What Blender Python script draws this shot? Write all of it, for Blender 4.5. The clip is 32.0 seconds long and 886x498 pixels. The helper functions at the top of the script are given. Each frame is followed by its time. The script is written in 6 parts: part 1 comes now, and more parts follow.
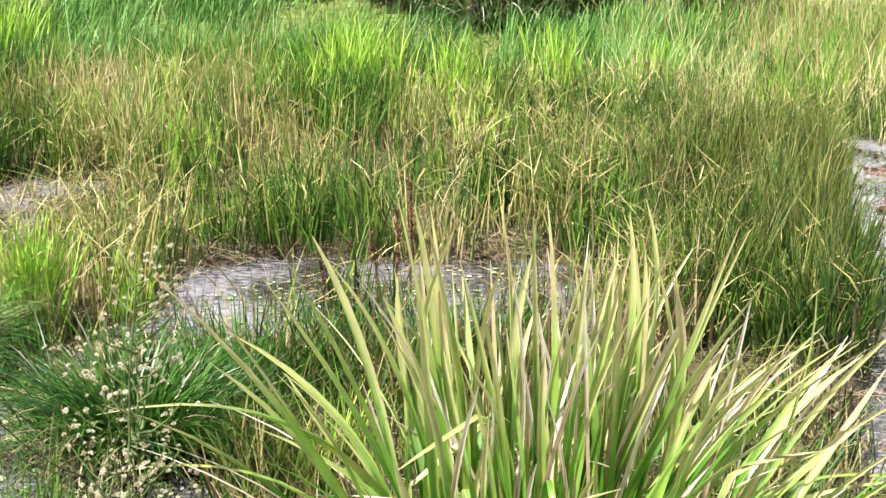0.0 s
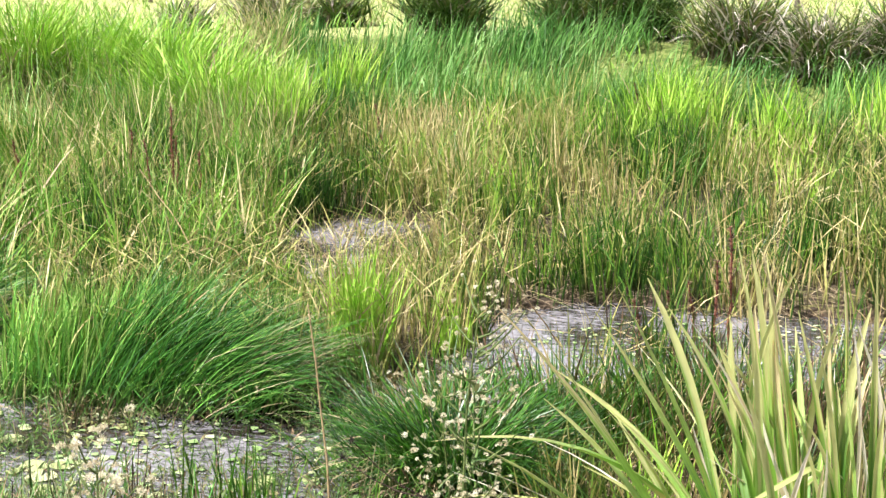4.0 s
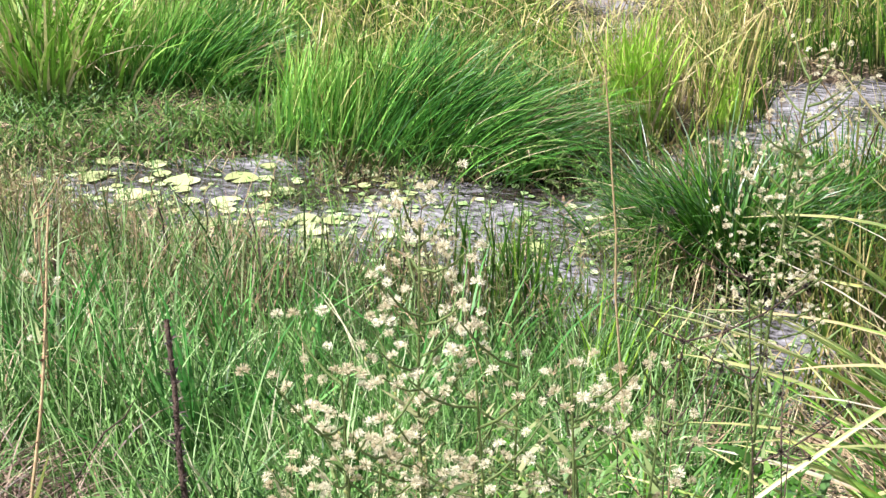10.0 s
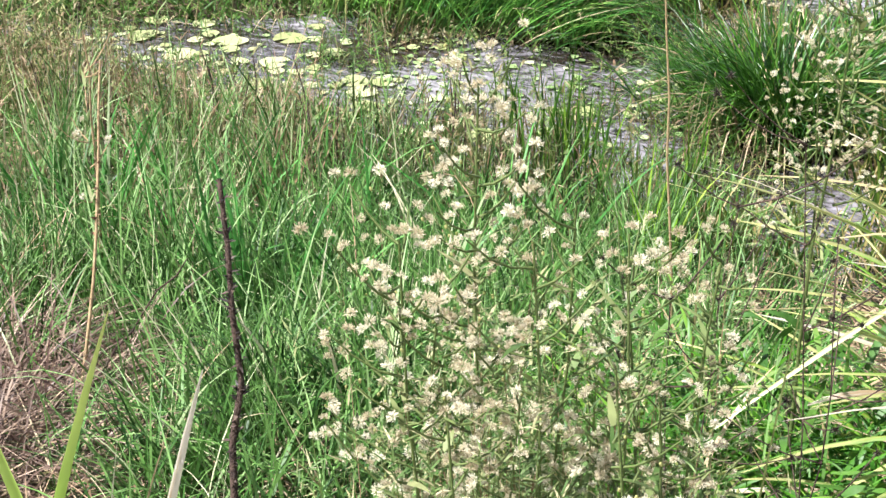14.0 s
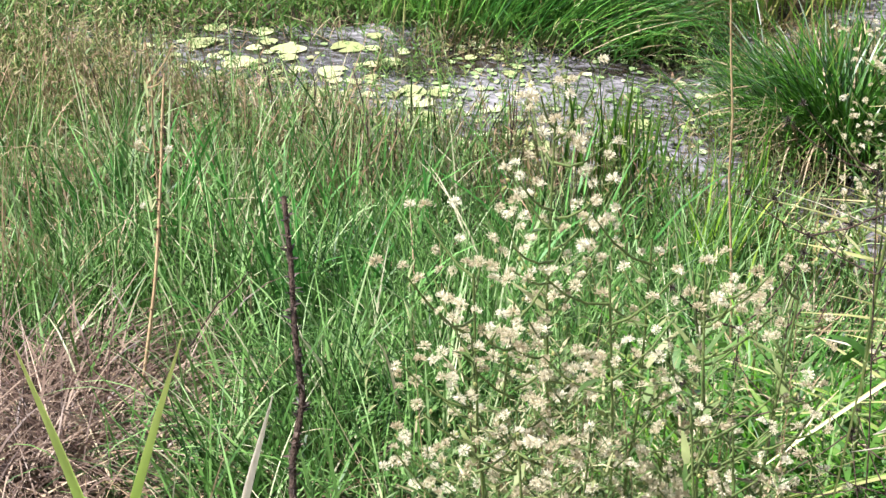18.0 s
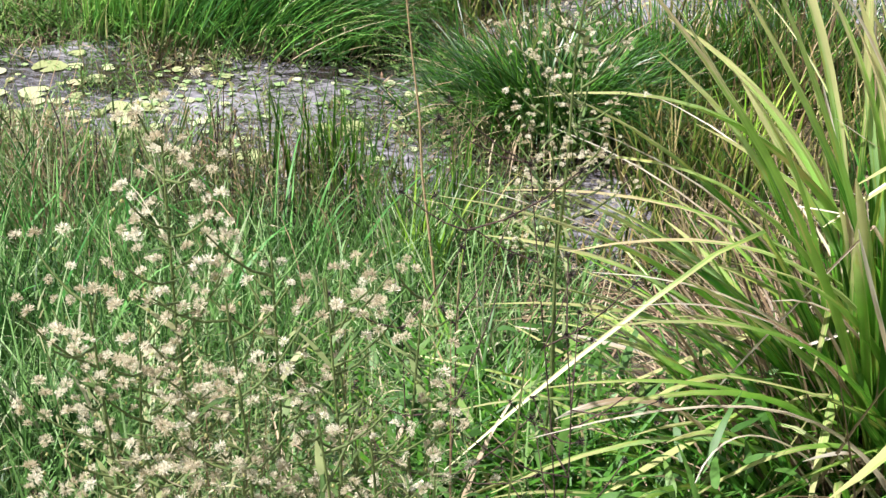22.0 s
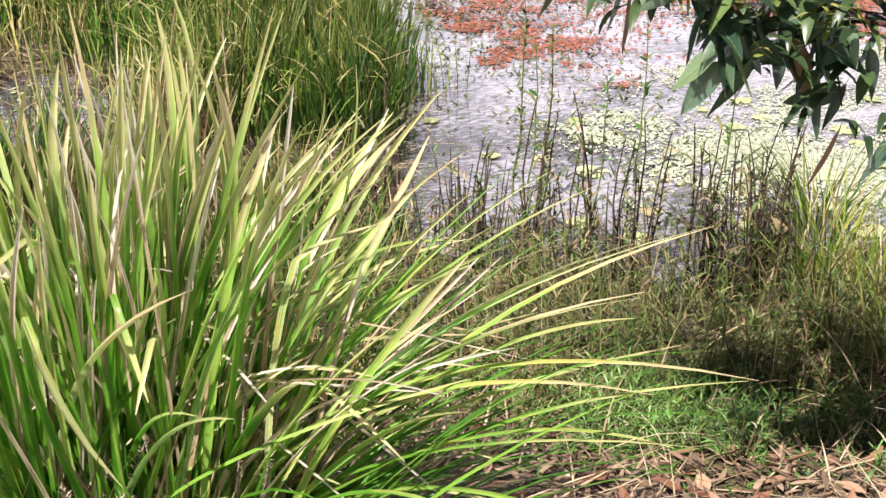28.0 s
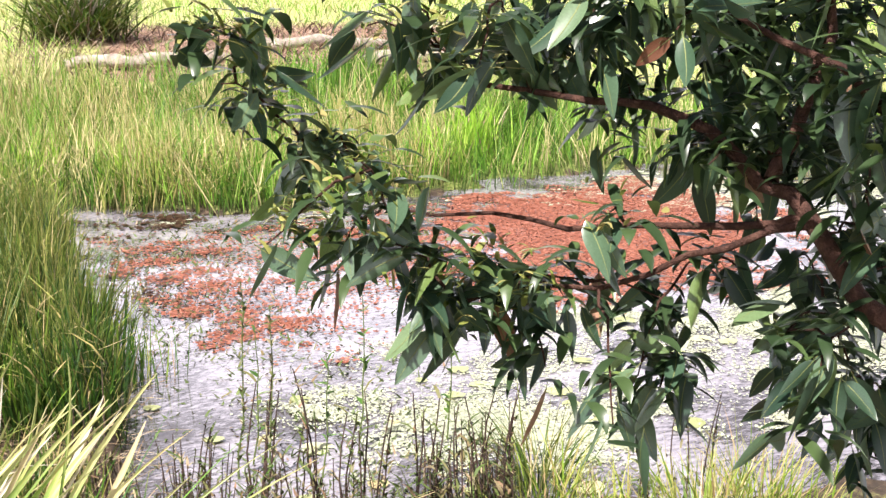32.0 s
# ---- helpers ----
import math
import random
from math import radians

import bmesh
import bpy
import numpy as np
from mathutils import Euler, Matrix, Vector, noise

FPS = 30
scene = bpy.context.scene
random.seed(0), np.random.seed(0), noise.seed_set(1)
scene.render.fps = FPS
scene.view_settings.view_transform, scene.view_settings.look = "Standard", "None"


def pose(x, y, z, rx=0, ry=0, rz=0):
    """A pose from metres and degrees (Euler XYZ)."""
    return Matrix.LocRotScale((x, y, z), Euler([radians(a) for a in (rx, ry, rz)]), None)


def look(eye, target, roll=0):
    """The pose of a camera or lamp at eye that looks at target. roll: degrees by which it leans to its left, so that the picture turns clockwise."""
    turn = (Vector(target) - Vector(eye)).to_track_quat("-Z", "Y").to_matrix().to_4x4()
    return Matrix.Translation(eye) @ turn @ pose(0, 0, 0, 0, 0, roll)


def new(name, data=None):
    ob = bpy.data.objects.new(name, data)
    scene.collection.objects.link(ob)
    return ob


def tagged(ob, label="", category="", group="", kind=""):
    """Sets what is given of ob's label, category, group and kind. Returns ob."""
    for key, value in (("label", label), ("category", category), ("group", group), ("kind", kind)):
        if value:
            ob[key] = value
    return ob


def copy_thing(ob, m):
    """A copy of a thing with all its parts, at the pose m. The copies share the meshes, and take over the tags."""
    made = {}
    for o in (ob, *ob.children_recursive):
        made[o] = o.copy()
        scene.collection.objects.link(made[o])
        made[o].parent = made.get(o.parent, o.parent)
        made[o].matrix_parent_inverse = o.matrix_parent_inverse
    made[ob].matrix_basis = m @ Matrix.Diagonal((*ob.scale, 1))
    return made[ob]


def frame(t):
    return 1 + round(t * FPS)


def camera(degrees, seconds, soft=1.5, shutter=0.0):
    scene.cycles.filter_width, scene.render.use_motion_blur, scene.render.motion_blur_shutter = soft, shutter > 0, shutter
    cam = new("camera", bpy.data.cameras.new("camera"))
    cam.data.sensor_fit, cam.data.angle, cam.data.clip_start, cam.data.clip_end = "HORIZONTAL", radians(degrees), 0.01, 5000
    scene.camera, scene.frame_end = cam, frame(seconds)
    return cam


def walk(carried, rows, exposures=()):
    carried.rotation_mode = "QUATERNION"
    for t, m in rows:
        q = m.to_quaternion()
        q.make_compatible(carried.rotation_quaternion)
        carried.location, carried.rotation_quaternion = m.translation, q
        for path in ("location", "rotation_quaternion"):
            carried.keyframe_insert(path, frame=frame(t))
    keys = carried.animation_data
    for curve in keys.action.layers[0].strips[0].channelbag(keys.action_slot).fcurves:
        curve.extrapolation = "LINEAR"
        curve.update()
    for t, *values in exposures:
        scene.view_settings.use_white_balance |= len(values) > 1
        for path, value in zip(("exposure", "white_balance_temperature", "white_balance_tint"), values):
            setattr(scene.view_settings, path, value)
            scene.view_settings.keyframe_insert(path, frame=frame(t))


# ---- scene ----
cam = camera(32.96, 32.0, soft=1.45)
# seconds, place, turn to the right, tilt, lean (degrees)
ROWS = (
    (0, 0.105, -0.065, 1.936, 0.92, -15.93, 1.14),
    (0.5, 0.102, -0.078, 1.944, 0.46, -15.98, 1.06),
    (1, 0.094, -0.092, 1.958, -0.39, -16.03, 0.92),
    (1.5, 0.084, -0.106, 1.970, -1.47, -15.87, 0.75),
    (2, 0.074, -0.119, 1.974, -2.72, -15.22, 0.64),
    (2.5, 0.064, -0.130, 1.973, -4.18, -14.58, 0.63),
    (3, 0.055, -0.135, 1.963, -6.10, -14.23, 0.63),
    (3.5, 0.055, -0.128, 1.948, -8.56, -14.15, 0.56),
    (4, 0.059, -0.105, 1.928, -11.18, -14.16, 0.48),
    (4.5, 0.060, -0.063, 1.899, -14.03, -14.18, 0.47),
    (6.5, -0.050, 0.012, 1.884, -20.14, -14.19, -0.09),
    (7, -0.053, -0.001, 1.882, -20.15, -15.11, 0.04),
    (7.5, -0.056, -0.001, 1.878, -20.28, -16.41, 0.03),
    (8, -0.059, 0.008, 1.874, -20.45, -18.21, -0.02),
    (8.5, -0.061, 0.017, 1.871, -20.56, -19.92, -0.05),
    (9, -0.061, 0.022, 1.871, -20.78, -21.16, -0.08),
    (9.5, -0.060, 0.024, 1.869, -21.01, -22.12, -0.14),
    (10, -0.062, 0.025, 1.866, -21.23, -23.03, -0.20),
    (10.5, -0.064, 0.027, 1.863, -21.45, -23.95, -0.23),
    (11, -0.065, 0.027, 1.862, -21.73, -24.98, -0.21),
    (11.5, -0.066, 0.023, 1.862, -22.04, -25.91, -0.18),
    (12, -0.066, 0.017, 1.861, -22.37, -26.65, -0.15),
    (12.5, -0.066, 0.017, 1.860, -22.67, -27.36, -0.13),
    (13, -0.066, 0.019, 1.860, -22.91, -27.84, -0.14),
    (13.5, -0.068, 0.022, 1.860, -23.06, -28.17, -0.21),
    (14, -0.072, 0.023, 1.862, -23.16, -28.21, -0.34),
    (14.5, -0.079, 0.019, 1.866, -23.47, -28.25, -0.49),
    (15, -0.084, 0.012, 1.871, -23.86, -28.21, -0.57),
    (15.5, -0.086, 0.011, 1.874, -24.29, -28.18, -0.61),
    (17.5, -0.103, 0.026, 1.877, -25.20, -28.04, -0.48),
    (18, -0.096, 0.027, 1.881, -25.27, -28.05, -0.47),
    (18.5, -0.088, 0.027, 1.881, -25.21, -28.04, -0.46),
    (19, -0.079, 0.033, 1.878, -25.22, -27.93, -0.40),
    (19.5, -0.072, 0.044, 1.878, -24.89, -28.03, -0.29),
    (20, -0.058, 0.053, 1.882, -24.47, -28.05, -0.23),
    (20.5, -0.032, 0.059, 1.888, -23.48, -27.94, -0.20),
    (21, -0.010, 0.065, 1.893, -21.46, -28.00, -0.11),
    (21.5, -0.005, 0.076, 1.887, -18.67, -28.02, 0.02),
    (22, -0.003, 0.083, 1.878, -14.69, -27.97, -0.09),
    (22.5, 0.011, 0.072, 1.883, -10.18, -28.19, -0.46),
    (23, 0.023, 0.063, 1.890, -5.70, -28.36, -0.62),
    (23.5, 0.027, 0.063, 1.892, -1.45, -28.43, -0.40),
    (24, 0.027, 0.064, 1.893, 2.66, -28.43, -0.00),
    (24.5, 0.021, 0.063, 1.886, 6.53, -28.35, 0.37),
    (25, 0.009, 0.056, 1.862, 10.37, -26.72, 0.60),
    (25.5, 0.001, 0.040, 1.836, 12.62, -25.55, 0.75),
    (27.5, 0.083, -0.004, 1.906, 17.84, -25.13, -0.10),
    (28, 0.090, -0.007, 1.904, 19.77, -23.34, -0.12),
    (28.5, 0.093, -0.005, 1.902, 22.11, -20.75, -0.05),
    (29, 0.094, -0.004, 1.902, 24.49, -18.06, -0.03),
    (29.5, 0.095, -0.012, 1.904, 26.14, -15.83, -0.15),
    (30, 0.095, -0.017, 1.904, 27.49, -14.42, -0.22),
    (30.5, 0.093, -0.022, 1.905, 28.60, -13.66, -0.19),
    (31, 0.091, -0.034, 1.907, 29.49, -13.17, -0.20),
    (31.5, 0.090, -0.045, 1.909, 30.27, -12.84, -0.23),
    (32, 0.088, -0.055, 1.910, 30.72, -12.70, -0.28),
)

walk(cam, [(t, pose(x, y, z, 90 + tilt, 0, -turn) @ pose(0, 0, 0, 0, 0, lean)) for t, x, y, z, turn, tilt, lean in ROWS],
     exposures=((0, 1.28, 6400, 13), (4, 1.34, 6350, 13), (8, 1.38, 6200, 14), (20, 1.28, 6150, 15), (24, 0.98, 6250, 17), (28, 0.98, 6550, 18), (32, 1.18, 6550, 19)))

# ---- sky and sun ----
SUN_EL, SUN_AZ = radians(57), radians(-126)  # height; clockwise from north (+y)
world = bpy.data.worlds.new("sky")
scene.world = world
world.use_nodes = True
wn, wl = world.node_tree.nodes, world.node_tree.links
sky = wn.new("ShaderNodeTexSky")
sky.sky_type, sky.sun_disc, sky.sun_elevation, sky.sun_rotation = "NISHITA", False, SUN_EL, SUN_AZ
sky.dust_density, sky.ozone_density = 2.5, 1.0
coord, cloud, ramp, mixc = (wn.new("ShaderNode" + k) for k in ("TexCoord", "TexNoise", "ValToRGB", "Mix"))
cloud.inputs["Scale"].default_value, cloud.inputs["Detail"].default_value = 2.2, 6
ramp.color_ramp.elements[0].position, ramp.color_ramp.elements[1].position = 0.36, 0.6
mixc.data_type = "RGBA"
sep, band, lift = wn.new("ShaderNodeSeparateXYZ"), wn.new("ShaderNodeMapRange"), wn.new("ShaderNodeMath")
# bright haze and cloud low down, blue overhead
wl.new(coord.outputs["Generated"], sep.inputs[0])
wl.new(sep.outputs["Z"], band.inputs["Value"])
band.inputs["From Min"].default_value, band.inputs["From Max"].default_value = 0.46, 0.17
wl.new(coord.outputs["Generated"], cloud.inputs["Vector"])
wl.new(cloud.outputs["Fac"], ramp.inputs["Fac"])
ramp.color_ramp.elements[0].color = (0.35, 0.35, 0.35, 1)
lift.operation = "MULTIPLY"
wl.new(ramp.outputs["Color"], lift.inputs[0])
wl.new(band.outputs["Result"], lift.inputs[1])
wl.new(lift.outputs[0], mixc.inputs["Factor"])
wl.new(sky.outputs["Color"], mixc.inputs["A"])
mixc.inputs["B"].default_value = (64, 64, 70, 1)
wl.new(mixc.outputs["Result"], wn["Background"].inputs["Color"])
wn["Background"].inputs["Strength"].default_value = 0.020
sun = new("sun", bpy.data.lights.new("sun", "SUN"))
sun.data.energy, sun.data.angle, sun.data.color = 5.0, radians(0.6), (1.0, 0.97, 0.90)
sun_dir = Vector((math.sin(SUN_AZ) * math.cos(SUN_EL), math.cos(SUN_AZ) * math.cos(SUN_EL), math.sin(SUN_EL)))
sun.matrix_world = look(sun_dir * 30, (0, 0, 0))

rng = np.random.default_rng(7)


# ---- materials ----
def shader(name, rough=0.5, spec=0.35):
    m = bpy.data.materials.new(name)
    m.use_nodes = True
    n, l = m.node_tree.nodes, m.node_tree.links
    b = n["Principled BSDF"]
    b.inputs["Roughness"].default_value = rough
    b.inputs["Specular IOR Level"].default_value = spec
    return m, n, l, b


def ramp_of(n, stops):
    r = n.new("ShaderNodeValToRGB")
    while len(r.color_ramp.elements) < len(stops):
        r.color_ramp.elements.new(0.5)
    for e, (p, c) in zip(r.color_ramp.elements, stops):
        e.position, e.color = p, (*c, 1)
    return r


def leaf_mat(name, stops, base=None, tip=None, rough=0.5, spec=0.35, through_light=0.18, tone="attribute", scale=60, jitter=0.5, tip_from=0.72, veins=None):
    """Foliage: a palette picked by each blade's own tone, a foot colour (darkened on some to paint shade), a drier tip,
    fine streaks, and light that passes the blade.
    """
    m, n, l, b = shader(name, rough, spec)
    # greens lean to clear leaf green, straw colours stay
    stops = [(q, (r * 0.88, g * 1.03, bl * 0.8) if g > 1.15 * r else (r, g, bl)) for q, (r, g, bl) in stops]
    pal = ramp_of(n, stops)
    if tone == "attribute":
        src = n.new("ShaderNodeAttribute")
        src.attribute_name = "tone"
        l.new(src.outputs["Fac"], pal.inputs["Fac"])
    else:
        src = n.new("ShaderNodeObjectInfo")
        l.new(src.outputs["Random"], pal.inputs["Fac"])
    col = pal.outputs["Color"]
    al = n.new("ShaderNodeAttribute")
    al.attribute_name = "along"
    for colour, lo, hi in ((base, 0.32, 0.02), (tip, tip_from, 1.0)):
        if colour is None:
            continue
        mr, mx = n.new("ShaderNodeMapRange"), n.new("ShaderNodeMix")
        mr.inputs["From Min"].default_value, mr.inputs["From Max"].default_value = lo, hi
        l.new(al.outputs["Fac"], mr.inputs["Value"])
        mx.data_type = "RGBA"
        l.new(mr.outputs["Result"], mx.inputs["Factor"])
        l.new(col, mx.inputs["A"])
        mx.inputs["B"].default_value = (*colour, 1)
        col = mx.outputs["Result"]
    tc, no, hv, vr = n.new("ShaderNodeTexCoord"), n.new("ShaderNodeTexNoise"), n.new("ShaderNodeHueSaturation"), n.new("ShaderNodeMapRange")
    if veins is not None:
        # stripes that run along the leaf, blotches, and an end that died back by its own length
        cr, inf, xyz = n.new("ShaderNodeAttribute"), n.new("ShaderNodeObjectInfo"), n.new("ShaderNodeCombineXYZ")
        cr.attribute_name = "across"
        seed = n.new("ShaderNodeMath")
        seed.operation, seed.inputs[1].default_value = "MULTIPLY", 90.0
        l.new(inf.outputs["Random"], seed.inputs[0])
        for src, sock in ((cr.outputs["Fac"], "X"), (al.outputs["Fac"], "Y"), (seed.outputs[0], "Z")):
            l.new(src, xyz.inputs[sock])
        for scl, detail, lo, hi, colour, use_end in (((5.0, 1.2, 1.0), 4, 0.50, 0.62, veins[0], False), ((1.5, 5.0, 1.0), 5, 0.57, 0.64, veins[1], False), ((1.2, 0.9, 1.0), 3, 1.28, 1.36, veins[2], True)):
            mp, nn, mr, mx = n.new("ShaderNodeMapping"), n.new("ShaderNodeTexNoise"), n.new("ShaderNodeMapRange"), n.new("ShaderNodeMix")
            mp.inputs["Scale"].default_value = scl
            l.new(xyz.outputs[0], mp.inputs["Vector"])
            l.new(mp.outputs[0], nn.inputs["Vector"])
            nn.inputs["Scale"].default_value, nn.inputs["Detail"].default_value = 1.6, detail
            v = nn.outputs["Fac"]
            if use_end:
                sm = n.new("ShaderNodeMath")
                l.new(v, sm.inputs[0])
                l.new(al.outputs["Fac"], sm.inputs[1])
                v = sm.outputs[0]
            mr.inputs["From Min"].default_value, mr.inputs["From Max"].default_value = lo, hi
            mr.inputs["To Max"].default_value = 0.85
            l.new(v, mr.inputs["Value"])
            mx.data_type = "RGBA"
            l.new(mr.outputs["Result"], mx.inputs["Factor"])
            l.new(col, mx.inputs["A"])
            mx.inputs["B"].default_value = (*colour, 1)
            col = mx.outputs["Result"]
    no.inputs["Scale"].default_value, no.inputs["Detail"].default_value = scale, 4
    l.new(tc.outputs["Object"], no.inputs["Vector"])
    vr.inputs["To Min"].default_value, vr.inputs["To Max"].default_value = 1 - jitter, 1 + jitter
    l.new(no.outputs["Fac"], vr.inputs["Value"])
    l.new(vr.outputs["Result"], hv.inputs["Value"])
    l.new(col, hv.inputs["Color"])
    l.new(hv.outputs["Color"], b.inputs["Base Color"])
    if through_light:
        tr, ms = n.new("ShaderNodeBsdfTranslucent"), n.new("ShaderNodeMixShader")
        l.new(hv.outputs["Color"], tr.inputs["Color"])
        ms.inputs[0].default_value = through_light
        l.new(b.outputs[0], ms.inputs[1])
        l.new(tr.outputs[0], ms.inputs[2])
        l.new(ms.outputs[0], n["Material Output"].inputs[0])
    return m


def plain_mat(name, colours, scale=20, rough=0.8, spec=0.3, bump=0.3, metal=0.0):
    m, n, l, b = shader(name, rough, spec)
    tc, no, no2 = n.new("ShaderNodeTexCoord"), n.new("ShaderNodeTexNoise"), n.new("ShaderNodeTexNoise")
    no.inputs["Scale"].default_value, no.inputs["Detail"].default_value, no.inputs["Roughness"].default_value = scale, 8, 0.7
    no2.inputs["Scale"].default_value, no2.inputs["Detail"].default_value = scale * 6, 4
    for q in (no, no2):
        l.new(tc.outputs["Object"], q.inputs["Vector"])
    k = len(colours) - 1
    r = ramp_of(n, [(0.3 + 0.4 * i / k, c) for i, c in enumerate(colours)])
    l.new(no.outputs["Fac"], r.inputs["Fac"])
    l.new(r.outputs["Color"], b.inputs["Base Color"])
    b.inputs["Metallic"].default_value = metal
    bu = n.new("ShaderNodeBump")
    bu.inputs["Strength"].default_value, bu.inputs["Distance"].default_value = bump, 0.01
    l.new(no2.outputs["Fac"], bu.inputs["Height"])
    l.new(bu.outputs[0], b.inputs["Normal"])
    return m


STRAW, DRY, DEEP = (0.60, 0.53, 0.27), (0.29, 0.225, 0.09), (0.035, 0.085, 0.014)
# dark feet on M_RUSH, M_REED, M_GRASS and M_FINE paint in the hollows' shade
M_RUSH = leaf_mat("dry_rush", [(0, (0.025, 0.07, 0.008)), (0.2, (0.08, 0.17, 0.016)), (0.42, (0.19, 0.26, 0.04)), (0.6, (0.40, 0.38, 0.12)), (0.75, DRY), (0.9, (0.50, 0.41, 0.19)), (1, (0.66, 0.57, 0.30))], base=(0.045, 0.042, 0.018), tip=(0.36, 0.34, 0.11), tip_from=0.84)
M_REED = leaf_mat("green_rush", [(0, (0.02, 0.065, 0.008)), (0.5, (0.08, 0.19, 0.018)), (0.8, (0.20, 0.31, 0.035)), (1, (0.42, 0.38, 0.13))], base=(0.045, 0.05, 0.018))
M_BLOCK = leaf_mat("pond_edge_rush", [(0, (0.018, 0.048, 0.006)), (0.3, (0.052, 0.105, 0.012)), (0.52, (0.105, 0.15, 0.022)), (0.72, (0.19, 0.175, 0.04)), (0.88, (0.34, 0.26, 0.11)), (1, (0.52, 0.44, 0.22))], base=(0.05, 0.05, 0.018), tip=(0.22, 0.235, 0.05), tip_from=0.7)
M_SHOREGRASS = leaf_mat("sunlit_shore_grass", [(0, (0.09, 0.15, 0.02)), (0.4, (0.24, 0.33, 0.04)), (0.7, (0.40, 0.42, 0.10)), (0.85, (0.36, 0.24, 0.11)), (1, (0.62, 0.55, 0.32))], base=(0.16, 0.12, 0.05), tip=(0.48, 0.46, 0.16), tip_from=0.7, through_light=0.3)
M_TEAL = leaf_mat("bluish_reed", [(0, (0.04, 0.12, 0.02)), (0.5, (0.12, 0.26, 0.06)), (0.8, (0.26, 0.41, 0.14)), (1, (0.46, 0.57, 0.30))], base=(0.07, 0.12, 0.03))
M_LIME = leaf_mat("young_reed", [(0, (0.14, 0.31, 0.02)), (0.5, (0.28, 0.46, 0.04)), (1, (0.48, 0.56, 0.13))], base=(0.16, 0.17, 0.05))
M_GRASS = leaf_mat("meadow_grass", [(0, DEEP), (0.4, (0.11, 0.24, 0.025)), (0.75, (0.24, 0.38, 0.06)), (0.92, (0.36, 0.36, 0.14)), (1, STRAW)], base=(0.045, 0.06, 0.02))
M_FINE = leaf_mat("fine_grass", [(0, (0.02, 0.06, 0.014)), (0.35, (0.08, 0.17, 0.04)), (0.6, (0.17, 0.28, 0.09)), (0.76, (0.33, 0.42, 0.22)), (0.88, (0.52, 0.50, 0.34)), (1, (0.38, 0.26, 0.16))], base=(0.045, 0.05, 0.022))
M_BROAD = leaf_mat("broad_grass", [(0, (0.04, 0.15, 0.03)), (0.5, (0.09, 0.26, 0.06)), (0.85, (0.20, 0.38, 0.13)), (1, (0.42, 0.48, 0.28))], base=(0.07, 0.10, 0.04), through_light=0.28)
M_RUSTY = leaf_mat("rusty_dead_stem", [(0, (0.05, 0.025, 0.016)), (0.6, (0.15, 0.085, 0.05)), (1, (0.42, 0.32, 0.18))], through_light=0.1)
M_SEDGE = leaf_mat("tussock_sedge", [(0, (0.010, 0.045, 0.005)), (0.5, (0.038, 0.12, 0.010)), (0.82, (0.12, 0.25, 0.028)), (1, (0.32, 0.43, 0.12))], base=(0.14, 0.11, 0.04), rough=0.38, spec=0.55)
M_THATCH = leaf_mat("dead_grass", [(0, (0.16, 0.10, 0.06)), (0.5, (0.36, 0.26, 0.16)), (1, (0.58, 0.48, 0.32))], through_light=0.15)
VEINS = ((0.24, 0.42, 0.06), (0.40, 0.44, 0.09), (0.56, 0.54, 0.24))
M_BLADE = leaf_mat("strap_leaf", [(0, (0.022, 0.115, 0.008)), (0.3, (0.062, 0.23, 0.014)), (0.6, (0.14, 0.35, 0.03)), (0.85, (0.28, 0.46, 0.08)), (1, (0.32, 0.46, 0.22))],
                   base=(0.045, 0.13, 0.014), tip=(0.58, 0.64, 0.24), tip_from=0.62, tone="object", scale=14, rough=0.36, spec=0.6, jitter=0.4, through_light=0.42, veins=VEINS)
M_BLADE2 = leaf_mat("strap_leaf_mass", [(0, (0.03, 0.11, 0.010)), (0.45, (0.09, 0.23, 0.02)), (0.68, (0.20, 0.33, 0.05)), (0.78, (0.40, 0.29, 0.17)), (1, (0.62, 0.49, 0.34))],
                    base=(0.06, 0.10, 0.02), rough=0.45, spec=0.4, scale=14, jitter=0.3, through_light=0.3)
M_DEADBLADE = leaf_mat("dead_strap_leaf", [(0, (0.36, 0.23, 0.13)), (0.4, (0.62, 0.46, 0.29)), (0.75, (0.74, 0.62, 0.42)), (1, (0.84, 0.76, 0.58))], tone="object", scale=18, rough=0.6, through_light=0.4, jitter=0.35, veins=((0.66, 0.56, 0.44), (0.26, 0.18, 0.12), (0.74, 0.68, 0.58)))
M_YELLOW = leaf_mat("yellowing_strap_leaf", [(0, (0.29, 0.45, 0.08)), (0.6, (0.47, 0.57, 0.17)), (1, (0.66, 0.68, 0.38))], base=(0.10, 0.20, 0.02), tip=(0.72, 0.70, 0.34), tone="object", scale=14, rough=0.45, through_light=0.42, veins=((0.22, 0.38, 0.06), (0.55, 0.46, 0.14), (0.68, 0.54, 0.32)))
M_GUM = leaf_mat("gum_leaf", [(0, (0.024, 0.045, 0.034)), (0.5, (0.052, 0.088, 0.064)), (0.85, (0.12, 0.165, 0.12)), (1, (0.22, 0.28, 0.10))], tone="object", scale=35, rough=0.30, spec=0.7, through_light=0.12, jitter=0.35)
M_GUMOLD = leaf_mat("dry_gum_leaf", [(0, (0.14, 0.055, 0.03)), (0.5, (0.27, 0.13, 0.08)), (1, (0.42, 0.26, 0.17))], tone="object", scale=40, rough=0.55, through_light=0.1)
M_RIB = plain_mat("leaf_midrib", [(0.13, 0.17, 0.06), (0.24, 0.26, 0.10)], 60, 0.5)
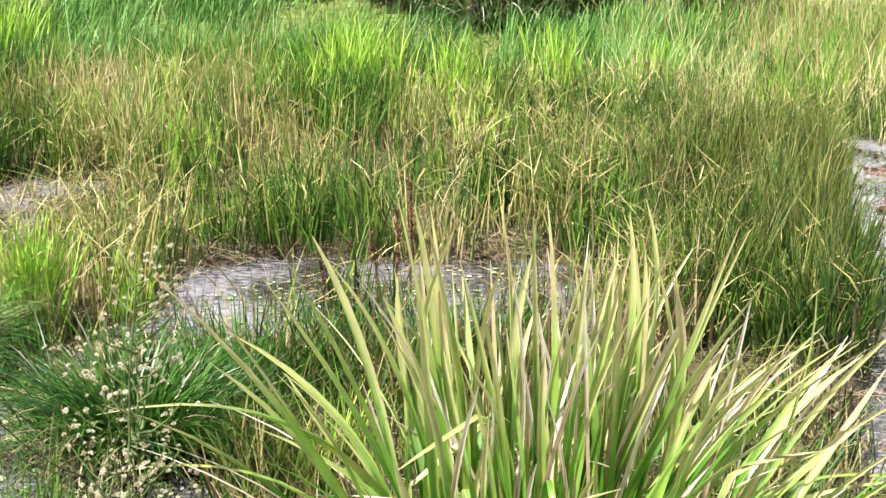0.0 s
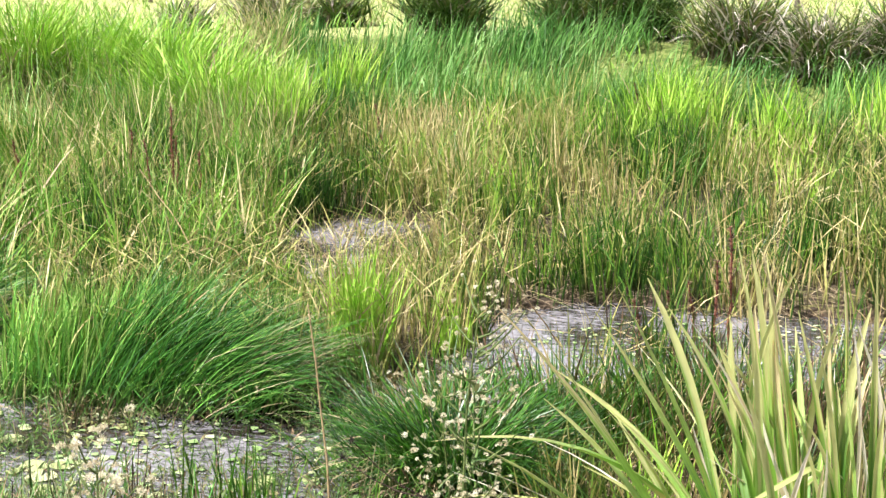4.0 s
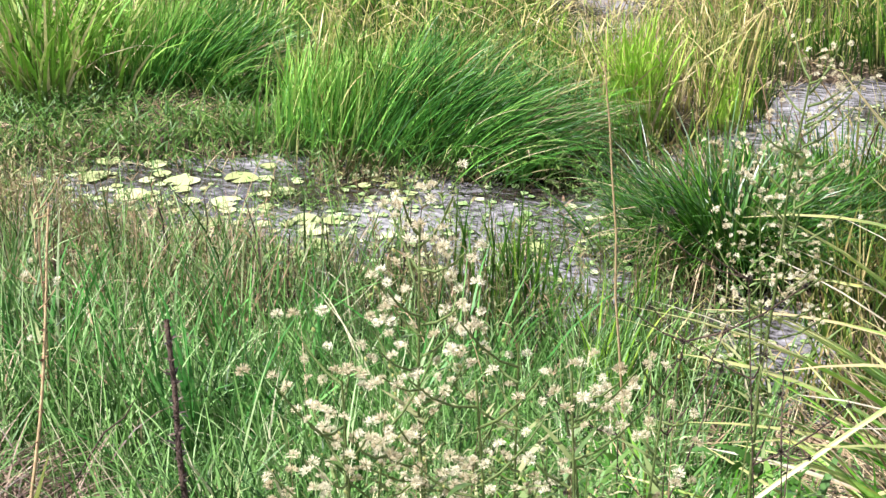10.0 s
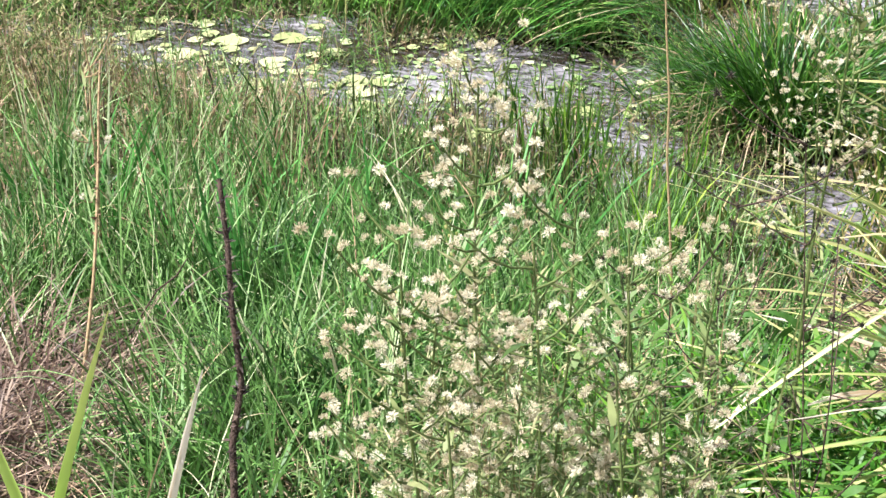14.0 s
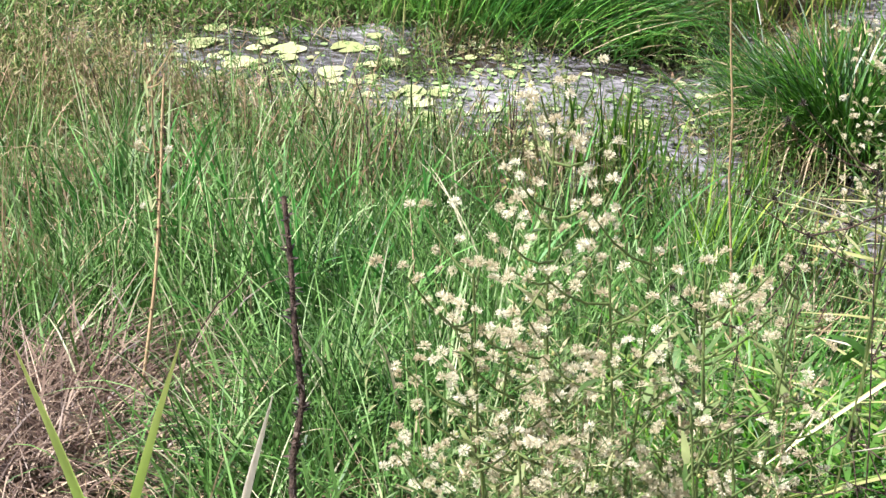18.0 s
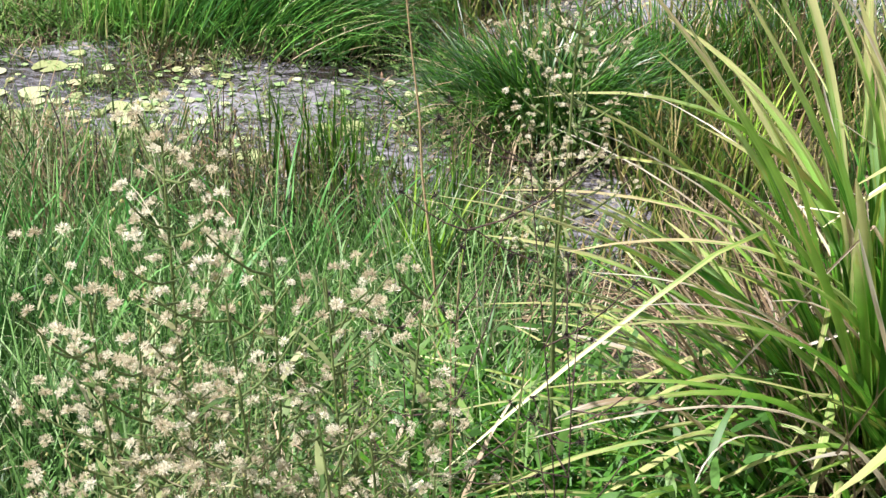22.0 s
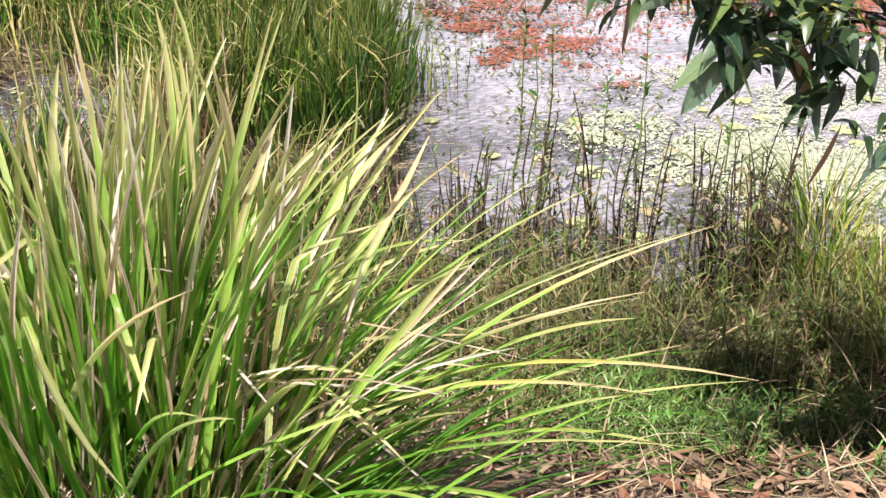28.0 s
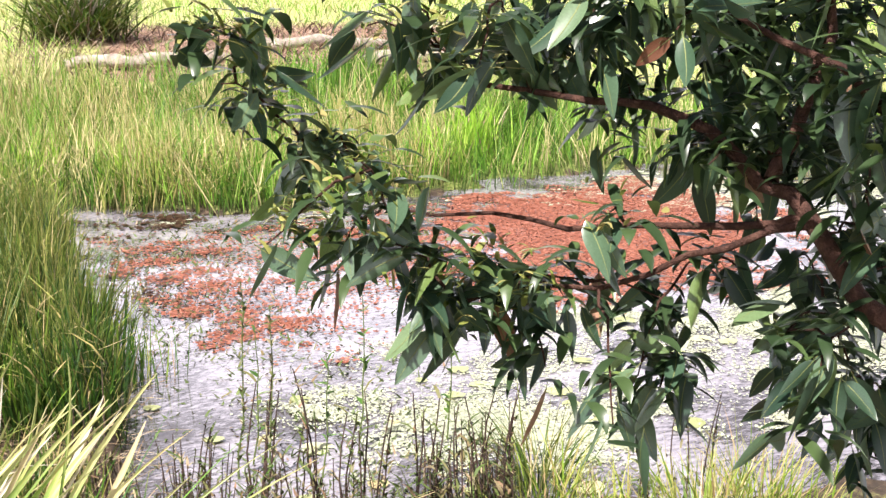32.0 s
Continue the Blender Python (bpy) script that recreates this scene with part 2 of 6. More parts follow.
M_BARK = plain_mat("red_brown_bark", [(0.022, 0.011, 0.008), (0.06, 0.026, 0.018), (0.12, 0.06, 0.042)], 45, 0.85, bump=0.8)
M_PAD = leaf_mat("lily_pad", [(0, (0.32, 0.36, 0.15)), (0.5, (0.45, 0.49, 0.24)), (0.85, (0.55, 0.57, 0.33)), (1, (0.44, 0.36, 0.18))], tone="object", scale=60, rough=0.4, spec=0.5, through_light=0.1, jitter=0.45)
M_PADS = leaf_mat("floating_leaves", [(0, (0.24, 0.32, 0.15)), (0.5, (0.42, 0.49, 0.28)), (0.9, (0.58, 0.60, 0.40)), (1, (0.42, 0.30, 0.18))], rough=0.3, spec=0.5, through_light=0.1, scale=40, jitter=0.25)
M_FERN = leaf_mat("red_water_fern", [(0, (0.14, 0.045, 0.03)), (0.5, (0.29, 0.10, 0.06)), (1, (0.44, 0.20, 0.14))], rough=0.6, through_light=0.05, scale=50)
M_DUCK = leaf_mat("duckweed", [(0, (0.33, 0.36, 0.24)), (0.6, (0.44, 0.475, 0.345)), (1, (0.55, 0.57, 0.45))], rough=0.35, through_light=0.05, scale=50)
M_FLUFF = leaf_mat("cream_seed_down", [(0, (0.50, 0.43, 0.29)), (0.5, (0.67, 0.61, 0.45)), (1, (0.80, 0.76, 0.62))], tone="object", scale=120, rough=0.9, spec=0.1, through_light=0.3, jitter=0.2)
M_BUD = leaf_mat("green_bud", [(0, (0.14, 0.17, 0.05)), (1, (0.36, 0.34, 0.13))], tone="object", scale=90, rough=0.7, through_light=0.1)
M_STEM = plain_mat("green_stem", [(0.06, 0.09, 0.025), (0.13, 0.17, 0.05)], 40, 0.6)
M_DARKSTEM = plain_mat("dark_dead_stem", [(0.02, 0.014, 0.012), (0.07, 0.045, 0.035), (0.15, 0.10, 0.075)], 60, 0.85, bump=0.7)
M_DOCK = plain_mat("rust_seed", [(0.08, 0.025, 0.02), (0.20, 0.07, 0.045), (0.30, 0.15, 0.09)], 80, 0.85)
M_TANSTEM = plain_mat("tan_stem", [(0.26, 0.17, 0.09), (0.48, 0.36, 0.2)], 50, 0.7)
M_HERB = leaf_mat("herb_leaf", [(0, (0.04, 0.10, 0.02)), (0.6, (0.10, 0.19, 0.04)), (1, (0.22, 0.27, 0.09))], rough=0.5, scale=50)
M_KNOT = leaf_mat("knotweed_leaf", [(0, (0.05, 0.06, 0.025)), (0.35, (0.12, 0.16, 0.05)), (0.6, (0.19, 0.15, 0.07)), (0.75, (0.26, 0.16, 0.10)), (0.88, (0.35, 0.30, 0.18)), (1, (0.30, 0.30, 0.12))], rough=0.55, scale=50)
M_BUSH = leaf_mat("bank_strap_leaf", [(0, (0.02, 0.045, 0.010)), (0.5, (0.07, 0.12, 0.02)), (0.75, (0.18, 0.20, 0.05)), (0.85, (0.20, 0.14, 0.10)), (0.94, (0.40, 0.34, 0.28)), (1, (0.62, 0.56, 0.48))], base=(0.12, 0.09, 0.05))
M_WOOD = plain_mat("weathered_post", [(0.07, 0.055, 0.045), (0.2, 0.17, 0.14)], 30, 0.85, bump=0.6)
M_WIRE = plain_mat("galvanised_wire", [(0.25, 0.25, 0.24), (0.4, 0.4, 0.4)], 30, 0.45, metal=0.9)
M_LOG = plain_mat("grey_log", [(0.14, 0.11, 0.09), (0.34, 0.29, 0.24), (0.5, 0.44, 0.37)], 14, 0.9, bump=0.9)

# ground: mud, turf, mulch and lawn by region
M_GROUND, gn, gl, gb = shader("ground", 0.85, 0.25)
gc = gn.new("ShaderNodeNewGeometry")
gat = gn.new("ShaderNodeAttribute")
gat.attribute_name = "cover"
nz = [gn.new("ShaderNodeTexNoise") for _ in range(3)]
for q, s in zip(nz, (3.0, 22, 120)):
    q.inputs["Scale"].default_value, q.inputs["Detail"].default_value, q.inputs["Roughness"].default_value = s, 8, 0.65
    gl.new(gc.outputs["Position"], q.inputs["Vector"])
mud = ramp_of(gn, [(0.3, (0.03, 0.024, 0.018)), (0.5, (0.075, 0.055, 0.038)), (0.62, (0.13, 0.09, 0.06)), (0.75, (0.22, 0.17, 0.11))])
turf = ramp_of(gn, [(0.3, (0.05, 0.08, 0.02)), (0.48, (0.13, 0.18, 0.04)), (0.62, (0.24, 0.27, 0.08)), (0.78, (0.40, 0.36, 0.18))])
mulch = ramp_of(gn, [(0.3, (0.17, 0.09, 0.06)), (0.5, (0.36, 0.22, 0.15)), (0.7, (0.55, 0.42, 0.34))])
lawn = ramp_of(gn, [(0.3, (0.27, 0.31, 0.10)), (0.5, (0.42, 0.44, 0.17)), (0.7, (0.58, 0.55, 0.28))])
gl.new(nz[1].outputs["Fac"], mud.inputs["Fac"])
gl.new(nz[1].outputs["Fac"], turf.inputs["Fac"])
gl.new(nz[2].outputs["Fac"], mulch.inputs["Fac"])
gl.new(nz[1].outputs["Fac"], lawn.inputs["Fac"])
gcol = mud.outputs["Color"]
for lo, r in ((0.5, turf), (1.5, lawn), (2.5, mulch)):
    mr, mx, ad = gn.new("ShaderNodeMapRange"), gn.new("ShaderNodeMix"), gn.new("ShaderNodeMath")
    ad.operation = "MULTIPLY_ADD"
    gl.new(nz[1].outputs["Fac"], ad.inputs[0])
    ad.inputs[1].default_value, ad.inputs[2].default_value = 1.2, -0.6
    a2 = gn.new("ShaderNodeMath")
    gl.new(gat.outputs["Fac"], a2.inputs[0])
    gl.new(ad.outputs[0], a2.inputs[1])
    mr.inputs["From Min"].default_value, mr.inputs["From Max"].default_value = lo - 0.15, lo + 0.15
    gl.new(a2.outputs[0], mr.inputs["Value"])
    mx.data_type = "RGBA"
    gl.new(mr.outputs["Result"], mx.inputs["Factor"])
    gl.new(gcol, mx.inputs["A"])
    gl.new(r.outputs["Color"], mx.inputs["B"])
    gcol = mx.outputs["Result"]
gl.new(gcol, gb.inputs["Base Color"])
gbu = gn.new("ShaderNodeBump")
gbu.inputs["Strength"].default_value, gbu.inputs["Distance"].default_value = 0.7, 0.02
gl.new(nz[2].outputs["Fac"], gbu.inputs["Height"])
gl.new(gbu.outputs[0], gb.inputs["Normal"])

# water: clear over dark mud, with a dusty film that breaks the mirror and paints in some sky reflection
M_WATER, an, al_, ab = shader("pond_water", 0.04, 0.8)
ageo, anoi, aramp, abump, awav = an.new("ShaderNodeNewGeometry"), an.new("ShaderNodeTexNoise"), an.new("ShaderNodeMapRange"), an.new("ShaderNodeBump"), an.new("ShaderNodeTexNoise")
anoi.inputs["Scale"].default_value, anoi.inputs["Detail"].default_value = 5, 8
awav.inputs["Scale"].default_value, awav.inputs["Detail"].default_value = 14, 3
for q in (anoi, awav):
    al_.new(ageo.outputs["Position"], q.inputs["Vector"])
aramp.inputs["From Min"].default_value, aramp.inputs["From Max"].default_value = 0.45, 0.75
aramp.inputs["To Min"].default_value, aramp.inputs["To Max"].default_value = 0.03, 0.12
al_.new(anoi.outputs["Fac"], aramp.inputs["Value"])
al_.new(aramp.outputs["Result"], ab.inputs["Roughness"])
# mud seen through, and drifts of pale dust and pollen on top, also coloured as mirrored sky
afine, asum, amap = an.new("ShaderNodeTexNoise"), an.new("ShaderNodeMath"), an.new("ShaderNodeMapping")
amap.inputs["Scale"].default_value = (0.65, 1.4, 1)
al_.new(ageo.outputs["Position"], amap.inputs["Vector"])
afine.inputs["Scale"].default_value, afine.inputs["Detail"].default_value, afine.inputs["Roughness"].default_value = 30, 8, 0.7
al_.new(amap.outputs[0], afine.inputs["Vector"])
anoi.inputs["Scale"].default_value = 1.7
asum.operation = "ADD"
al_.new(anoi.outputs["Fac"], asum.inputs[0])
al_.new(afine.outputs["Fac"], asum.inputs[1])
# x sets how much pale film, and so painted sky glare, a pool gets
wsep, wreg, wadd = an.new("ShaderNodeSeparateXYZ"), an.new("ShaderNodeMapRange"), an.new("ShaderNodeMath")
al_.new(ageo.outputs["Position"], wsep.inputs[0])
al_.new(wsep.outputs["X"], wreg.inputs["Value"])
wreg.inputs["From Min"].default_value, wreg.inputs["From Max"].default_value = 1.4, 3.4
wreg.inputs["To Min"].default_value, wreg.inputs["To Max"].default_value = -0.004, 0.035
wcol = ramp_of(an, [(0.43, (0.030, 0.022, 0.016)), (0.485, (0.08, 0.075, 0.08)), (0.54, (0.24, 0.228, 0.255)), (0.64, (0.42, 0.40, 0.44))])
half = an.new("ShaderNodeMath")
half.operation = "MULTIPLY"
half.inputs[1].default_value = 0.5
al_.new(asum.outputs[0], half.inputs[0])
al_.new(half.outputs[0], wadd.inputs[0])
al_.new(wreg.outputs["Result"], wadd.inputs[1])
al_.new(wadd.outputs[0], wcol.inputs["Fac"])
al_.new(wcol.outputs["Color"], ab.inputs["Base Color"])
ab.inputs["IOR"].default_value = 1.6
abump.inputs["Strength"].default_value, abump.inputs["Distance"].default_value = 0.08, 0.01
al_.new(awav.outputs["Fac"], abump.inputs["Height"])
al_.new(abump.outputs[0], ab.inputs["Normal"])


# ---- tools ----
def empty(name, loc=(0, 0, 0)):
    ob = new(name)
    ob.empty_display_size = 0.05
    ob.location = loc
    return ob


def link(name, mesh, parent=None, label="", m=None):
    ob = new(name, mesh)
    if parent:
        ob.parent = parent
        ob.matrix_parent_inverse = Matrix.Identity(4)
    if m is not None:
        ob.matrix_basis = m
    return tagged(ob, label)


def part(name, bm, material, parent, label=""):
    me = bpy.data.meshes.new(name)
    bm.to_mesh(me)
    bm.free()
    me.materials.append(material)
    return link(name, me, parent, label)


def mesh_np(name, verts, faces, material, attrs=(), smooth=False):
    """A mesh from arrays: verts (n, 3), faces (m, k) of one size."""
    me = bpy.data.meshes.new(name)
    k = faces.shape[1]
    me.vertices.add(len(verts))
    me.vertices.foreach_set("co", verts.astype(np.float32).ravel())
    me.loops.add(faces.size)
    me.loops.foreach_set("vertex_index", faces.astype(np.int32).ravel())
    me.polygons.add(len(faces))
    me.polygons.foreach_set("loop_start", np.arange(0, faces.size, k, dtype=np.int32))
    if smooth:
        me.polygons.foreach_set("use_smooth", np.ones(len(faces), bool))
    for nm, v in attrs:
        at = me.attributes.new(nm, "FLOAT", "POINT")
        at.data.foreach_set("value", v.astype(np.float32).ravel())
    me.update(calc_edges=True)
    me.materials.append(material)
    return me


def spread(lo, hi, n):
    return rng.uniform(lo, hi, n)


def ribbons(name, base, az, th0, th1, length, width, tone, material, segs=4, fold=0.0, face=1.0, power=1.25, blunt=2.2):
    """Curved tapering blades. az: where each leans to; th0, th1: degrees off the vertical at foot and tip; fold: depth of the keel."""
    n = len(base)
    b = lambda v: np.broadcast_to(np.asarray(v, float), (n,))
    az, th0, th1, length, width, tone = map(b, (az, th0, th1, length, width, tone))
    s = np.linspace(0, 1, segs + 1)
    mid = (s[:-1] + s[1:]) / 2
    th = np.radians(th0[:, None] + (th1 - th0)[:, None] * mid ** power)
    step = length[:, None] / segs
    r = np.concatenate([np.zeros((n, 1)), np.cumsum(np.sin(th) * step, 1)], 1)
    z = np.concatenate([np.zeros((n, 1)), np.cumsum(np.cos(th) * step, 1)], 1)
    c = base[:, None, :] + np.stack([r * np.cos(az)[:, None], r * np.sin(az)[:, None], z], -1)
    turn = az + np.pi / 2 + rng.uniform(-face, face, n)
    side = np.stack([np.cos(turn), np.sin(turn), np.zeros(n)], -1)[:, None, :]
    w = (width[:, None] * 0.5 * (1 - s ** blunt) * (0.55 + 0.45 * np.minimum(1, s * 4)) + width[:, None] * 0.02)[..., None]
    cols = [c - side * w, c + side * w]
    if fold:
        out = np.stack([np.cos(az), np.sin(az), np.zeros(n)], -1)[:, None, :]
        cols = [c - side * w, c - out * w * fold - np.array([0, 0, 0.3]) * w * fold, c + side * w]
    k = len(cols)
    v = np.stack(cols, 2)
    rows = segs + 1
    i0 = np.arange(n)[:, None, None] * rows * k + np.arange(segs)[None, :, None] * k + np.arange(k - 1)[None, None, :]
    f = np.stack([i0, i0 + 1, i0 + k + 1, i0 + k], -1).reshape(-1, 4)
    along = np.broadcast_to(s[None, :, None], (n, rows, k))
    tn = np.broadcast_to(tone[:, None, None], (n, rows, k))
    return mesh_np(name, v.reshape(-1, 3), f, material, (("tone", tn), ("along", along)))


def tube(path, radii, sides=6, name="stem", material=None):
    """A tapering round stem through the points of path."""
    path = [Vector(p) for p in path]
    vs, fs = [], []
    ref = Vector((0.3, 0.9, 0.2)).normalized()
    for i, p in enumerate(path):
        d = (path[min(i + 1, len(path) - 1)] - path[max(i - 1, 0)]).normalized()
        a = d.cross(ref).normalized()
        c = d.cross(a)
        for j in range(sides):
            g = 2 * math.pi * j / sides
            vs.append(p + (a * math.cos(g) + c * math.sin(g)) * radii[i])
    for i in range(len(path) - 1):
        for j in range(sides):
            q = (j + 1) % sides
            fs.append((i * sides + j, i * sides + q, (i + 1) * sides + q, (i + 1) * sides + j))
    m = mesh_np(name, np.array([tuple(v) for v in vs]), np.array(fs), material, smooth=True)
    return m


def bend_path(a, b, n=6, sag=(0, 0, 0), wob=0.0):
    a, b, sag = Vector(a), Vector(b), Vector(sag)
    out = []
    for i in range(n):
        s = i / (n - 1)
        p = a.lerp(b, s) + sag * (4 * s * (1 - s))
        if 0 < i < n - 1 and wob:
            p += Vector(rng.uniform(-wob, wob, 3))
        out.append(p)
    return out


_ph = np.random.default_rng(11)
_k = [(_ph.uniform(-1, 1, (6, 2)), _ph.uniform(0, 6.28, 6)) for _ in range(4)]


def soft_noise(x, y, scale=1.0, which=0):
    """A smooth wandering value in 0..1."""
    k, ph = _k[which]
    t = sum(np.sin((x * a + y * b) * scale * (1.5 + i * 0.9) + p) / (1 + i * 0.35) for i, ((a, b), p) in enumerate(zip(k, ph)))
    return 0.5 + 0.5 * np.tanh(t * 0.6)


# ---- the lie of the land ----
POND = ((1.65, 4.3), (1.80, 5.3), (1.98, 6.3), (2.16, 7.1), (2.5, 8.2), (2.75, 9.6), (3.2, 9.15), (3.9, 8.65), (5.5, 8.6), (6.4, 8.8), (7.3, 8.9),
        (9.0, 7.4), (11, 5), (9, 2.6), (5.5, 3.0), (3.9, 3.45), (2.9, 3.65), (2.2, 3.75))
LILY = ((-3.5, 4.15), (-3.1, 4.5), (-2.65, 4.72), (-2.05, 4.85), (-1.6, 5.0), (-1.25, 5.12), (-1.0, 5.0), (-0.95, 4.3), (-0.35, 3.9), (-0.3, 3.5), (-0.75, 3.4), (-1.35, 3.6), (-2.1, 3.6), (-3.0, 3.75))
STRIP = ((-1.05, 5.15), (-0.95, 6.35), (-0.55, 6.55), (0.25, 6.55), (0.7, 6.45), (0.95, 6.0), (0.7, 5.5), (0.2, 5.3), (-0.35, 5.45), (-0.65, 5.2), (-0.8, 5.0))
GAP = ((-2.2, 6.75), (-2.35, 7.6), (-2.05, 7.95), (-1.5, 7.7), (-1.45, 7.2), (-1.75, 6.75))


def depth_in(poly, x, y):
    """How far inside a pool, in metres; negative outside."""
    p = np.array(poly)
    q = np.roll(p, -1, 0)
    best = np.full(x.shape, 1e9)
    inside = np.zeros(x.shape, bool)
    for (ax, ay), (bx, by) in zip(p, q):
        dx, dy = bx - ax, by - ay
        s = np.clip(((x - ax) * dx + (y - ay) * dy) / (dx * dx + dy * dy), 0, 1)
        best = np.minimum(best, np.hypot(x - ax - s * dx, y - ay - s * dy))
        cross = (ay > y) != (by > y)
        inside ^= cross & (x < (bx - ax) * (y - ay) / (by - ay + 1e-12) + ax)
    return np.where(inside, best, -best)


def pool(x, y):
    w = (soft_noise(x, y, 2.6, 1) - 0.5) * 0.22
    return np.maximum.reduce([depth_in(p, x, y) for p in (POND, LILY, STRIP, GAP)]) + w


def smooth(a, b, v):
    t = np.clip((v - a) / (b - a), 0, 1)
    return t * t * (3 - 2 * t)


def height(x, y):
    r = np.hypot(x, y)
    th = np.degrees(np.arctan2(x, y))
    bank = 0.30 * (1 - smooth(1.9, 3.55, r)) + 0.02
    behind = np.maximum(smooth(0.6, -0.9, y), smooth(66, 95, np.abs(th)) * smooth(0.3, 1.2, r))
    bank = bank + behind * (np.maximum(bank, 0.30 * (1 - smooth(5, 9, r)) + 0.1) - bank)
    start = 11.6 + 0.6 * smooth(30, 40, th) - 1.5 * smooth(-20, -34, th)
    far = 0.42 * smooth(start, start + 2.4, r) + 0.35 * smooth(14, 40, r)
    h = np.maximum(bank, 0.02) + far + (soft_noise(x, y, 3.1, 2) - 0.5) * 0.05 * smooth(0, 3, r)
    d = pool(x, y)
    return np.where(d > -0.12, np.minimum(h, h + (-0.22 - h) * smooth(-0.12, 0.3, d)), h)


def ground_z(pts_x, pts_y):
    return height(np.asarray(pts_x, float), np.asarray(pts_y, float))


rad = np.concatenate([[0.02], np.geomspace(0.3, 16, 150), np.geomspace(17.5, 3000, 30)])
ang = np.radians(np.concatenate([np.linspace(-60, 75, 300), np.linspace(75, 300, 60)[1:-1]]))
RR, AA = np.meshgrid(rad, ang, indexing="ij")
gx, gy = RR * np.sin(AA), RR * np.cos(AA)
gz = height(gx, gy)
nr, na = RR.shape
ii, jj = np.meshgrid(np.arange(nr - 1), np.arange(na), indexing="ij")
j2 = (jj + 1) % na
gf = np.stack([ii * na + jj, (ii + 1) * na + jj, (ii + 1) * na + j2, ii * na + j2], -1).reshape(-1, 4)
thg = np.degrees(AA)
thg = np.where(thg > 180, thg - 360, thg)
cover = 0.35 + 0.25 * np.maximum(smooth(2.5, 1.6, RR) * smooth(30, 2, thg) * smooth(-0.3, 0.4, gy), 0.75 * smooth(0.9, -1.6, gy)) + 0.9 * smooth(9, 11.5, RR)
cover = np.maximum(cover, 2.0 * smooth(12.6, 14.5, RR))
cover = np.where(pool(gx, gy) > -0.1, 0.0, cover)
mul = smooth(17, 20, thg) * smooth(33, 30, thg) * smooth(13.4, 14.2, RR) * smooth(19.5, 18.5, RR)
cover = cover + mul * (3.2 - cover)
ground = link("ground", mesh_np("ground", np.stack([gx, gy, gz], -1).reshape(-1, 3), gf[:, ::-1], M_GROUND, (("cover", cover),), True))
tagged(ground, "muddy marsh bank rising to turf and pale lawn", "ground", kind="structure")
wx, wy = np.meshgrid(np.linspace(-9, 13, 12), np.linspace(2.4, 11.5, 6))
wi = np.arange(72).reshape(6, 12)
wf = np.stack([wi[:-1, :-1], wi[:-1, 1:], wi[1:, 1:], wi[1:, :-1]], -1).reshape(-1, 4)
water = link("water", mesh_np("water", np.stack([wx, wy, 0 * wx], -1).reshape(-1, 3), wf, M_WATER))
tagged(water, "shallow still pond water mirroring a pale sky", "water", kind="structure")


# ---- scattered growth ----
def scatter(n, region, keep=None, dry=-0.03, wet=None):
    """n points of a sector (turn from, turn to, near, far), off the open water."""
    a0, a1, r0, r1 = region
    out = np.zeros((0, 2))
    while len(out) < n:
        m = int((n - len(out)) * 1.6) + 200
        a, r = np.radians(rng.uniform(a0, a1, m)), np.sqrt(rng.uniform(r0 * r0, r1 * r1, m))
        x, y = r * np.sin(a), r * np.cos(a)
        ok = pool(x, y) < dry
        if wet is not None:
            ok &= pool(x, y) > wet
        if keep is not None:
            ok &= rng.random(m) < keep(x, y)
        out = np.concatenate([out, np.stack([x, y], 1)[ok]])[:n] if ok.any() else out
        if not ok.any():
            break
    return np.column_stack([out, ground_z(out[:, 0], out[:, 1]) - 0.01])


def stuff(name, mesh, label, category):
    return tagged(link(name, mesh), label, category, kind="stuff")


def tufted(n, pts_per, region, sigma, **kw):
    """Blade feet gathered into tufts."""
    c = scatter(max(1, n // pts_per), region, **kw)
    p = np.repeat(c, pts_per, 0)
    p[:, :2] += rng.normal(0, sigma, (len(p), 2))
    ok = pool(p[:, 0], p[:, 1]) < 0.05
    p = p[ok]
    p[:, 2] = np.maximum(ground_z(p[:, 0], p[:, 1]), -0.05) - 0.01
    return p


def patchy(x, y):
    return np.clip(0.05 + 1.25 * soft_noise(x, y, 1.4, 0) - 0.8 * (soft_noise(x, y, 4.2, 2) - 0.3), 0.02, 1)


def marsh(x, y):
    """Thinner where the dark reeds by the pond stand."""
    return np.maximum(patchy(x, y), 0.8 * smooth(-0.45, -0.2, pool(x, y))) * (1 - 0.45 * smooth(0.9, 1.4, x) * smooth(8.4, 7.6, y))


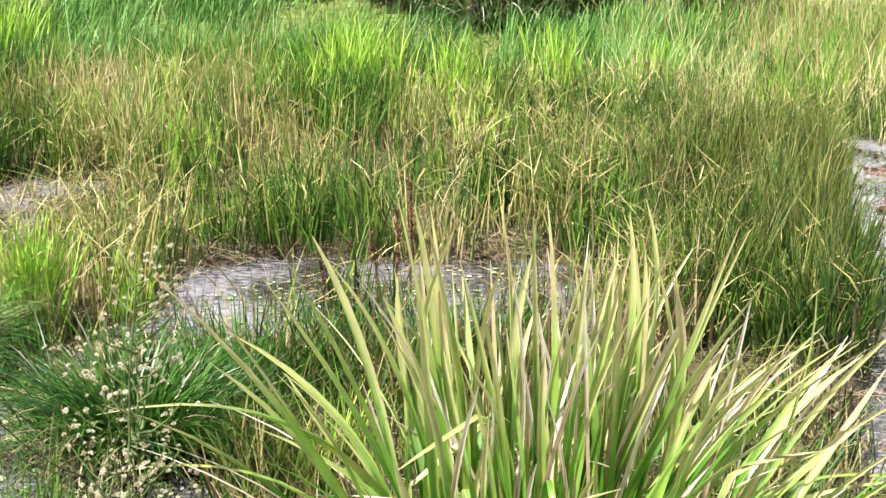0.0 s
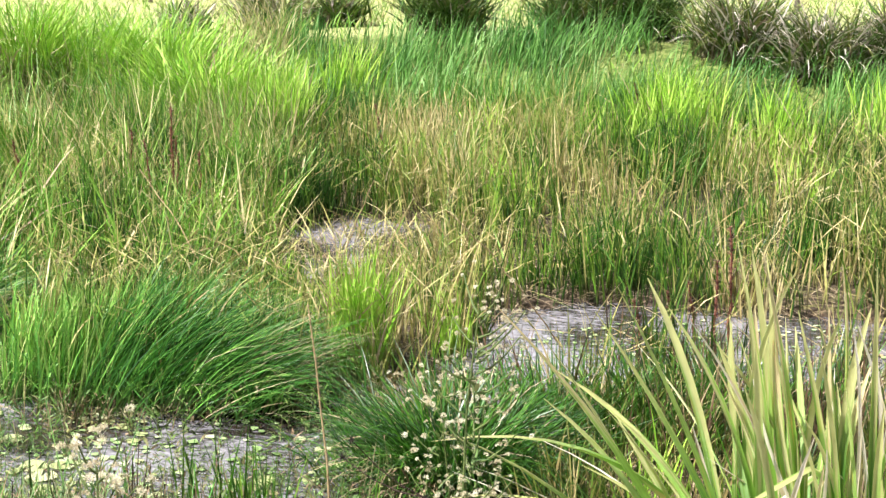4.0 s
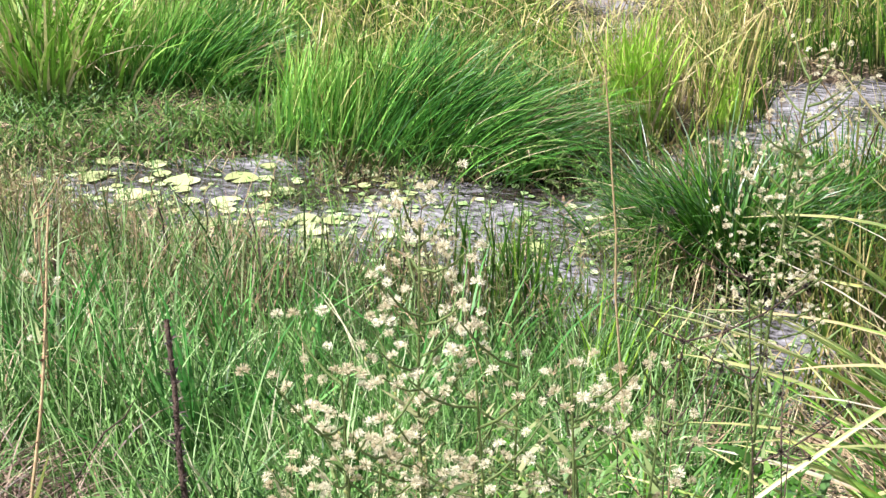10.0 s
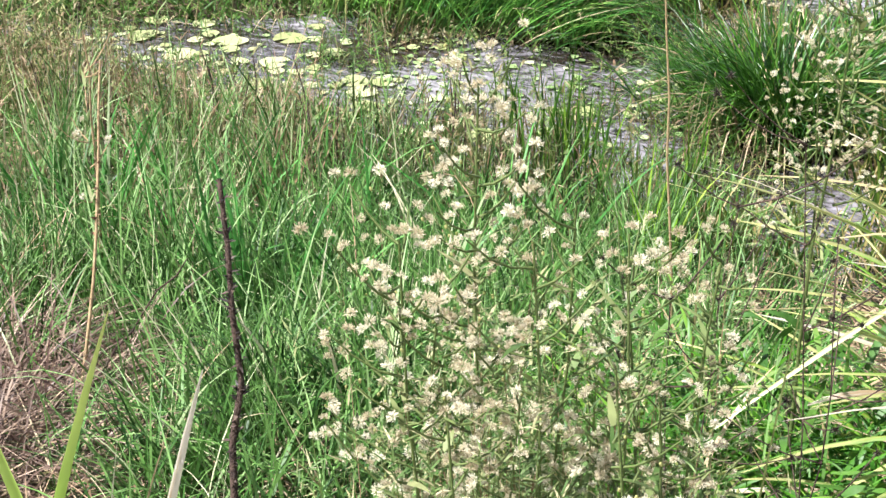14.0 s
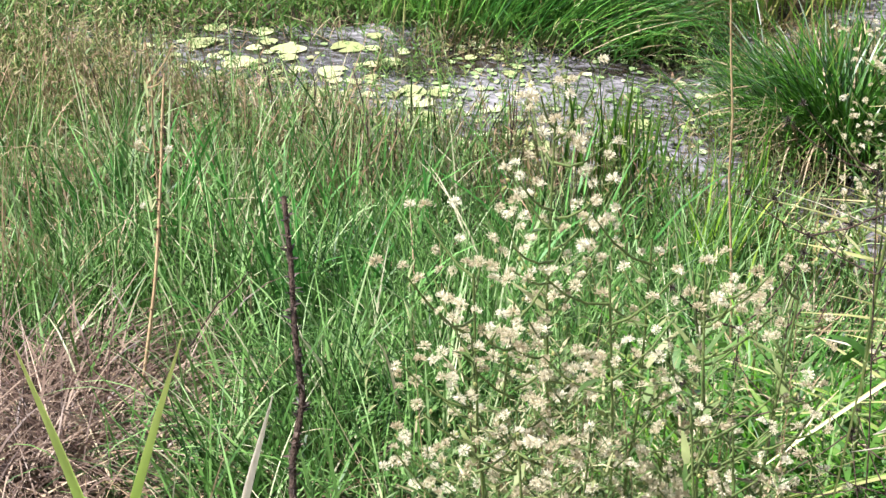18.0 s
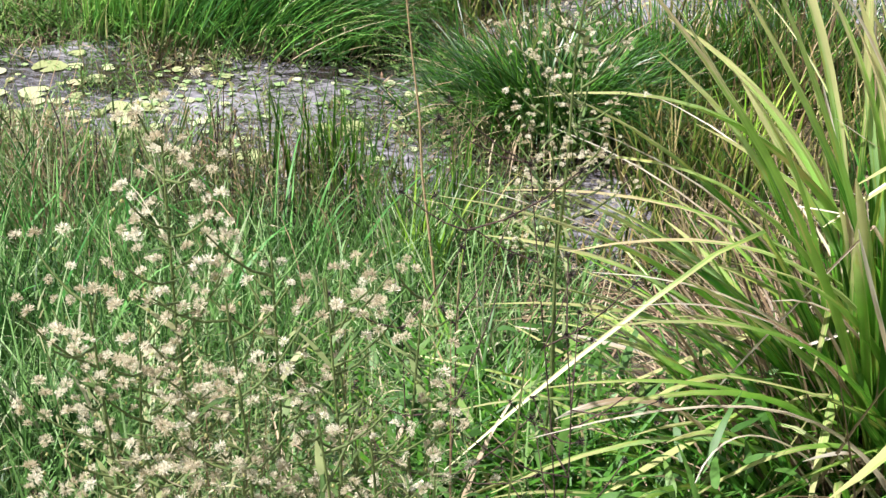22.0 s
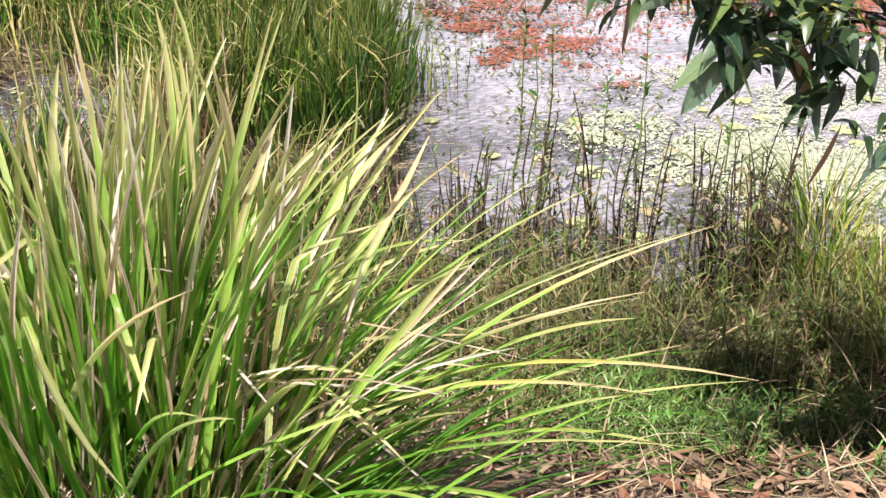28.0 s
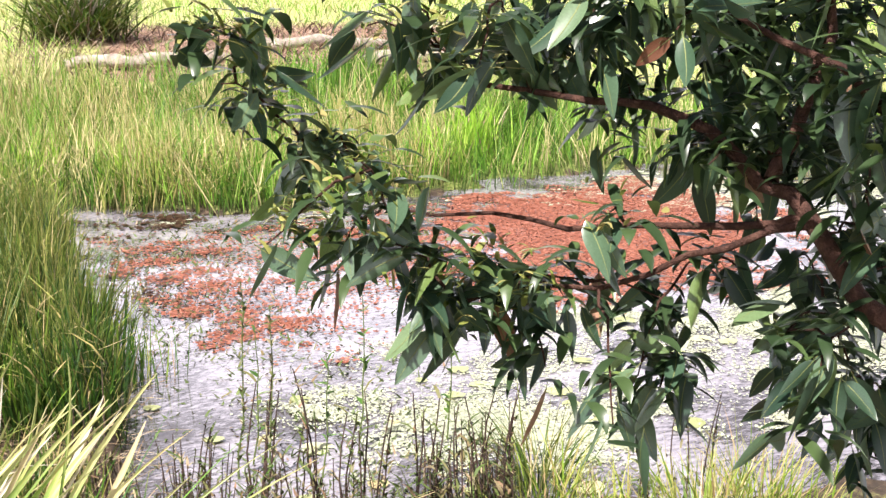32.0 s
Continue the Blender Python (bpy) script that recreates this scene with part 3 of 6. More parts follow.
def stand(name, n, per, region, sigma, hgt, wid, material, label, category, tone, lean=9.0, curl=30.0, segs=3, wind=None, **kw):
    """A stand of blades in tufts: each tuft has its own lean, height and tone."""
    c = scatter(n // per, region, **kw)
    m = len(c)
    az0 = spread(0, 6.283, m) if wind is None else rng.normal(wind, 0.6, m)
    ls, hs, tt = np.abs(rng.normal(0, lean, m)), spread(0.55, 1.15, m), rng.normal(0, 0.22, m)
    i = np.repeat(np.arange(m), per)
    p = c[i]
    p[:, :2] += rng.normal(0, sigma, (len(p), 2))
    ok = pool(p[:, 0], p[:, 1]) < 0.04
    p, i = p[ok], i[ok]
    p[:, 2] = np.maximum(ground_z(p[:, 0], p[:, 1]), -0.05) - 0.01
    k = len(p)
    low_ = 1 - 0.72 * np.exp(-(((p[:, 0] + 1.72) / 0.42) ** 2 + ((p[:, 1] - 6.35) / 0.65) ** 2))
    th0 = ls[i] * spread(0.3, 1.4, k) + spread(0, 9, k)
    th1 = np.minimum(th0 + rng.exponential(curl, k), 135)
    tn = np.clip(tone(p[:, 0], p[:, 1]) + tt[i] + rng.normal(0, 0.17, k), 0, 1)
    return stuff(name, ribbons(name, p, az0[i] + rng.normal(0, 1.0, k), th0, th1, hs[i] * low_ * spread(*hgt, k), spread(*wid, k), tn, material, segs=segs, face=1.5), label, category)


# dry rushes that fill the marsh
stand("dry_rushes", 24000, 11, (-27, 24, 5.3, 10.2), 0.05, (0.20, 0.54), (0.005, 0.010), M_RUSH, "dry brown and olive rushes filling the marsh", "rushes",
      lambda x, y: np.clip(0.33 + 1.0 * (soft_noise(x, y, 1.1, 3) - 0.5) + 0.5 * (soft_noise(x, y, 3.4, 1) - 0.5) - 0.24 * smooth(0.0, 1.0, x) * smooth(8.6, 7.2, y), 0.0, 0.9), lean=6, curl=17, keep=marsh, dry=0.05)
# greener rushes among them
stand("green_rushes", 15000, 22, (-30, 24, 6.4, 11.5), 0.07, (0.28, 0.56), (0.006, 0.011), M_REED, "green rushes mixed into the dry stand", "rushes",
      lambda x, y: 0.08 + 0.7 * soft_noise(x, y, 2.2, 0) - 0.2 * smooth(0.0, 1.0, x) * smooth(8.6, 7.2, y), lean=6, curl=18, keep=lambda x, y: soft_noise(x, y, 1.2, 2) ** 2 * (1 - 0.75 * smooth(-0.8, 0.6, x)))
# broken straws lying through the stand
pts = scatter(12000, (-27, 24, 5.2, 10.4), keep=marsh)
n = len(pts)
pts[:, 2] += rng.uniform(0.02, 0.34, n)
stuff("broken_rushes", ribbons("broken_rushes", pts, spread(0, 6.283, n), spread(25, 95, n), spread(45, 125, n), spread(0.08, 0.30, n), spread(0.005, 0.009, n), np.clip(rng.normal(0.70, 0.2, n), 0, 1), M_RUSH, segs=3, face=1.5),
      "broken dead rush stems caught in the stand", "rushes")
# bluish reeds along the far edge, pressed over by the wind
stand("bluish_reeds", 8500, 22, (-24, 12, 10.6, 13.5), 0.13, (0.29, 0.55), (0.007, 0.013), M_TEAL, "soft bluish-green reeds at the foot of the far bank", "reeds",
      lambda x, y: 0.02 + 0.72 * soft_noise(x, y, 1.6, 0), lean=14, curl=32, wind=0.1, keep=patchy)
# lush grass on the far left of the marsh
stand("lush_grass", 16000, 22, (-48, -17, 6.4, 13.5), 0.09, (0.3, 0.72), (0.007, 0.014), M_GRASS, "tall lush green grass on the wet flat", "grass",
      lambda x, y: 0.04 + 0.74 * soft_noise(x, y, 0.9, 1) + 0.36 * smooth(7.0, 11.0, np.hypot(x, y)), lean=14, curl=42, keep=patchy)
stand("pale_reeds", 2300, 18, (-46, -23, 10.0, 13.5), 0.10, (0.35, 0.75), (0.006, 0.012), M_TEAL, "pale grey-green tall grass at the back of the flat", "grass",
      lambda x, y: 0.55 + 0.5 * soft_noise(x, y, 1.3, 1), lean=14, curl=45, keep=lambda x, y: smooth(0.25, 0.6, soft_noise(x, y, 0.8, 2)))
stand("faded_grass", 2600, 12, (-48, -17, 6.2, 13.5), 0.09, (0.25, 0.7), (0.005, 0.011), M_RUSH, "faded straw and grey-green stems in the lush grass", "grass",
      lambda x, y: 0.5 + 0.45 * soft_noise(x, y, 1.5, 2), lean=14, curl=40, keep=lambda x, y: smooth(0.3, 0.75, soft_noise(x, y, 1.0, 0)))
# far right bank
stand("bank_grass", 24000, 22, (8, 58, 9.2, 13.6), 0.11, (0.24, 0.62), (0.006, 0.011), M_GRASS, "bright green grass along the far pond bank", "grass",
      lambda x, y: 0.42 + 0.55 * soft_noise(x, y, 0.9, 0) + 0.4 * (soft_noise(x, y, 2.8, 2) - 0.5), lean=12, curl=36, keep=lambda x, y: 0.3 + 0.7 * soft_noise(x, y, 2.2, 1))
# seeding straw-coloured grass that stands over the bank
stand("seeding_grass", 4200, 14, (12, 32, 9.4, 13.0), 0.10, (0.38, 0.7), (0.004, 0.008), M_RUSH, "tall straw-coloured seeding grass on the bank", "grass",
      lambda x, y: 0.55 + 0.4 * soft_noise(x, y, 1.6, 2), lean=9, curl=30, keep=lambda x, y: smooth(0.35, 0.8, soft_noise(x, y, 1.1, 3)))
# short pale grass beyond
pts = scatter(24000, (-45, 60, 12.5, 24), keep=lambda x, y: 1.0 - 0.96 * ((np.degrees(np.arctan2(x, y)) > 17.5) & (np.degrees(np.arctan2(x, y)) < 32) & (np.hypot(x, y) > 13.5) & (np.hypot(x, y) < 19)))
n = len(pts)
stuff("pale_meadow", ribbons("pale_meadow", pts, spread(0, 6.283, n), spread(5, 30, n), spread(30, 90, n), spread(0.10, 0.28, n), spread(0.012, 0.02, n), spread(0.5, 1, n), M_GRASS, segs=2, face=1.5),
      "short sun-bleached meadow grass", "grass")
# reed block that divides the strip from the open pond
stand("reed_block", 6200, 13, (8, 20.5, 5.3, 8.3), 0.05, (0.28, 0.62), (0.006, 0.011), M_BLOCK, "dense olive and dark-green rushes at the pond edge", "rushes",
      lambda x, y: -0.03 + 0.52 * soft_noise(x, y, 3.0, 0) + 0.12 * smooth(6.6, 7.8, y + 0.5 * (1.5 - x)), lean=8, curl=18, keep=lambda x, y: smooth(0.95, 1.35, x - 0.12 * (y - 6)) * (0.15 + 0.85 * smooth(0.3, 0.55, soft_noise(x, y, 3.6, 1))))
# straw stems that lean out of the block
stand("straw_rushes", 800, 9, (8, 20.5, 5.4, 8.5), 0.05, (0.26, 0.66), (0.004, 0.008), M_RUSH, "leaning straw-coloured stems in the rush block", "rushes",
      lambda x, y: 0.62 + 0.3 * soft_noise(x, y, 2.0, 1), lean=14, curl=30, keep=lambda x, y: smooth(0.9, 1.3, x - 0.12 * (y - 6)) * smooth(0.3, 0.7, soft_noise(x, y, 2.2, 2)))
# fine grass on the near bank, thin where the weeds and the dead heap stand
def near_keep(x, y):
    weeds = np.exp(-(((x + 0.6) / 0.35) ** 2 + ((y - 1.75) / 0.4) ** 2))
    heap = np.exp(-(((x + 1.80) / 0.36) ** 2 + ((y - 1.78) / 0.48) ** 2))
    herbs = np.exp(-(((x + 1.05) / 0.32) ** 2 + ((y - 1.85) / 0.35) ** 2))
    bare = smooth(-36.5, -40, np.degrees(np.arctan2(x, y))) * smooth(2.95, 2.7, np.hypot(x, y))
    return np.clip((0.35 + 0.65 * soft_noise(x, y, 2.4, 1)) * (1 - 0.93 * bare) * (1 - 0.5 * weeds) * (1 - 1.1 * heap) * (1 - 0.75 * smooth(-0.95, -0.55, x)) * (1 - 0.45 * herbs), 0, 1)


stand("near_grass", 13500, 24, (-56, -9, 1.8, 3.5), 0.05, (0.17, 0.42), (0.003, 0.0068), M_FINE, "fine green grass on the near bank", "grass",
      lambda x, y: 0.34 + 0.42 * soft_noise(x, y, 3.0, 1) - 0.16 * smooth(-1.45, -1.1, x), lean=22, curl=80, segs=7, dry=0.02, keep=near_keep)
stand("shore_grass", 4200, 20, (-56, -23, 2.9, 4.2), 0.05, (0.20, 0.52), (0.0035, 0.007), M_FINE, "thin mixed grass along the near shore", "grass",
      lambda x, y: 0.34 + 0.5 * soft_noise(x, y, 2.0, 3), lean=12, curl=45, segs=6, dry=0.04)
# right near shore
pts = tufted(900, 12, (14, 62, 3.2, 4.0), 0.05, dry=0.06)
n = len(pts)
stuff("shore_sedge", ribbons("shore_sedge", pts, spread(0, 6.283, n), spread(5, 30, n), spread(30, 110, n), spread(0.05, 0.20, n), spread(0.003, 0.007, n), spread(0, 0.7, n), M_BLOCK, segs=4, face=1.5),
      "sparse sedge and grass on the damp shore", "grass")
# undergrowth behind the strap-leaved clump
pts = tufted(4200, 24, (-13, 19, 3.3, 4.9), 0.06, dry=0.03)
n = len(pts)
stuff("island_rushes", ribbons("island_rushes", pts, spread(0, 6.283, n), spread(0, 14, n), spread(10, 85, n), spread(0.12, 0.36, n), spread(0.005, 0.009, n), rng.beta(0.8, 0.9, n), M_BLOCK, segs=5, face=1.5),
      "short green rushes on the wet ground between pools", "rushes")
pts = scatter(260, (-18, -10, 6.7, 8.1), dry=9, wet=-0.05)
n = len(pts)
pts[:, 2] = -0.02
stuff("sparse_rushes", ribbons("sparse_rushes", pts, spread(0, 6.283, n), spread(0, 30, n), spread(10, 70, n), spread(0.06, 0.22, n), spread(0.005, 0.008, n), spread(0.3, 1, n), M_RUSH, segs=4, face=1.5), "sparse rushes standing in the small marsh pool", "rushes")
pts = tufted(420, 10, (-8, 12, 4.4, 5.5), 0.06, dry=0.1)
n = len(pts)
stuff("dead_reed_stems", ribbons("dead_reed_stems", pts, spread(0, 6.283, n), spread(0, 14, n), spread(5, 60, n), spread(0.25, 0.55, n), spread(0.004, 0.007, n), spread(0, 1, n), M_RUSTY, segs=4, face=1.5), "rusty dead stems on the wet ground between pools", "dead stems")
# low herbs on the left flat
pts = tufted(9000, 40, (-50, -26, 4.3, 6.2), 0.12, dry=0.12)
n = len(pts)
stuff("low_herbs", ribbons("low_herbs", pts, spread(0, 6.283, n), spread(10, 60, n), spread(50, 120, n), spread(0.05, 0.2, n), spread(0.006, 0.012, n), spread(0, 1, n), M_HERB, segs=3, face=1.5, blunt=1.6),
      "low leafy water weeds on the mud", "weeds")
# fallen straw over mud and shallows
pts = np.concatenate([scatter(220, (-18, -10, 6.6, 8.2), dry=9, wet=0.0), scatter(9000, (-50, 25, 3.1, 7.5), dry=0.06), scatter(3500, (-50, 12, 1.3, 3.4)), scatter(2500, (-50, -30, 3.4, 4.9), dry=0.3), scatter(900, (16, 60, 2.2, 3.9), dry=0.1)])
n = len(pts)
pts[:, 2] = np.maximum(pts[:, 2], 0.0) + 0.012
stuff("fallen_straw", ribbons("fallen_straw", pts, spread(0, 6.283, n), spread(70, 88, n), spread(84, 100, n), spread(0.06, 0.3, n), spread(0.003, 0.006, n), spread(0, 1, n), M_THATCH, segs=3, face=0.3),
      "fallen straw and dead stems lying on the mud", "straw")
# small round-leaved herbs on the near bank
pts = np.concatenate([tufted(5000, 25, (-50, -8, 1.35, 3.0), 0.05), tufted(4200, 18, (20, 58, 3.0, 3.6), 0.08)])
n = len(pts)
stuff("bank_herbs", ribbons("bank_herbs", pts, spread(0, 6.283, n), spread(15, 50, n), spread(70, 110, n), spread(0.025, 0.065, n), spread(0.007, 0.014, n), rng.beta(1, 2.2, n), M_HERB, segs=3, face=1.0, blunt=3.0),
      "small leafy herbs creeping over the bank", "herbs")


# dark leafy weeds at the foot of the strap-leaved clump
k = 900
pts = np.column_stack([rng.uniform(-0.66, 0.06, k), rng.uniform(1.72, 2.3, k), np.zeros(k)])
pts[:, 2] = ground_z(pts[:, 0], pts[:, 1])
stuff("clump_grass", ribbons("clump_grass", pts, spread(0, 6.283, k), spread(5, 50, k), spread(50, 125, k), spread(0.16, 0.42, k), spread(0.006, 0.012, k), rng.beta(0.8, 1.7, k) * 0.95, M_BLADE2, segs=6, fold=0.3, face=1.5), "broad green grass crowding the clump's foot", "grass")
k = 200
pts = np.column_stack([rng.uniform(-0.62, 0.02, k), rng.uniform(1.72, 2.2, k), np.zeros(k)])
pts[:, 2] = ground_z(pts[:, 0], pts[:, 1]) + rng.uniform(0.02, 0.30, k)
stuff("leafy_weeds", ribbons("leafy_weeds", pts, spread(0, 6.283, k), spread(25, 75, k), spread(70, 125, k), spread(0.05, 0.13, k), spread(0.010, 0.020, k), rng.beta(1.0, 2.0, k), M_HERB, segs=4, fold=0.3, face=1.2, blunt=2.0), "dark broad-leaved weeds massed at the clump's foot", "weeds")


# ---- the strap-leaved clump in front ----
def blade_between(name, a, b, width, material, rise=0.3, segs=12, face=1.15, turn0=0.0, taper=4.0, limp=0.25):
    """One strap leaf from its foot a to its tip b, arched upwards."""
    a, b = np.array(a, float), np.array(b, float)
    c = (a + b) / 2 + np.array([0, 0, rise]) - (b - a) * np.array([0.22, 0.22, 0])
    s = np.linspace(0, 1, segs + 1)[:, None]
    p = (1 - s) ** 2 * a + 2 * s * (1 - s) * c + s * s * b
    d = b - a
    side = np.array([-d[1], d[0], 0.0])
    turn = turn0 + rng.uniform(-face, face)
    side = side / (np.linalg.norm(side) + 1e-9) * 0.35 + np.array([math.cos(turn), math.sin(turn), 0])
    side = side / np.linalg.norm(side)
    w = width * 0.5 * (1 - s ** taper) * (0.6 + 0.4 * np.minimum(1, s * 4)) + 0.0008
    sway = np.array([-d[1], d[0], 0]) * rng.normal(0, 0.07 * limp) + np.array([1.0, 0.4, 0]) * np.linalg.norm(d) * rng.normal(0, 0.06 * limp)
    p = p + s * s * (1 - s) * 2.5 * sway
    keel = np.cross(side, d)
    keel = keel / (np.linalg.norm(keel) + 1e-9)
    v = np.stack([p - side * w, p - keel * w * 0.75, p + side * w], 1).reshape(-1, 3)
    i = (np.arange(segs)[:, None] * 3 + np.arange(2)[None]).ravel()
    f = np.stack([i, i + 1, i + 4, i + 3], -1)
    al = np.repeat(s.ravel(), 3)
    return mesh_np(name, v, f, material, (("along", al), ("across", np.tile([0.0, 0.5, 1.0], segs + 1))))


M_OLD = leaf_mat("old_strap_leaf", [(0, (0.06, 0.04, 0.022)), (0.45, (0.14, 0.10, 0.055)), (0.75, (0.20, 0.14, 0.085)), (0.85, (0.09, 0.13, 0.03)), (1, (0.26, 0.19, 0.12))], through_light=0.05, scale=20)
CLUMP = Vector((0.31, 2.30, 0.24))
clump = tagged(empty("strap_leaf_clump", CLUMP), "large green strap-leaved mat-rush clump with dead straw blades", "mat rush")
def strap(mat, foot, az, lean, ln, width, rise, kink=0.0):
    """One strap leaf of the clump: leaning out from its foot, slightly arched, sometimes broken over."""
    d = Vector((math.cos(az) * math.sin(lean), math.sin(az) * math.sin(lean), math.cos(lean))) * ln
    tip = Vector(foot) + d - Vector((0, 0, 0.25 * ln * math.sin(lean) ** 2))
    me = blade_between("leaf_blade", foot, tip, width, mat, rise, 16, limp=1.6, taper=12.0)
    if kink:
        at_s, rows_ = rng.uniform(0.5, 0.8), len(me.vertices) // 3
        fx, fy = rng.normal(0, 0.5, 2)
        for k, v in enumerate(me.vertices):
            q = (k // 3) / (rows_ - 1) - at_s
            if q > 0:
                v.co.z -= kink * q * ln * 1.3
                v.co.x += kink * q * ln * (0.5 * math.cos(az) + fx)
                v.co.y += kink * q * ln * (0.5 * math.sin(az) + fy)
    return me


def foot_in(rad_):
    a, q = rng.uniform(0, 6.283), rad_ * rng.random() ** 0.6
    return math.cos(a) * q, math.sin(a) * q * 0.8, 0.0


for i in range(270):
    k = rng.random()
    mat = M_BLADE if k < 0.70 else M_YELLOW if k < 0.86 else M_DEADBLADE
    dead = mat is M_DEADBLADE
    foot = foot_in(0.23)
    az = math.atan2(foot[1], foot[0]) + rng.normal(0, 0.7)
    if i % 4 == 0:
        az = rng.normal(0.0, 0.4)
    elif i % 7 == 0:
        az = rng.normal(3.2, 0.5)
    lean = math.radians(abs(rng.normal(0, 11)) if i % 2 else rng.uniform(12, 60 if abs(az) < 1 else 50))
    ln = (rng.uniform(0.5, 1.08) if i % 3 else rng.uniform(0.85, 1.12)) * (0.85 if dead else 1.0)
    w = rng.uniform(0.004, 0.0085) if dead else 0.008 + 0.0105 * rng.random() ** 1.2
    link("dead_leaf" if dead else "leaf_blade", strap(mat, foot, az, lean, ln, w, rng.uniform(0.0, 0.10) + 0.22 * math.sin(lean), rng.uniform(0.5, 1.6) if rng.random() < (0.4 if dead else 0.10) else 0.0), clump, "bleached dead leaf" if dead else "")
n = 120
ra, rr = spread(0, 6.283, n), 0.26 * np.sqrt(rng.random(n))
base = np.stack([np.cos(ra) * rr, np.sin(ra) * rr * 0.8, np.zeros(n)], -1)
th = np.abs(rng.normal(0, 17, n))
tn = rng.beta(1.0, 1.7, n)
tagged(link("inner_leaves", ribbons("inner_leaves", base, ra + rng.normal(0, 0.9, n), th, th + rng.exponential(18, n), spread(0.3, 0.85, n), spread(0.009, 0.017, n) * np.where(tn > 0.7, 0.5, 1), tn, M_BLADE2, segs=7, fold=0.5, face=1.57), clump, "massed inner leaves and dead straw"), kind="stuff")
n = 420
ra, rr = spread(0, 6.283, n), 0.30 * np.sqrt(rng.random(n))
base = np.stack([np.cos(ra) * rr, np.sin(ra) * rr * 0.8, np.zeros(n)], -1)
th = np.abs(rng.normal(0, 26, n))
tagged(link("old_leaves", ribbons("old_leaves", base, ra + rng.normal(0, 0.8, n), th, th + rng.exponential(30, n), spread(0.15, 0.72, n), spread(0.005, 0.012, n), spread(0, 1, n), M_OLD, segs=6, fold=0.5, face=1.4), clump, "short brown old leaves at the foot"), kind="stuff")
# low skirts of blades and straw that lie over to both sides
for side_az, cx, count, reach in ((math.pi * 1.08, -0.16, 60, (0.3, 0.68)), (-0.12, 0.18, 120, (0.5, 1.0))):
    az = rng.normal(side_az, 0.5, count)
    base = np.stack([rng.normal(cx, 0.09, count), rng.normal(-0.04, 0.14, count), np.zeros(count)], -1)
    tn = rng.beta(1.0, 1.9, count)
    link("skirt_leaves", ribbons("skirt_leaves", base, az, spread(18, 62, count), spread(50, 112, count), spread(*reach, count), spread(0.007, 0.014, count) * np.where(tn > 0.7, 0.5, 1), tn, M_BLADE2, segs=8, fold=0.4, face=1.57), clump, "low arching leaves and bleached straw")
# a sheaf of old brown stems leaning out to one side
n = 150
base = np.stack([rng.normal(-0.14, 0.05, n), rng.normal(-0.02, 0.09, n), np.zeros(n)], -1)
th = rng.normal(36, 9, n)
link("old_stem_sheaf", ribbons("old_stem_sheaf", base, rng.normal(3.0, 0.3, n), th, th + rng.normal(12, 8, n), spread(0.35, 0.72, n), spread(0.004, 0.008, n), spread(0.25, 1, n), M_THATCH, segs=6, fold=0.3, face=1.57), clump, "sheaf of straw-brown dead stems")
n = 70
az = rng.normal(-0.35, 0.5, n)
base = np.stack([rng.uniform(0.1, 0.5, n), rng.normal(-0.16, 0.14, n), np.zeros(n)], -1)
link("fallen_leaves", ribbons("fallen_leaves", base, az, spread(50, 80, n), spread(75, 105, n), spread(0.3, 0.85, n), spread(0.004, 0.010, n), spread(0.3, 1, n), M_THATCH, segs=7, fold=0.3, face=1.57), clump, "fallen bleached straw at the foot")
# the long blades that stand out of the outline
UPRIGHT = ((0.07, 2.13, 1.39), (0.11, 2.18, 1.36), (0.28, 2.18, 1.35), (0.56, 1.99, 1.39), (-0.24, 1.8, 1.36), (-0.1, 2.02, 1.34), (0.17, 2.23, 1.26), (0.22, 2.28, 1.25), (0.6, 1.98, 1.31), (-0.14, 2.12, 1.27), (0.45, 2.25, 1.3), (-0.23, 2.15, 1.22), (0.63, 2.23, 1.32), (0.31, 2.28, 1.35), (0.38, 2.1, 1.33))
ARCHED = ((0.61, 1.87, 1.25), (0.71, 1.95, 1.23), (0.76, 2.03, 1.2), (1.42, 2.22, 0.85), (1.39, 2.01, 0.64), (1.27, 1.97, 0.97), (1.26, 2.09, 0.91), (1.19, 2.23, 0.96), (1.08, 2.18, 1.02), (0.83, 2.17, 1.15), (0.7, 2.1, 1.18), (1.05, 1.8, 0.95), (1.13, 1.93, 0.89), (0.88, 2.36, 1.1), (1.16, 1.8, 0.67))
LOW = ((-0.5, 1.87, 0.98), (-0.32, 2.0, 1.05), (-0.36, 2.0, 1.1), (-0.27, 1.71, 0.75), (-0.19, 1.72, 0.93), (-0.33, 1.85, 0.7), (-0.36, 1.7, 0.62), (-0.4, 2.32, 0.9), (-0.73, 2.55, 0.63), (-0.46, 2.2, 0.87), (-0.56, 2.28, 0.8), (-0.39, 2.02, 0.94), (-0.22, 1.64, 0.94), (-0.28, 1.53, 0.84), (-0.44, 2.0, 0.74), (0.4, 1.92, 0.81), (-0.27, 1.94, 0.85), (-0.29, 2.04, 0.71), (-0.07, 1.96, 0.88), (-0.02, 2.01, 0.8), (0.62, 1.9, 0.55), (-0.1, 1.85, 0.55))
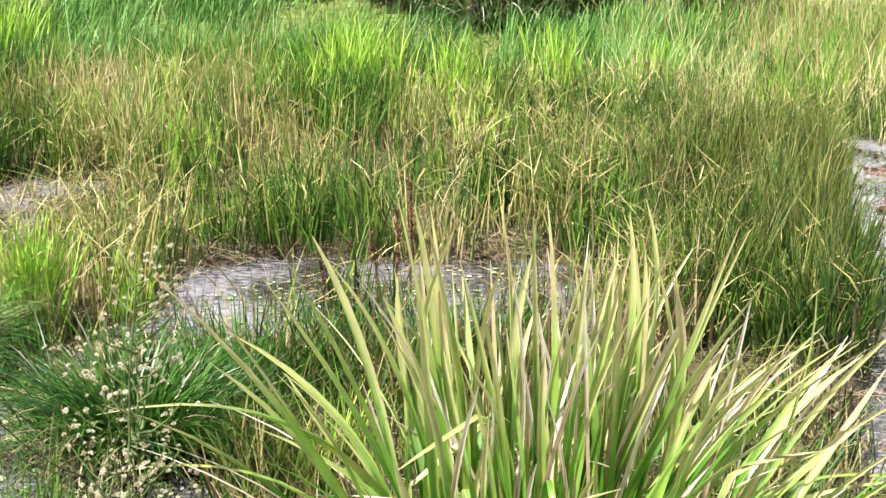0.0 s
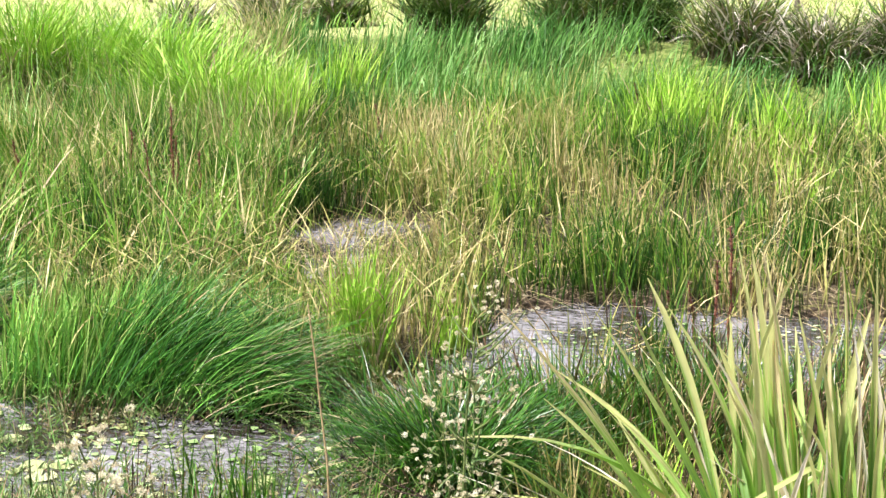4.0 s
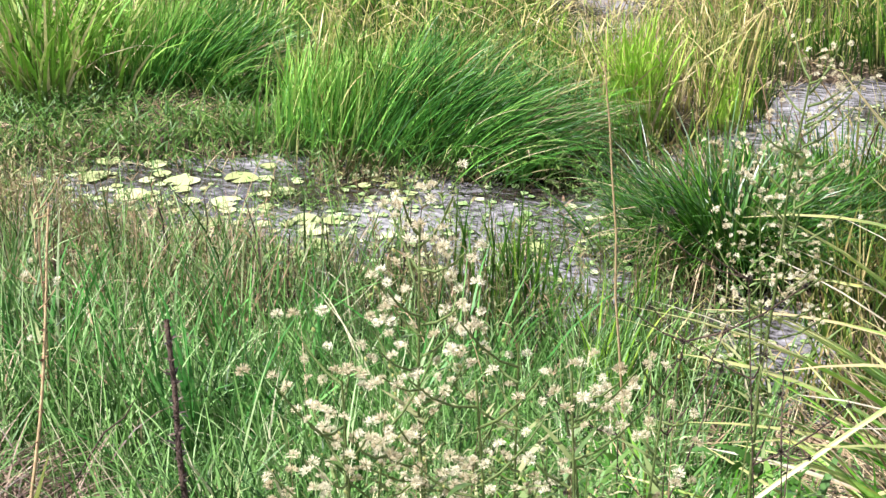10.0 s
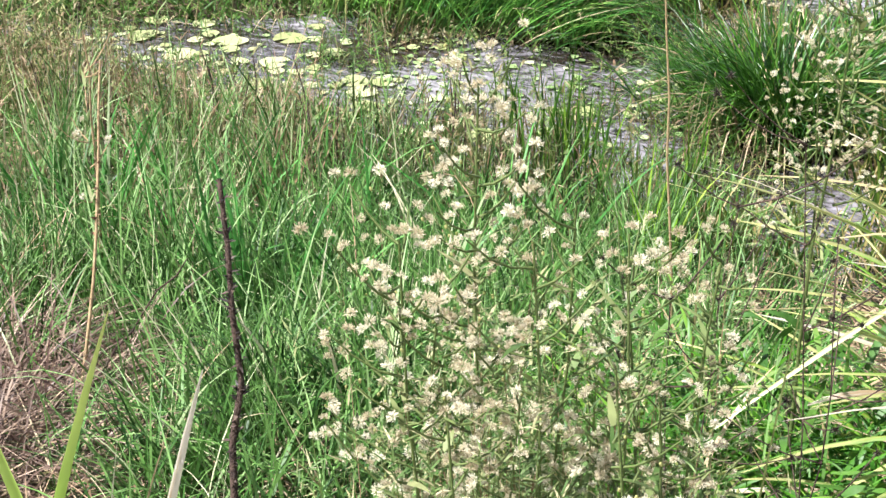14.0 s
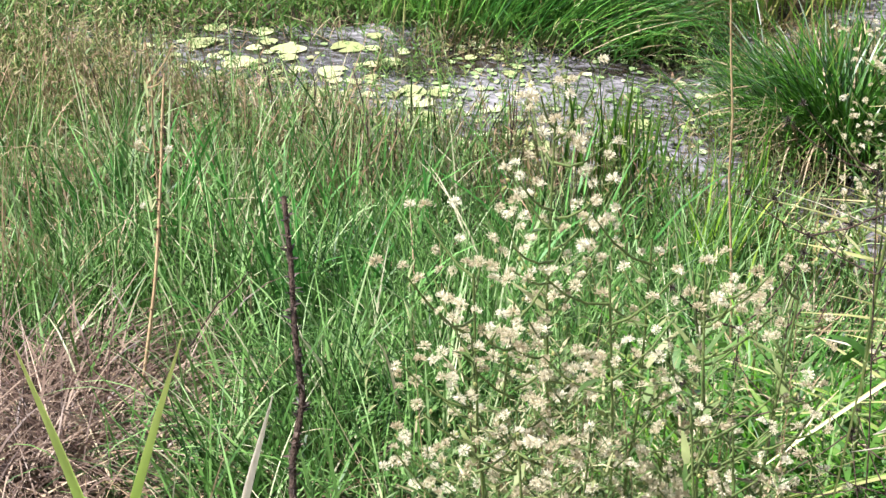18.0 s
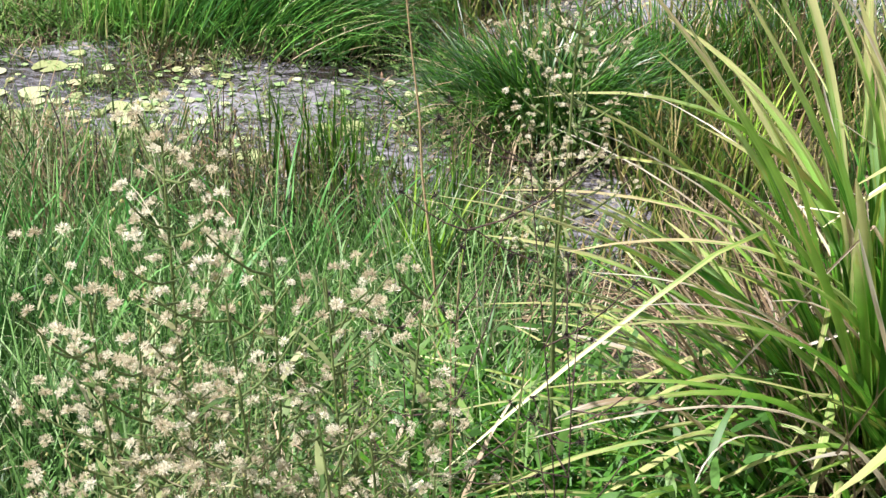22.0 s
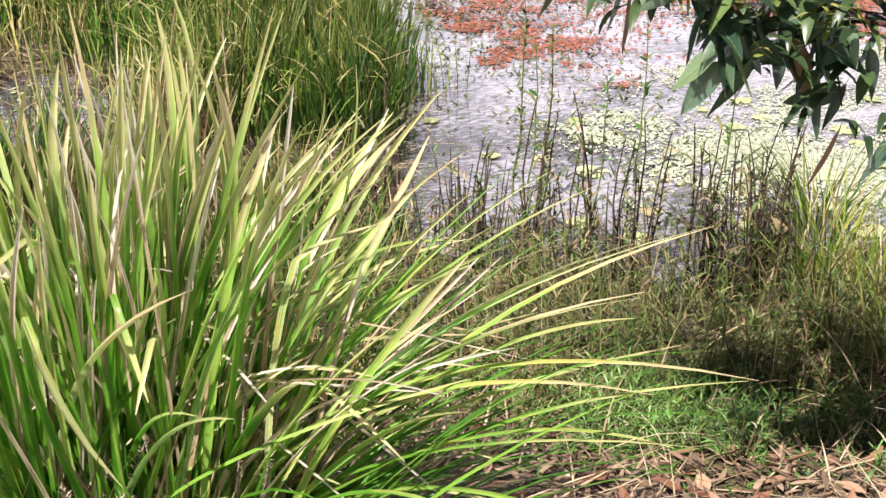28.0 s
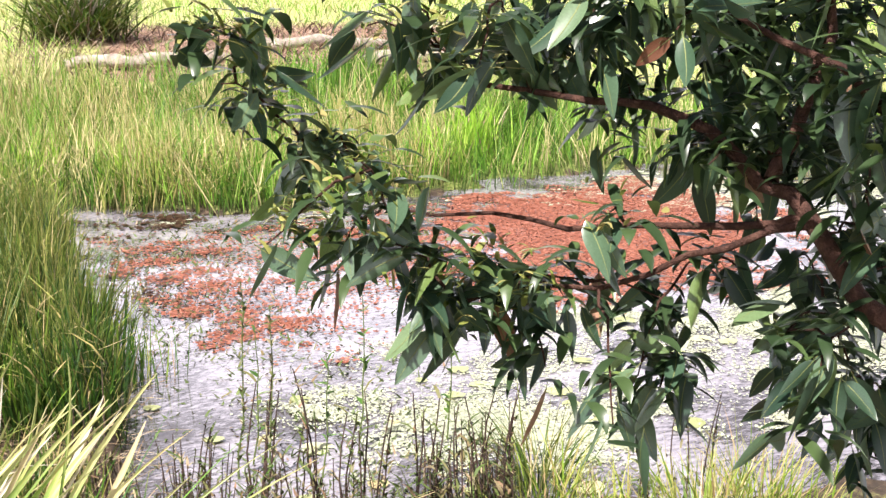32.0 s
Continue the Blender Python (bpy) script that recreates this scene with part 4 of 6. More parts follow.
for tips, rise, w, mats in ((UPRIGHT, 0.08, 0.0145, (M_BLADE, M_YELLOW, M_BLADE)), (ARCHED, 0.2, 0.015, (M_YELLOW, M_BLADE, M_BLADE)), (LOW, 0.22, 0.015, (M_BLADE, M_DEADBLADE, M_BLADE))):
    for i, tip in enumerate(tips):
        d = Vector(tip) - CLUMP
        foot = Vector((d.x * 0.16, d.y * 0.10, 0)) + Vector((*rng.uniform(-0.05, 0.05, 2), 0))
        link("leaf_blade", blade_between("leaf_blade", foot, d, w * rng.uniform(0.9, 1.15) * (0.6 if mats[i % 3] is M_DEADBLADE else 1.0), mats[i % 3], rise), clump)
# tall blades bent over flat
for x, y, z, rise, w in ((-0.39, 2.08, 1.05, 0.47, 0.02), (-0.36, 2.02, 0.98, 0.42, 0.014), (-0.3, 1.9, 0.9, 0.36, 0.013), (1.24, 1.75, 0.80, 0.36, 0.015), (1.1, 1.83, 0.76, 0.33, 0.016), (-0.45, 2.15, 0.86, 0.34, 0.014)):
    link("leaf_blade", blade_between("leaf_blade", (rng.uniform(-0.08, 0.08), rng.uniform(-0.1, 0.05), 0), Vector((x, y, z)) - CLUMP, w, M_YELLOW, rise, 16, 0.3, 0.0, 6.0), clump, "bent pale yellow leaf")
for i in range(36):
    link("dead_leaf", strap(M_DEADBLADE, foot_in(0.24), rng.uniform(0, 6.28), math.radians(abs(rng.normal(0, 11))), rng.uniform(0.85, 1.08), rng.uniform(0.005, 0.010), 0.05, rng.uniform(0.3, 1.0) if i % 3 == 0 else 0.0), clump, "bleached dead leaf")
for i in range(44):
    old = i % 5 < 3
    foot = (rng.uniform(0.0, 0.26), rng.uniform(-0.2, 0.1), 0.0)
    link("dead_leaf" if old else "leaf_blade", strap(M_DEADBLADE if old else M_YELLOW, foot, rng.normal(-0.05, 0.4), math.radians(rng.uniform(10, 42)), rng.uniform(0.7, 1.02), rng.uniform(0.007, 0.010) if old else rng.uniform(0.010, 0.016), rng.uniform(0.05, 0.2), rng.uniform(0.3, 0.9) if i % 4 == 0 else 0.0), clump, "bleached dead leaf" if old else "")
for i in range(84):
    mat = (M_BLADE, M_YELLOW if i % 8 == 1 else M_BLADE, M_BLADE, M_DEADBLADE if i % 8 == 3 else M_BLADE)[i % 4]
    foot = (rng.uniform(-0.36, 0.0), rng.uniform(-0.26, 0.08), 0.0)
    link("leaf_blade", strap(mat, foot, rng.normal(3.6, 0.6), math.radians(rng.uniform(30, 76)), rng.uniform(0.4, 0.82), rng.uniform(0.010, 0.018), rng.uniform(0.06, 0.2), rng.uniform(0.4, 1.0) if i % 4 == 1 else 0.0), clump, "bleached dead leaf" if mat is M_DEADBLADE else "")
# spiny brown flower spikes among the blades
M_SPIKE = leaf_mat("flower_spike_bracts", [(0, (0.08, 0.055, 0.035)), (0.5, (0.20, 0.145, 0.09)), (1, (0.42, 0.33, 0.21))], through_light=0.05)
for i in range(16):
    a = (rng.normal(0.1, 0.6) if i % 3 else rng.uniform(0, 6.28))
    lean, ln = math.radians(rng.uniform(2, 44)), rng.uniform(0.42, 0.72)
    p0 = Vector(foot_in(0.22)) + Vector((0, -0.08, 0))
    p1 = p0 + Vector((math.cos(a) * math.sin(lean), math.sin(a) * math.sin(lean), math.cos(lean))) * ln
    path = bend_path(p0, p1, 8, (0, 0, 0.02), 0.004)
    spike = link("flower_spike", tube(path, [0.003, 0.003, 0.0028, 0.0026, 0.0024, 0.0022, 0.002, 0.0012], 6, "flower_spike", M_LOG), clump, "spiny brown flower spike")
    k = 130
    s = 0.5 + 0.5 * rng.random(k)
    c = np.array([tuple(path[min(6, int(q * 7))].lerp(path[min(6, int(q * 7)) + 1], q * 7 - min(6, int(q * 7)))) for q in s])
    link("seed_spike", ribbons("seed_spike", c, spread(0, 6.283, k), spread(20, 60, k), spread(60, 95, k), spread(0.006, 0.02, k), spread(0.0015, 0.004, k), spread(0, 1, k), M_SPIKE, segs=2, face=1.5), spike)


# ---- tussocks, mounds and young reeds ----
def tuft_thing(name, loc, n, material, label, category, az=(0, 6.283), th0=(0, 20), th1=(20, 70), length=(0.3, 0.5), width=(0.004, 0.007), radius=(0.1, 0.1), tone=(0, 1), fold=0.0, segs=5, group="", face=1.5, pname="leaves"):
    """A clump: one thing, with the leaves as its part."""
    z = max(0.0, float(ground_z(loc[0], loc[1])))
    ob = tagged(empty(name, (loc[0], loc[1], z - 0.02)), label, category, group)
    b = np.column_stack([rng.normal(0, radius[0], n), rng.normal(0, radius[1], n), np.zeros(n)])
    a = np.arctan2(b[:, 1], b[:, 0]) + rng.normal(0, 0.5, n) if az is None else spread(*az, n)
    arr = [spread(*q, n) for q in (th0, th1, length, width, tone)]
    if n < 45:
        link(pname, ribbons(pname, b, a, *arr, material, segs=segs, fold=fold, face=face), ob)
        return ob
    k = np.argsort(np.hypot(b[:, 0], b[:, 1]) + rng.normal(0, 0.02, n))
    for nm, sel in (("inner_leaves", k[: n // 2]), ("outer_leaves", k[n // 2:])):
        link(nm, ribbons(nm, b[sel], a[sel], *[q[sel] for q in arr], material, segs=segs, fold=fold, face=face), ob)
    n2 = n // 12
    link("dead_leaves", ribbons("dead_leaves", b[:n2], a[:n2] + 0.4, arr[0][:n2] + 15, arr[1][:n2] + 25, arr[2][:n2], arr[3][:n2], spread(0.2, 1, n2), M_THATCH, segs=segs, face=face), ob, "withered straw-coloured leaves")
    return ob


# two mounds of long grass pressed over by the wind
def mound(loc, wide, n, lab, tall=1.0):
    ob = tagged(empty("bent_grass_mound", (*loc, 0.0)), lab, "grass mound")
    b = np.column_stack([rng.uniform(-wide * 0.55, wide * 0.5, n), rng.normal(0.03, 0.15, n), np.zeros(n)])
    f = np.clip((b[:, 0] + 0.55 * wide) / wide, 0, 1)
    tagged(link("bent_leaves", ribbons("bent_leaves", b, rng.normal(0.1, 0.32, n), 8 + 30 * f + spread(-6, 14, n), 45 + 58 * f + rng.normal(0, 14, n), spread(0.26, 0.62, n) * tall, spread(0.004, 0.008, n), rng.beta(0.8, 1.5, n), M_MOUND, segs=7, face=1.5), ob), kind="stuff")
    n2 = n // 2
    b = np.column_stack([rng.normal(-wide * 0.7, wide * 0.22, n2), rng.normal(0.0, 0.13, n2), np.zeros(n2)])
    tagged(link("upright_leaves", ribbons("upright_leaves", b, rng.normal(0.1, 0.9, n2), spread(0, 14, n2), spread(8, 60, n2), spread(0.22, 0.46, n2) * tall, spread(0.005, 0.010, n2), rng.beta(4, 1.3, n2), M_MOUND, segs=5, face=1.5), ob, "upright bright green leaves"), kind="stuff")
    n3 = n // 3
    b = np.column_stack([rng.uniform(-wide, wide * 0.7, n3), rng.normal(-0.14, 0.08, n3), np.zeros(n3)])
    tagged(link("front_leaves", ribbons("front_leaves", b, rng.normal(-0.6, 0.9, n3), spread(4, 40, n3), spread(40, 125, n3), spread(0.14, 0.36, n3), spread(0.004, 0.008, n3), rng.beta(2, 1.5, n3), M_MOUND, segs=5, face=1.5), ob), kind="stuff")
    n4 = n // 14
    b = np.column_stack([rng.uniform(0, wide * 0.6, n4), rng.normal(0, 0.12, n4), np.zeros(n4)])
    link("dead_leaves", ribbons("dead_leaves", b, rng.normal(0.1, 0.6, n4), spread(20, 60, n4), spread(70, 110, n4), spread(0.3, 0.6, n4) * tall, spread(0.005, 0.009, n4), spread(0.2, 1, n4), M_THATCH, segs=5, face=1.5), ob, "withered straw-coloured leaves")
    return ob


M_MOUND = leaf_mat("long_soft_grass", [(0, (0.025, 0.09, 0.016)), (0.35, (0.06, 0.19, 0.032)), (0.65, (0.14, 0.32, 0.055)), (0.88, (0.30, 0.48, 0.11)), (1, (0.5, 0.5, 0.2))], base=(0.06, 0.075, 0.02), rough=0.42, spec=0.5)
mound((-1.95, 4.98), 0.62, 2300, "long dark-green grass mound bent over by wind")
mound((-3.2, 5.45), 0.42, 1300, "smaller bent mound of long green grass", 0.95)
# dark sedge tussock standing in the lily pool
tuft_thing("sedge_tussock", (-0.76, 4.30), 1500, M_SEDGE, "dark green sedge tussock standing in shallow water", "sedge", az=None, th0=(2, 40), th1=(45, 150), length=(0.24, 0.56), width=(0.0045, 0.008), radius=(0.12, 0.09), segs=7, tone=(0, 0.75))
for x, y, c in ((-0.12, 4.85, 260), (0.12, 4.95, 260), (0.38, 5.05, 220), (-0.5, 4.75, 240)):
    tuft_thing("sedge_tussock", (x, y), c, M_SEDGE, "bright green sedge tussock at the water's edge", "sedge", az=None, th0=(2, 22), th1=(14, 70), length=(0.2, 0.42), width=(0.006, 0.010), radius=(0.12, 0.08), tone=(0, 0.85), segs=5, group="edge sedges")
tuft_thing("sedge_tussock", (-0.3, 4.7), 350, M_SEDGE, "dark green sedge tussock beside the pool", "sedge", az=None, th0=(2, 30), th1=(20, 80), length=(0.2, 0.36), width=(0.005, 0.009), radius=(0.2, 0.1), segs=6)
YOUNG_NEAR = ((-1.33, 5.3, 0.58, 170), (-2.72, 5.25, 0.3, 40), (-1.05, 5.6, 0.35, 40), (-1.2, 8.1, 0.42, 50), (-2.55, 7.1, 0.42, 40), (-0.1, 4.05, 0.4, 40), (-0.85, 3.15, 0.4, 30), (-2.0, 6.2, 0.3, 30))
YOUNG_MID = ((-0.5, 9.9, 0.78, 90), (-0.78, 9.7, 0.55, 60), (-0.25, 9.95, 0.75, 110), (0.1, 9.8, 0.45, 50), (0.95, 10.0, 0.5, 60), (1.75, 10.6, 0.6, 60), (2.4, 9.6, 0.5, 60), (2.85, 9.9, 0.55, 60), (-2.9, 9.3, 0.7, 150), (3.4, 9.6, 0.5, 50), (6.1, 9.6, 0.6, 120), (5.6, 9.3, 0.5, 70))
YOUNG_FAR = ((0.45, 8.6, 0.4, 40), (0.4, 9.6, 0.5, 60), (-1.6, 9.8, 0.5, 60), (1.4, 9.9, 0.45, 50), (-2.0, 8.9, 0.45, 50), (-0.45, 10.5, 0.75, 110), (-0.15, 10.6, 0.6, 80), (0.34, 9.9, 0.7, 80), (1.05, 10.6, 0.7, 110), (-3.1, 10.0, 0.75, 160), (-3.3, 9.8, 0.6, 90), (-3.0, 11.4, 0.7, 130))
for x, y, h, c in YOUNG_NEAR + YOUNG_MID + YOUNG_FAR:
    tuft_thing("young_reed_clump", (x, y), c, M_LIME, "clump of bright lime-green young reeds", "reeds", th0=(0, 12), th1=(8, 45), length=(h * 0.6, h), width=(0.010, 0.018) if y > 8 else (0.007, 0.012), radius=(0.1, 0.07) if y > 8 else (0.05, 0.04), tone=(0.3, 1), group="young reed clumps")
for x, y, c in ((-3.75, 4.95, 150), (-4.05, 5.3, 150), (-3.9, 5.7, 130), (-3.6, 6.4, 130)):
    tuft_thing("coarse_grass_clump", (x, y), c, M_GRASS, "coarse broad-leaved grass clump with pale blades", "grass", az=None, th0=(2, 22), th1=(20, 110), length=(0.35, 0.75), width=(0.010, 0.018), radius=(0.14, 0.1), tone=(0.35, 1), group="coarse grass clumps")
# dark rushes in the hollow behind the strip of water
for x, y, h in ((0.95, 7.05, 0.42), (1.2, 7.2, 0.46), (1.42, 7.0, 0.44), (1.1, 7.5, 0.46), (1.6, 7.4, 0.45), (0.75, 7.35, 0.4)):
    tuft_thing("dark_rush_clump", (x, y), 190, M_BLOCK, "dense dark-green rush clump in the marsh", "rushes", az=None, th0=(0, 14), th1=(6, 60), length=(h * 0.55, h), width=(0.007, 0.012), radius=(0.12, 0.10), tone=(0, 0.42), group="dark rush clumps", segs=4)
# big bright grass on the far left
for x, y in ((-5.1, 11.2), (-4.6, 11.5), (-5.6, 11.0), (-3.6, 10.2), (-4.0, 10.6)):
    tuft_thing("bright_grass_clump", (x, y), 420, M_LIME, "broad clump of tall bright yellow-green grass", "grass", az=None, th0=(2, 25), th1=(30, 95), length=(0.5, 0.9), width=(0.010, 0.016), radius=(0.2, 0.15), group="bright grass clumps")
# dark rush spikes in the lily pool
for x, y, h, c in ((-1.33, 3.62, 0.52, 34), (-1.22, 3.55, 0.5, 40), (-0.86, 3.5, 0.42, 40), (-1.3, 3.85, 0.36, 20), (-1.9, 3.7, 0.34, 24)):
    tuft_thing("rush_tuft", (x, y), c, M_REED, "upright dark rush tuft growing out of water", "rushes", th0=(0, 8), th1=(2, 22), length=(h * 0.5, h), width=(0.006, 0.010), radius=(0.055, 0.045), tone=(0, 0.8), group="rush tufts in water")
# small spur of rushes at the pond edge, coarse tufts on the right shore
tuft_thing("rush_tuft", (1.93, 5.75), 260, M_REED, "short dark rush tuft at the pond edge", "rushes", th0=(0, 8), th1=(2, 25), length=(0.18, 0.34), radius=(0.1, 0.09))
for x, y, h, c in ((2.39, 3.10, 0.3, 60), (2.78, 3.85, 0.45, 110), (2.55, 3.45, 0.3, 60), (1.75, 3.7, 0.3, 60), (2.2, 3.5, 0.3, 50)):
    tuft_thing("shore_grass_tuft", (x, y), c, M_BLOCK, "loose olive-green grass tuft on the shore", "grass", az=None, th0=(2, 25), th1=(20, 90), length=(h * 0.5, h), width=(0.004, 0.007), radius=(0.06, 0.06), tone=(0.1, 0.75), group="shore grass tufts")
# sunlit yellow-green tufts on the right shore
for x, y, h, c in ((2.64, 3.27, 0.36, 110), (2.55, 2.95, 0.36, 130), (2.93, 3.18, 0.42, 150), (2.60, 2.74, 0.38, 150), (2.78, 3.02, 0.40, 150), (3.05, 2.98, 0.42, 150), (2.74, 2.84, 0.38, 120), (3.2, 3.25, 0.4, 140), (2.44, 3.48, 0.44, 46), (2.53, 3.41, 0.42, 60)):
    tuft_thing("yellow_grass_tuft", (x, y), c, M_SHOREGRASS, "sunlit yellow-green grass tuft with straw and rusty blades", "grass", az=None, th0=(0, 18), th1=(12, 85), length=(h * 0.5, h), width=(0.004, 0.008), radius=(0.08, 0.07), tone=(0, 1), group="yellow grass tufts")
# heap of dead grass on the near bank, left
M_PINK = leaf_mat("weathered_dead_grass", [(0, (0.07, 0.04, 0.03)), (0.5, (0.13, 0.085, 0.062)), (0.85, (0.25, 0.18, 0.13)), (1, (0.44, 0.33, 0.25))], through_light=0.1)
for x, y in ((-1.74, 1.92), (-1.87, 2.04), (-1.78, 1.72), (-1.92, 1.86), (-1.66, 1.66), (-1.95, 1.62), (-1.78, 1.54), (-2.02, 2.0)):
    tuft_thing("dead_grass_heap", (x + 0.02, y), 420, M_PINK, "matted heap of pinkish-brown dead grass", "dead grass", th0=(15, 92), th1=(75, 165), length=(0.14, 0.42), width=(0.003, 0.006), radius=(0.10, 0.10), group="dead grass heaps", segs=7)
for x, y, c in ((-1.92, 2.9, 44), (-1.72, 2.98, 30), (-2.2, 2.75, 36), (-1.38, 2.75, 24), (-1.18, 2.5, 22), (-1.5, 2.4, 24), (-1.75, 2.55, 26), (-1.2, 3.05, 20)):
    tuft_thing("broad_grass_tuft", (x, y), c, M_BROAD, "broad-bladed fresh green grass tuft", "grass", az=None, th0=(2, 20), th1=(15, 85), length=(0.28, 0.52), width=(0.008, 0.013), radius=(0.07, 0.05), group="broad grass tufts", fold=0.3)
# blades that rise close to the camera
M_NEAR = leaf_mat("young_strap_leaf", [(0, (0.30, 0.46, 0.07)), (1, (0.42, 0.56, 0.12))], tip=(0.50, 0.55, 0.18), tone="object", scale=14, rough=0.38, through_light=0.2, jitter=0.25)
near = tagged(empty("near_strap_leaves", (-0.62, 0.78, 0.3)), "few bright strap leaves rising from the near bank", "mat rush")
for a, b, w, mt in (((-0.31, -0.02, 0), (-0.13, 0.12, 0.93), 0.014, M_NEAR), ((-0.07, 0.05, 0), (-0.16, -0.04, 1.00), 0.010, M_NEAR), ((-0.23, 0.10, 0), (-0.09, 0.19, 0.84), 0.01, M_DEADBLADE)):
    link("leaf_blade", blade_between("leaf_blade", a, b, w, mt, 0.02, face=0.3, turn0=0.7, taper=9.0, limp=0.1), near)


# ---- far bank: strap clumps, shrubs, fence, logs ----
def bank_clump(x, y, size, n, tone, lab):
    z = float(ground_z(x, y))
    ob = tagged(empty("bank_clump", (x, y, z - 0.03)), lab, "bank shrub", "bank clumps")
    az = spread(0, 6.283, n)
    b = np.column_stack([rng.normal(0, size * 0.16, n), rng.normal(0, size * 0.12, n), np.zeros(n)])
    for nm, sel, t_ in (("green_leaves", slice(0, n // 2), min(tone, 0.55)), ("old_leaves", slice(n // 2, n), tone + 0.12)):
        k = len(az[sel])
        tagged(link(nm, ribbons(nm, b[sel], az[sel], spread(2, 50, k), spread(40, 130, k), spread(0.5, 1.0, k) * size, spread(0.016, 0.030, k), np.clip(rng.normal(t_, 0.22, k), 0, 1), M_BUSH, segs=5, face=1.2), ob), kind="stuff")


for x, y, s, c, tone, lab in ((-4.4, 13.9, 0.75, 500, 0.72, "greyish tangled shrub on the far bank"), (-3.85, 14.3, 0.62, 420, 0.45, "green strap-leaved clump on the far bank"), (-2.65, 13.7, 0.85, 800, 0.38, "big rounded green strap-leaved clump on the bank"),
                              (-1.5, 14.0, 0.85, 600, 0.4, "dark green shrub on the far bank"), (-0.9, 14.1, 0.95, 700, 0.3, "dark green shrub on the far bank"), (0.05, 13.3, 0.95, 800, 0.72, "strap-leaved clump with hanging dead leaves"), (0.75, 13.0, 0.9, 800, 0.8, "brown strap-leaved clump with dead leaves"),
                              (1.4, 13.2, 0.9, 700, 0.72, "brown strap-leaved clump with dead leaves"), (2.1, 13.2, 0.8, 600, 0.6, "half-dead strap-leaved clump on the bank"), (2.8, 13.0, 0.7, 500, 0.75, "brown strap-leaved clump with dead leaves"),
                              (5.3, 16.8, 1.3, 900, 0.5, "dense olive-green shrub behind the meadow"), (-5.1, 13.4, 0.5, 250, 0.85, "dry brown weeds on the far bank")):
    bank_clump(x, y, s, c, tone, lab)
fence = tagged(empty("wire_fence", (0, 16.2, float(ground_z(0, 16.2)))), "thin wire fence with dark weathered posts", "fence")
for i in range(10):
    x = -9 + i * 1.2
    link("post", tube([(x, 0, -0.3), (x + rng.uniform(-0.03, 0.03), 0, 1.1)], [0.03, 0.027], 8, "post", M_WOOD), fence)
for h in (0.35, 0.7, 1.0):
    link("wire", tube([(-9.4, 0, h), (0, 0, h - 0.02), (2.0, 0, h)], [0.003] * 3, 5, "wire", M_WIRE), fence)
for i in range(7):
    a = radians(18.5 + i * 1.9)
    r = 15.2 + rng.uniform(-0.8, 1.6)
    x, y = r * math.sin(a), r * math.cos(a)
    z = float(ground_z(x, y))
    ln, tw = rng.uniform(0.4, 1.1), rng.uniform(-0.6, 0.6)
    dxy = Vector((math.cos(tw), math.sin(tw), 0)) * ln / 2
    tagged(link("fallen_log", tube(bend_path(Vector((x, y, z + 0.05)) - dxy, Vector((x, y, z + 0.06)) + dxy, 6, (0, 0, 0.03), 0.02), [0.05, 0.065, 0.06, 0.07, 0.055, 0.03], 8, "fallen_log", M_LOG)), "bleached grey fallen log on the mulch", "log", "logs on the mulch")


pts = scatter(6500, (15, 36, 13.3, 19.5))
n = len(pts)
pts[:, 2] += 0.02
stuff("mulch_litter", ribbons("mulch_litter", pts, spread(0, 6.283, n), spread(30, 88, n), spread(70, 110, n), spread(0.08, 0.32, n), spread(0.010, 0.022, n), spread(0, 1, n), M_PINK, segs=3, face=1.5), "dry straw and bark litter on the mulch slope", "litter")


# ---- the water's surface ----
def pad_mesh(k):
    bm = bmesh.new()
    ring, cut = [], rng.uniform(0.12, 0.3)
    m = 18
    top = bm.verts.new((0, 0, -0.003))
    for i in range(m + 1):
        a = cut + (6.283 - 2 * cut) * i / m
        q = 0.5 * (1 + 0.07 * math.sin(a * 3 + k) + 0.04 * math.sin(a * 7 + 2 * k))
        ring.append(bm.verts.new((q * math.cos(a), q * math.sin(a), 0.015 * math.sin(2 * a + k) ** 2)))
    low = [bm.verts.new((v.co.x * 0.97, v.co.y * 0.97, v.co.z - 0.01)) for v in ring]
    for i in range(m):
        bm.faces.new((top, ring[i], ring[i + 1]))
        bm.faces.new((ring[i], low[i], low[i + 1], ring[i + 1]))
    me = bpy.data.meshes.new("lily_pad")
    bm.to_mesh(me)
    bm.free()
    me.materials.append(M_PAD)
    return me


PADS = [pad_mesh(k) for k in range(5)]
SEEN = ((-1.51, 4.81, 0.06), (-1.36, 4.83, 0.06), (-2.16, 4.17, 0.11), (-2.35, 4.39, 0.1), (-2.82, 4.72, 0.11), (-2.49, 4.22, 0.12), (-2.73, 4.36, 0.12), (-3.1, 4.44, 0.1), (-3.06, 4.27, 0.11), (-2.83, 4.18, 0.12), (-2.1, 4.1, 0.12), (-2.46, 4.02, 0.13),
        (-2.56, 4.46, 0.14), (-2.75, 4.35, 0.12), (-2.84, 4.16, 0.13), (-2.04, 4.0, 0.12), (-2.92, 4.47, 0.1), (-3.05, 4.3, 0.1), (-1.78, 3.7, 0.13), (-0.76, 3.64, 0.16), (-1.8, 3.78, 0.12), (-1.27, 4.53, 0.07), (-1.38, 4.22, 0.09), (-1.6, 3.91, 0.14), (-1.05, 4.4, 0.08), (-1.1, 4.61, 0.06))
spots = [(x, y, s) for x, y, s in SEEN]
